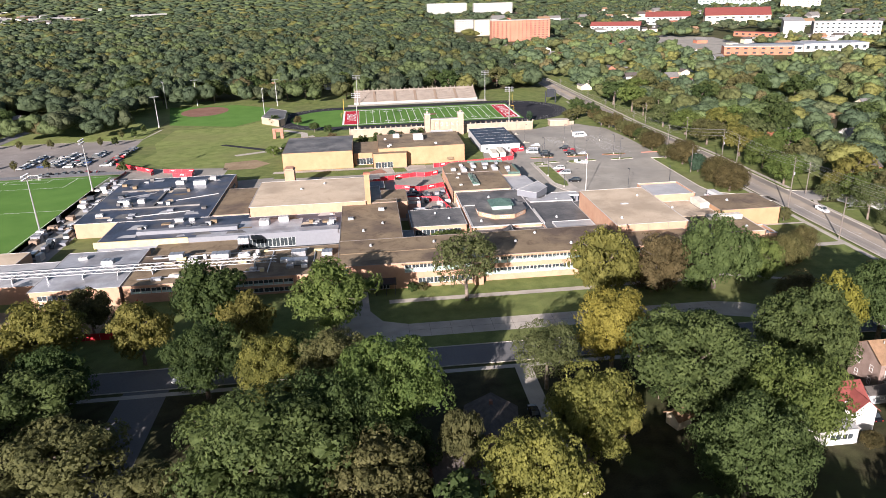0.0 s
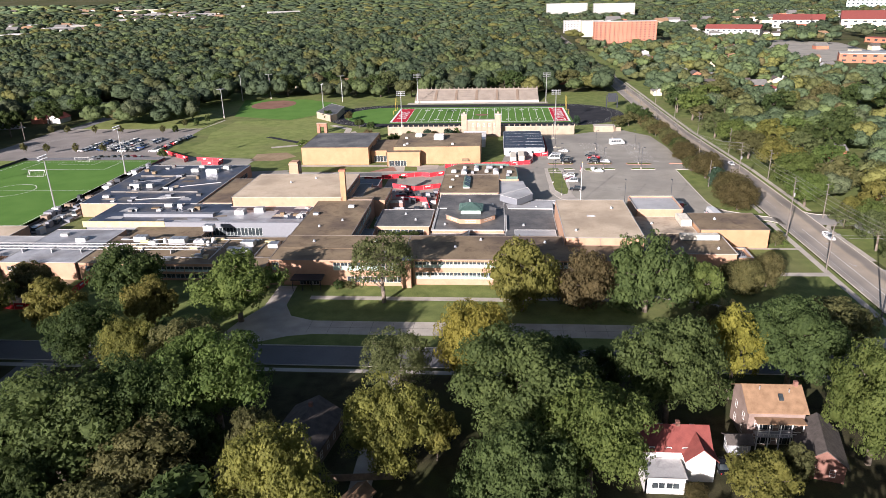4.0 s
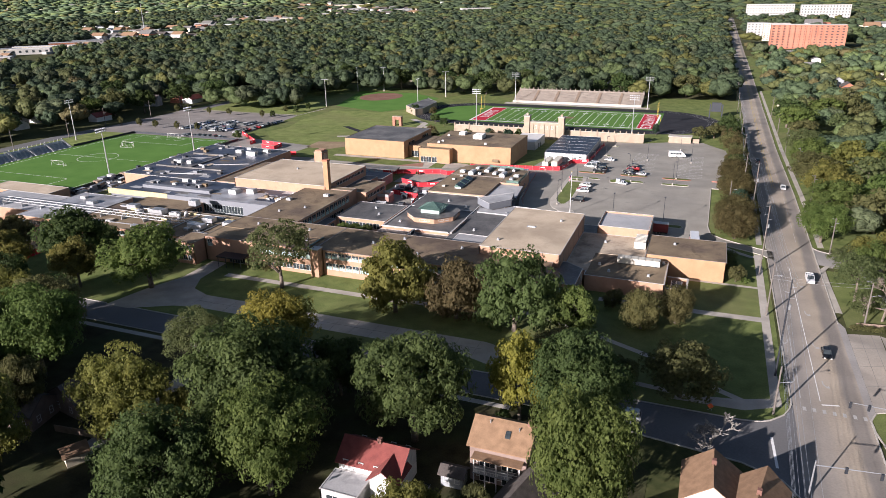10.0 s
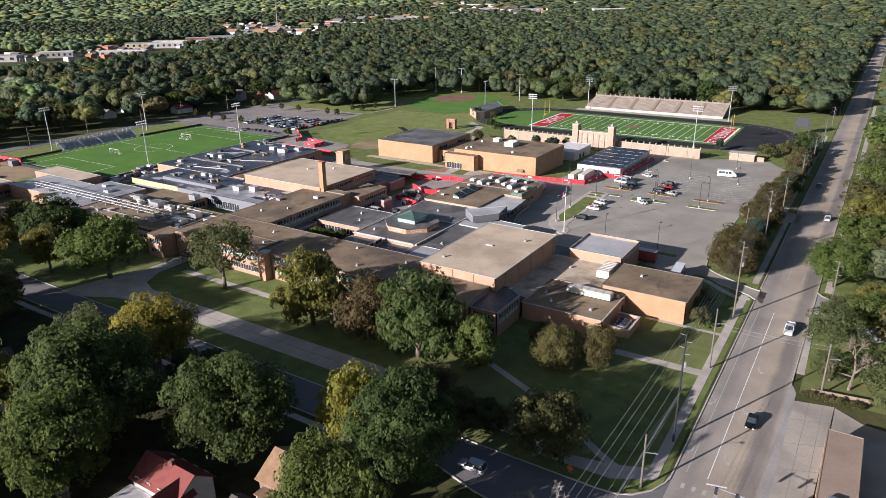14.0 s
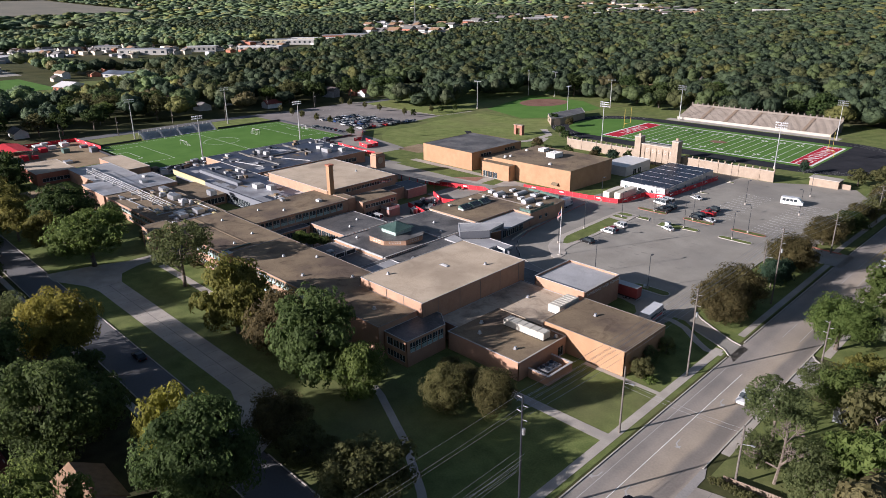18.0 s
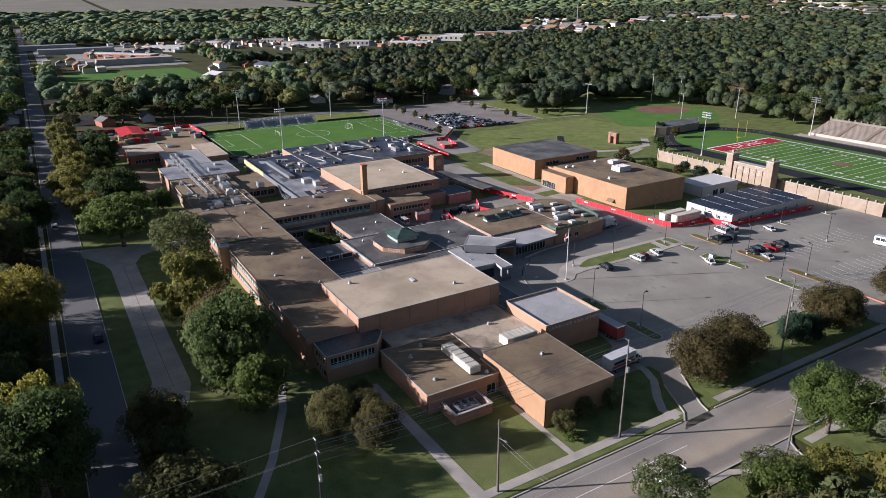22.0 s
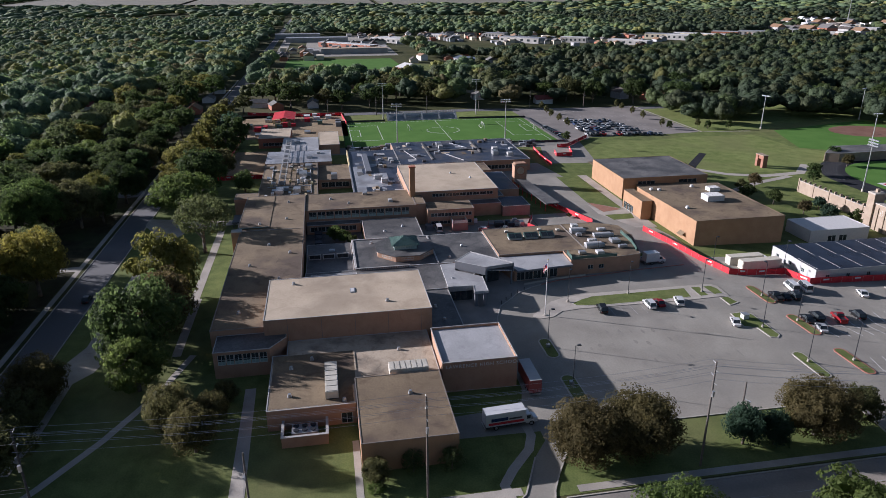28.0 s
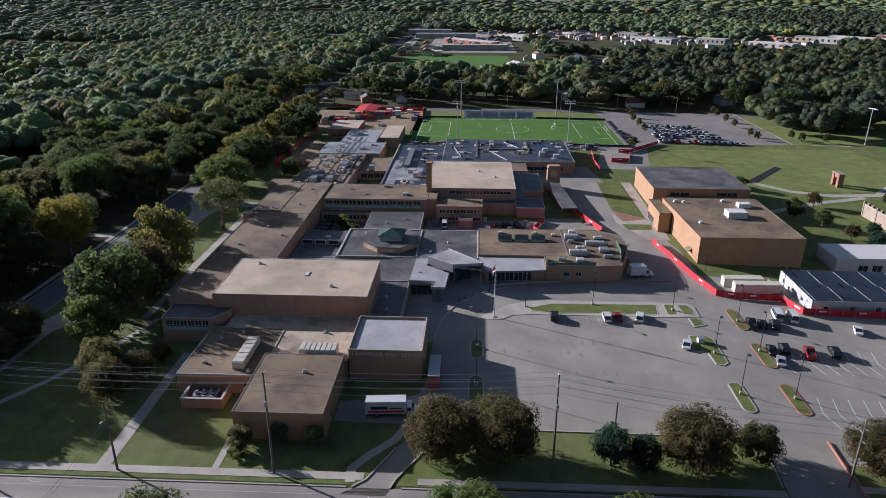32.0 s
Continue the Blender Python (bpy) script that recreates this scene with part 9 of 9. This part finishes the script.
def far_block(x, y, w, d, h, wall, roof, label, bays=0, floors=0, turn=0.0, gable=0.0, category="building"):
    z = hill(x, y)
    t = thing("far_building", (x, y, z), label, category, turn=turn)
    a, b = w / 2, d / 2
    part("wall", Mesh().box(-a, a, -b, b, -0.5, h), wall, t, world_coords=False)
    if gable:
        part("roof", Mesh().add([(-a - 1, -b - 1, h), (a + 1, -b - 1, h), (a + 1, b + 1, h), (-a - 1, b + 1, h), (-a - 1, 0, h + gable), (a + 1, 0, h + gable)], [(0, 1, 5, 4), (3, 4, 5, 2), (0, 4, 3), (1, 2, 5)]), roof, t, world_coords=False)
    else:
        part("roof", Mesh().box(-a - 0.2, a + 0.2, -b - 0.2, b + 0.2, h, h + 0.5), roof, t, world_coords=False)
    for j in range(floors):
        zz, row = h * (j + 0.35) / floors, Mesh()
        for i in range(bays):
            xx = -a + w * (i + 0.3) / bays
            row.box(xx, xx + w * 0.4 / bays, -b - 0.06, -b - 0.01, zz, zz + h * 0.4 / floors)
        part("window_band", row, M_GLASS, t, world_coords=False)["kind"] = "stuff"
    clear(x, y, w / 2 + 6, 75 if h < 10 else 60)
    return t


M_TERRA = ramp_mat("orange_brick", (0.30, 0.12, 0.075), (0.38, 0.165, 0.105), 0.1, 0.85, 10)
M_PALEFACE = ramp_mat("pale_facade", (0.31, 0.30, 0.28), (0.39, 0.38, 0.36), 0.1, 0.7, 8)
bt_ = far_block(234.5, 1026, 85, 18, 29, M_TERRA, M_PALEFACE, "tall orange brick apartment slab with vertical bays", 14, 9)
for i in range(14):
    part("fin", Mesh().box(-42.5 + i * 6.5, -41.2 + i * 6.5, -10.2, -9.1, 0, 28), M_TERRA, bt_, world_coords=False)
far_block(208, 1168, 34, 16, 24, M_CREAM, M_PALEFACE, "yellow brick apartment block with windows", 8, 8)
far_block(188, 1275, 32, 18, 20, M_PALEFACE, M_PALEFACE, "white apartment block beside the road", 6, 5)
far_block(245, 2010, 110, 24, 32, M_PALEFACE, M_PALEFACE, "long white apartment building with dark windows", 16, 5)
far_block(358, 1915, 104, 24, 32, M_PALEFACE, M_PALEFACE, "long white apartment building with dark windows", 16, 5)
far_block(415, 1120, 78, 22, 11, M_PALEFACE, M_REDROOF, "white hall with a red gabled roof", 10, 2, -28, 6)
far_block(690, 1250, 110, 55, 15, M_CREAM, M_REDROOF, "large field house with a red gabled roof", 8, 2, -22, 13)
far_block(600, 1330, 70, 30, 12, M_PALEFACE, M_REDROOF, "field house with a red gabled roof", 6, 2, -22, 9)
far_block(570, 1300, 60, 40, 14, M_PALEFACE, M_REDROOF, "field house wing with a red roof", 6, 2, -22, 8)
far_block(1120, 2060, 200, 40, 36, M_TEAL, M_STEEL, "distant glass-fronted building with a pale roof", 18, 4, -30)
far_block(615, 955, 110, 26, 21, M_PALEFACE, M_PALEFACE, "white office building with a grid of windows", 18, 4, 60)
far_block(650, 890, 80, 24, 20, M_PALEFACE, M_PALEFACE, "white office building with a grid of windows", 12, 4, -25)
far_block(430, 722, 70, 22, 9, M_REDBRICK, M_PALEFACE, "low brick hall with a pale roof", 8, 2, -20)
far_block(470, 748, 90, 30, 7, M_PALEFACE, M_BLUEROOF, "low white hall with a blue-grey roof", 8, 1, -8)
far_block(525, 738, 70, 30, 8, M_PALEFACE, M_ALUROOF, "low white hall with a pale roof", 8, 1, -8)
far_block(556, 945, 60, 14, 6, M_REDBRICK, M_REDROOF, "low red brick hall with a red roof", 6, 1, -60)
far_block(1108, 1710, 90, 40, 40, M_CREAM, M_PALEFACE, "distant tan tower block", 8, 8, -30)
sheet("far_lot", [(330, 880), (370, 730), (470, 770), (500, 960), (430, 1040)], 0.3, M_ASPHALT, "distant parking lot beside halls", "parking lot")
sheet("bare_field", [(450, 1650), (600, 1500), (1050, 2300), (500, 2900), (250, 2700)], 1.5, M_BARE, "distant bare tan field", "field")
sheet("blue_court", [(420, 1380), (560, 1330), (570, 1380), (430, 1430)], 0.4, M_BLUEROOF, "distant blue sports court", "field")
SHOPS = ((-807, 301, 62, 34), (-715, 230, 100, 16), (-890, 386, 30, 16), (-887, 476, 34, 16), (-790, 491, 70, 22), (-772, 566, 40, 16), (-718, 628, 60, 18), (-812, 724, 50, 20), (-797, 781, 80, 18), (-829, 842, 40, 20),
         (-780, 745, 50, 18), (-1005, 1200, 60, 30), (-803, 1049, 70, 24), (-850, 1000, 50, 22), (-768, 1060, 60, 22), (-926, 1392, 60, 24), (-984, 1662, 110, 28), (-1191, 1816, 60, 26), (-1016, 1725, 70, 24), (-1229, 1866, 80, 26),
         (-955, 2183, 110, 34), (-983, 2422, 120, 30), (-1184, 2450, 130, 30), (-1353, 2714, 160, 40), (-870, 1120, 60, 24), (-1100, 1500, 50, 20), (-840, 900, 46, 20), (-1080, 2050, 90, 26), (-860, 2300, 80, 26), (-700, 2500, 110, 30))
for i, (x, y, w, d_) in enumerate(SHOPS):
    brick = i in (1, 9, 17)
    far_block(x, y, w, d_, rng.uniform(5.5, 8.5) + (4 if y > 1500 else 0), M_REDBRICK if brick else rng.choice([M_PALEFACE, M_PALEFACE, M_CREAM]), rng.choice([M_WHITE, M_ALUROOF, M_WHITE, M_ROOFGREY]), "low red brick commercial building with a pale roof" if brick else "distant pale commercial building with a flat roof", 6, 1, rng.choice([35, 40, 50]))
for x, y, w, d_, rm in ((-840, 190, 90, 22, M_ALUROOF), (-640, 235, 80, 16, M_ROOFTAN), (-930, 160, 70, 20, M_ALUROOF)):
    far_block(x, y, d_, w, 6, M_PALEFACE, rm, "long low commercial building with a flat roof", 0, 0)
far_block(-431, 276, 16, 20, 4.5, M_REDBRICK, M_WHITE, "brick hall with a pale gabled roof beside a lawn", 3, 1, 20, 3.5)
far_block(-518, 352, 34, 18, 4, M_PALEFACE, M_BLUEROOF, "low hall with a blue-grey gabled roof", 3, 1, 20, 2.5)
# rows of pale gabled houses far off
for i in range(26):
    x, y = -1330 + (i % 9) * 30 + rng.uniform(-6, 6), 1215 + (i // 9) * 55 + (i % 9) * 5 + rng.uniform(-6, 6)
    house(x, y, rng.uniform(12, 16), 9, 5.5, 3, rng.choice([0, 90]), M_SIDING, rng.choice([M_GREYROOF, M_PALEFACE, M_WHITE]), "distant pale two-storey house", windows=False, group="distant houses")
for i in range(22):
    x, y = -940 + rng.uniform(0, 90), 320 + rng.uniform(0, 230)
    house(x, y, rng.uniform(11, 15), 9, 5.5, 3, rng.choice([0, 90]), rng.choice([M_SIDING, M_CREAM]), rng.choice([M_GREYROOF, M_DARKROOF, M_BROWNROOF]), "distant pale two-storey house", windows=False, group="distant houses")
    KEEP_OUT.append((x - 9, x + 24, y - 9, y + 9))
mast = thing("radio_mast", (-1020, 1217, 0), "tall thin steel radio mast above the shops", "mast")
part("mast", Mesh().tube((-1020, 1217, 0), (-1020, 1217, 62), 1.1, 0.35, 6), M_STEEL, mast)
far_block(-805, 17, 24, 80, 6, M_BLUESIDE, M_BLUEROOF, "long low building with a blue-grey roof", 0, 0)
sheet("far_street", rect(-1000, -580, 140, 152), 0.2, M_ASPHALT, "distant wide asphalt street and parking", "road")
sheet("far_lot", rect(-960, -600, 175, 285), 0.1, M_ASPHALT, "distant parking lots among shops", "parking lot")
M_FARM = ramp_mat("dry_farm_field", (0.12, 0.115, 0.085), (0.18, 0.165, 0.12), 0.01, 0.95, 12)
for x0, x1, y0, y1 in ((-4000, -2560, -930, -330), (-4000, -2640, -310, 420), (-3900, -2560, 440, 1280)):
    k = Mesh()
    n = 14
    k.add([(x0 + (x1 - x0) * i / n, y, hill(x0 + (x1 - x0) * i / n, y) + 6 + 0.2 * (i % 3)) for i in range(n + 1) for y in (y0, y1)], [(2 * i, 2 * i + 2, 2 * i + 3, 2 * i + 1) for i in range(n)])
    tagged(new("farm_field", k.data("farm_field", M_FARM)), "distant pale farm field", "field", "", "structure")

# single trees in the near gardens
rng = random.Random(31)
placed = [(x, y, r) for x, y, r, *_ in NEAR]
for level, count, box in ((0, 16, (-85, 22, 66, 121)), (1, 26, (-85, 146, 40, 66)), (1, 40, (-330, -55, 62, 122)), (1, 30, (164, 300, 180, 480)), (1, 34, (-300, -216, 134, 480)), (1, 24, (-215, 146, 526, 580))):
    tries = 0
    made = 0
    while made < count and tries < count * 60:
        tries += 1
        x, y = rng.uniform(box[0], box[1]), rng.uniform(box[2], box[3])
        r = rng.uniform(5.5, 9.5)
        if not free(x, y, 2.5) or any((x - a) ** 2 + (y - b) ** 2 < ((0.62 if y < 122 else 0.72) * (r + q)) ** 2 for a, b, q in placed):
            continue
        placed.append((x, y, r))
        made += 1
        tree(x, y, r, r * rng.uniform(1.35, 1.75) + 3, rng.choice(["green", "green", "dark", "dark", "dark", "olive", "light", "sparse"]) if y > 122 else rng.choice(["dark", "dark", "green", "olive", "sparse"] if x > -60 else ["green", "light", "olive", "yellow", "dark", "thin"]), level, low=0.25)
# low trees and shrubs between the near houses
made = 0
while made < 60:
    x, y, r = rng.uniform(-30, 146), rng.uniform(62, 120), rng.uniform(1.6, 3.8)
    made += 1
    if free(x, y, 1.0) and all((x - a) ** 2 + (y - b) ** 2 > (0.45 * q + r) ** 2 for a, b, q in placed):
        placed.append((x, y, r))
        tree(x, y, r, r * rng.uniform(1.3, 2.0) + 1, rng.choice(["dark", "green", "olive", "dark", "thin", "yellow"]), 1 if r < 2.4 else 0, "shrub or small tree between the houses", "garden shrubs", low=0.05)
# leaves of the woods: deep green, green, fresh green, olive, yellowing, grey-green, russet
# gain scales every tone, to follow how a stand faces the sun
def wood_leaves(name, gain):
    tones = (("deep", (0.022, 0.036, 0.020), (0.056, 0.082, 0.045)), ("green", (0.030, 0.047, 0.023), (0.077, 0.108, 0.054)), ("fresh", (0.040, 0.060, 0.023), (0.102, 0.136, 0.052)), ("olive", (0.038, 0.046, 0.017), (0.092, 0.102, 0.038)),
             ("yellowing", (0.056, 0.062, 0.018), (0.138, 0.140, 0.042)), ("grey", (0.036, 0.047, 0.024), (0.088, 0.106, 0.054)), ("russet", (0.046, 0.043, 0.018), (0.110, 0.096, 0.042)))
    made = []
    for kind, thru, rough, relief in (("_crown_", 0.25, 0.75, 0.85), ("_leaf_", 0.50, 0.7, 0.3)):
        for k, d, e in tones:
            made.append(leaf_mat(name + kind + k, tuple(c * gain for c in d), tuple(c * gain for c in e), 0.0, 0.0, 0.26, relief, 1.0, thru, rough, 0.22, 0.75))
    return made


# west and far leaf colours are lifted, replacing back light and haze
WOOD_LEAF, GARDEN_LEAF, WEST_BACKLIT_LEAF, FAR_BACKLIT_LEAF = wood_leaves("wood", 0.86), wood_leaves("garden", 1.25), wood_leaves("west", 2.0), wood_leaves("far", 1.8)
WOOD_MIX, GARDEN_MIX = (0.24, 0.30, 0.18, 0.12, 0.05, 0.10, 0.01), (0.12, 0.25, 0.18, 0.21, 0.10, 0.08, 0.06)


# small far buildings of the town, too many to count
TOWN = set()
town = Mesh()
rng = random.Random(77)
CLUSTERS = ((-715, 235, 70, 40, 26), (-860, 300, 90, 60, 30), (-900, 420, 70, 70, 34), (-800, 500, 60, 60, 18), (-740, 600, 60, 60, 18), (-800, 730, 70, 60, 18), (-835, 830, 60, 50, 14), (-840, 1030, 110, 50, 26), (-1010, 1210, 120, 70, 30), (-950, 1400, 110, 80, 18),
            (-1010, 1690, 130, 120, 26), (-1210, 1850, 120, 100, 22), (-980, 2250, 200, 150, 36), (-1200, 2480, 250, 160, 36), (-1500, 2800, 500, 250, 50), (-3200, 1750, 500, 350, 60), (-2300, 2350, 500, 300, 50), (-620, 170, 60, 24, 12), (-560, 420, 60, 60, 10),
            (-450, 430, 70, 60, 9), (-300, 690, 120, 60, 5), (-100, 800, 160, 80, 5), (260, 780, 60, 80, 5), (240, 560, 50, 90, 4), (330, 420, 80, 120, 5), (560, 820, 120, 90, 18), (480, 1180, 120, 90, 14), (820, 1180, 160, 140, 22), (760, 1700, 240, 260, 26), (420, 1500, 160, 90, 12))
for cx, cy, sx, sy, n in CLUSTERS:
    for _ in range(n):
        x, y = rng.uniform(cx - sx, cx + sx), rng.uniform(cy - sy, cy + sy)
        big = 1.0 + 1.2 * (math.hypot(x, y) > 1300) * rng.random()
        w, d_, h = rng.uniform(8, 20) * big, rng.uniform(7, 12) * big, rng.uniform(3.0, 5.5) * big
        z, slot = hill(x, y), rng.choice((0, 0, 1, 1, 2, 3, 3))
        town.box(x - w / 2, x + w / 2, y - d_ / 2, y + d_ / 2, z - 1, z + h, slot)
        if rng.random() < 0.55:
            q = 4 + rng.choice((0, 1, 2))
            town.add([(x - w / 2 - 0.4, y - d_ / 2 - 0.4, z + h), (x + w / 2 + 0.4, y - d_ / 2 - 0.4, z + h), (x + w / 2 + 0.4, y + d_ / 2 + 0.4, z + h), (x - w / 2 - 0.4, y + d_ / 2 + 0.4, z + h), (x - w / 2, y, z + h + d_ * 0.3), (x + w / 2, y, z + h + d_ * 0.3)], [(0, 1, 5, 4), (3, 4, 5, 2), (0, 4, 3), (1, 2, 5)], q)
        u = Vector((90 - x, 110 - y)).normalized()
        for k in range(0, 3 if y < 900 and x > -650 else min(13, int(math.hypot(x - 90, y - 110) / 100))):
            TOWN.add((int((x + u.x * 10 * k) // 14), int((y + u.y * 10 * k) // 14)))
tagged(new("distant_town", town.data("distant_town", [M_PALEFACE, M_CREAM, M_REDBRICK, M_ROOFGREY, M_GREYROOF, M_BROWNROOF, M_DARKROOF])), "distant small pale houses and shops among trees", "buildings", "", "stuff")


STANDS = {}


def stand_crowns(level):
    """Ten crowns of one metre radius and half height that the woods are made of: a dome, lobes that swell from it, leaf sprays over all."""
    if level not in STANDS:
        rs = np.random.default_rng(100 + level)
        lobes, sprays, leaf = {0: (13, 560, 0.066), 1: (8, 190, 0.086), 2: (5, 64, 0.115), 3: (3, 14, 0.17), 4: (2, 0, 0.2)}[level]
        made = []
        for _ in range(10):
            d = spread_dirs(lobes, rs, -0.25)
            c, r = d * rs.uniform(0.40, 0.62, (lobes, 1)), rs.uniform(0.34, 0.56, lobes)
            v, f = [ICO1[0] * (1 + rs.normal(size=(len(ICO1[0]), 1)) * 0.10) * np.array([0.72, 0.72, 0.66])], [ICO1[1]]
            for i in range(lobes):
                v.append(c[i] + ICO1[0] * (1 + rs.normal(size=(len(ICO1[0]), 1)) * 0.12) * r[i])
                f.append(ICO1[1] + 12 * (i + 1))
            if sprays:
                w = np.arange(sprays) % lobes
                q = rs.normal(size=(sprays, 3)) * 0.8 + d[w] + np.array([0, 0, 0.4])
                q /= np.linalg.norm(q, axis=1)[:, None]
                v.append(leaf_cards(c[w] + q * (r[w] * rs.uniform(0.86, 1.14, sprays))[:, None], q, leaf, rs, 0.32))
                f.append(np.arange(sprays * 3).reshape(-1, 3) + 12 * (lobes + 1))
            made.append((np.concatenate(v), np.concatenate(f), 20 * (lobes + 1)))
        STANDS[level] = made
    return STANDS[level]


def woods(name, box, spacing, size, level, label, seed, taken=(), density=1.0, tall=(11.0, 19.0), leafage=None, mix=WOOD_MIX):
    """A stand of trees with lobed crowns of leaf sprays, joined into one."""
    rs = np.random.default_rng(seed)
    x0, x1, y0, y1 = box
    v, f, s = [], [], []
    k = 0
    kinds = stand_crowns(level)
    for row, yy in enumerate(np.arange(y0, y1, spacing * 0.9)):
        for xx in np.arange(x0 + (row % 2) * spacing / 2, x1, spacing):
            x, y = xx + rs.uniform(-0.36, 0.36) * spacing, yy + rs.uniform(-0.36, 0.36) * spacing
            h = rs.uniform(*tall)
            r = size * rs.uniform(0.68, 1.3) * (0.6 + 0.4 * h / (0.5 * (tall[0] + tall[1])))
            slot = rs.choice(7, p=mix)
            turn, pick, wide = rs.uniform(0, 6.28), rs.integers(0, 10), rs.uniform(0.88, 1.14)
            in_town = (int(x // 14), int(y // 14)) in TOWN
            if in_town:
                h, r = h * 0.42, r * 0.6
            if rs.uniform() > density * (0.5 if in_town else 1.0) or not free(x, y, min(r, 10) * 0.55) or any((x - a) ** 2 + (y - b) ** 2 < (q + r * 0.55) ** 2 for a, b, q in taken):
                continue
            tv, tf, solid = kinds[pick]
            c, e = math.cos(turn), math.sin(turn)
            v.append(tv @ np.array([[c, e, 0], [-e, c, 0], [0, 0, 1]]) * np.array([r * wide, r / wide, h * 0.44]) + np.array([x, y, hill(x, y) + h * 0.56]))
            f.append(tf + k)
            s.append(np.where(np.arange(len(tf)) < solid, slot, slot + 7))
            k += len(tv)
    if not v:
        return None
    me = np_mesh(name, np.concatenate(v), np.concatenate(f), leafage or WOOD_LEAF, np.concatenate(s), True)
    return tagged(new(name, me), label, "woods", "", "stuff")


near_taken = [q for q in placed if q[1] > 500 or q[0] < -50 or q[0] > 160]
G, W, D = dict(leafage=GARDEN_LEAF, mix=GARDEN_MIX), dict(leafage=WEST_BACKLIT_LEAF, mix=GARDEN_MIX), dict(leafage=FAR_BACKLIT_LEAF, mix=WOOD_MIX)
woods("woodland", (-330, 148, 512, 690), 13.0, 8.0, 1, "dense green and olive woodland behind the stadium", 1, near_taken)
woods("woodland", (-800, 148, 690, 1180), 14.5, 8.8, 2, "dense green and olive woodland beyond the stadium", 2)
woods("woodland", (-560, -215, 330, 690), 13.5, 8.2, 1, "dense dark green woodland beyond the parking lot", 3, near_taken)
woods("woodland", (164, 262, 200, 430), 12.5, 7.2, 0, "leafy gardens with green and olive trees", 21, near_taken, 0.86, (8.0, 15.0), **G)
woods("woodland", (262, 400, 200, 560), 13.0, 7.4, 1, "leafy gardens with green and olive trees", 4, near_taken, 0.86, (8.0, 16.0), **G)
woods("woodland", (164, 262, 430, 560), 13.0, 7.4, 1, "leafy gardens with green and olive trees", 22, near_taken, 0.86, (8.0, 16.0), **G)
woods("woodland", (164, 640, 560, 1000), 14.0, 7.8, 2, "leafy gardens with green and olive trees", 5, (), 0.82, (8.0, 16.0), **G)
woods("woodland", (400, 640, 430, 690), 16.0, 8.8, 3, "leafy suburb of green trees", 6, (), 0.85, **G)
woods("woodland", (-330, -55, -60, 122), 12.5, 8.2, 0, "dense dark green trees along the shaded street", 7, near_taken, 1.0, (12.0, 21.0), leafage=WEST_BACKLIT_LEAF, mix=(0.20, 0.32, 0.16, 0.15, 0.09, 0.05, 0.03))
woods("woodland", (-330, -216, 134, 330), 14.0, 7.6, 1, "gardens with green trees beyond the soccer field", 18, near_taken, 1.0, (12.0, 19.0), **G)
woods("woodland", (-214, -120, 406, 530), 13.0, 7.8, 1, "dense green woodland behind the parking lot", 19, near_taken)
woods("woodland", (190, 320, 112, 200), 12.5, 7.0, 1, "green garden trees east of the road", 20, near_taken, 0.85, (8.0, 15.0), **G)
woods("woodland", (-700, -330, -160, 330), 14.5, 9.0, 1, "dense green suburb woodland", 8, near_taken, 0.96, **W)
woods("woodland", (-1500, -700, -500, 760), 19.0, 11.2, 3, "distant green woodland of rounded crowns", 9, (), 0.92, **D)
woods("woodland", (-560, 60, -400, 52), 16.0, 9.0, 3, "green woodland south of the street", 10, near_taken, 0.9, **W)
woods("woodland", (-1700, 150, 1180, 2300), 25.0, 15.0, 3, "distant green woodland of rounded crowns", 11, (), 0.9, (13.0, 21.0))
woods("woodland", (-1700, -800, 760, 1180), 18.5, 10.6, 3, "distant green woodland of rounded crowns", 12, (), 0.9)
woods("woodland", (164, 1500, 1000, 2300), 24.0, 12.0, 3, "distant green woodland of rounded crowns", 13, (), 0.6)
woods("woodland", (640, 1500, 690, 1000), 22.0, 11.0, 3, "distant green woodland of rounded crowns", 14, (), 0.75)
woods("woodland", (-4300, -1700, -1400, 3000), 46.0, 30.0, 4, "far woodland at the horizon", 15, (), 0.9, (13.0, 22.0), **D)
woods("woodland", (-1700, 2400, 2300, 4400), 50.0, 32.0, 4, "far woodland at the horizon", 16, (), 0.9, (13.0, 22.0))
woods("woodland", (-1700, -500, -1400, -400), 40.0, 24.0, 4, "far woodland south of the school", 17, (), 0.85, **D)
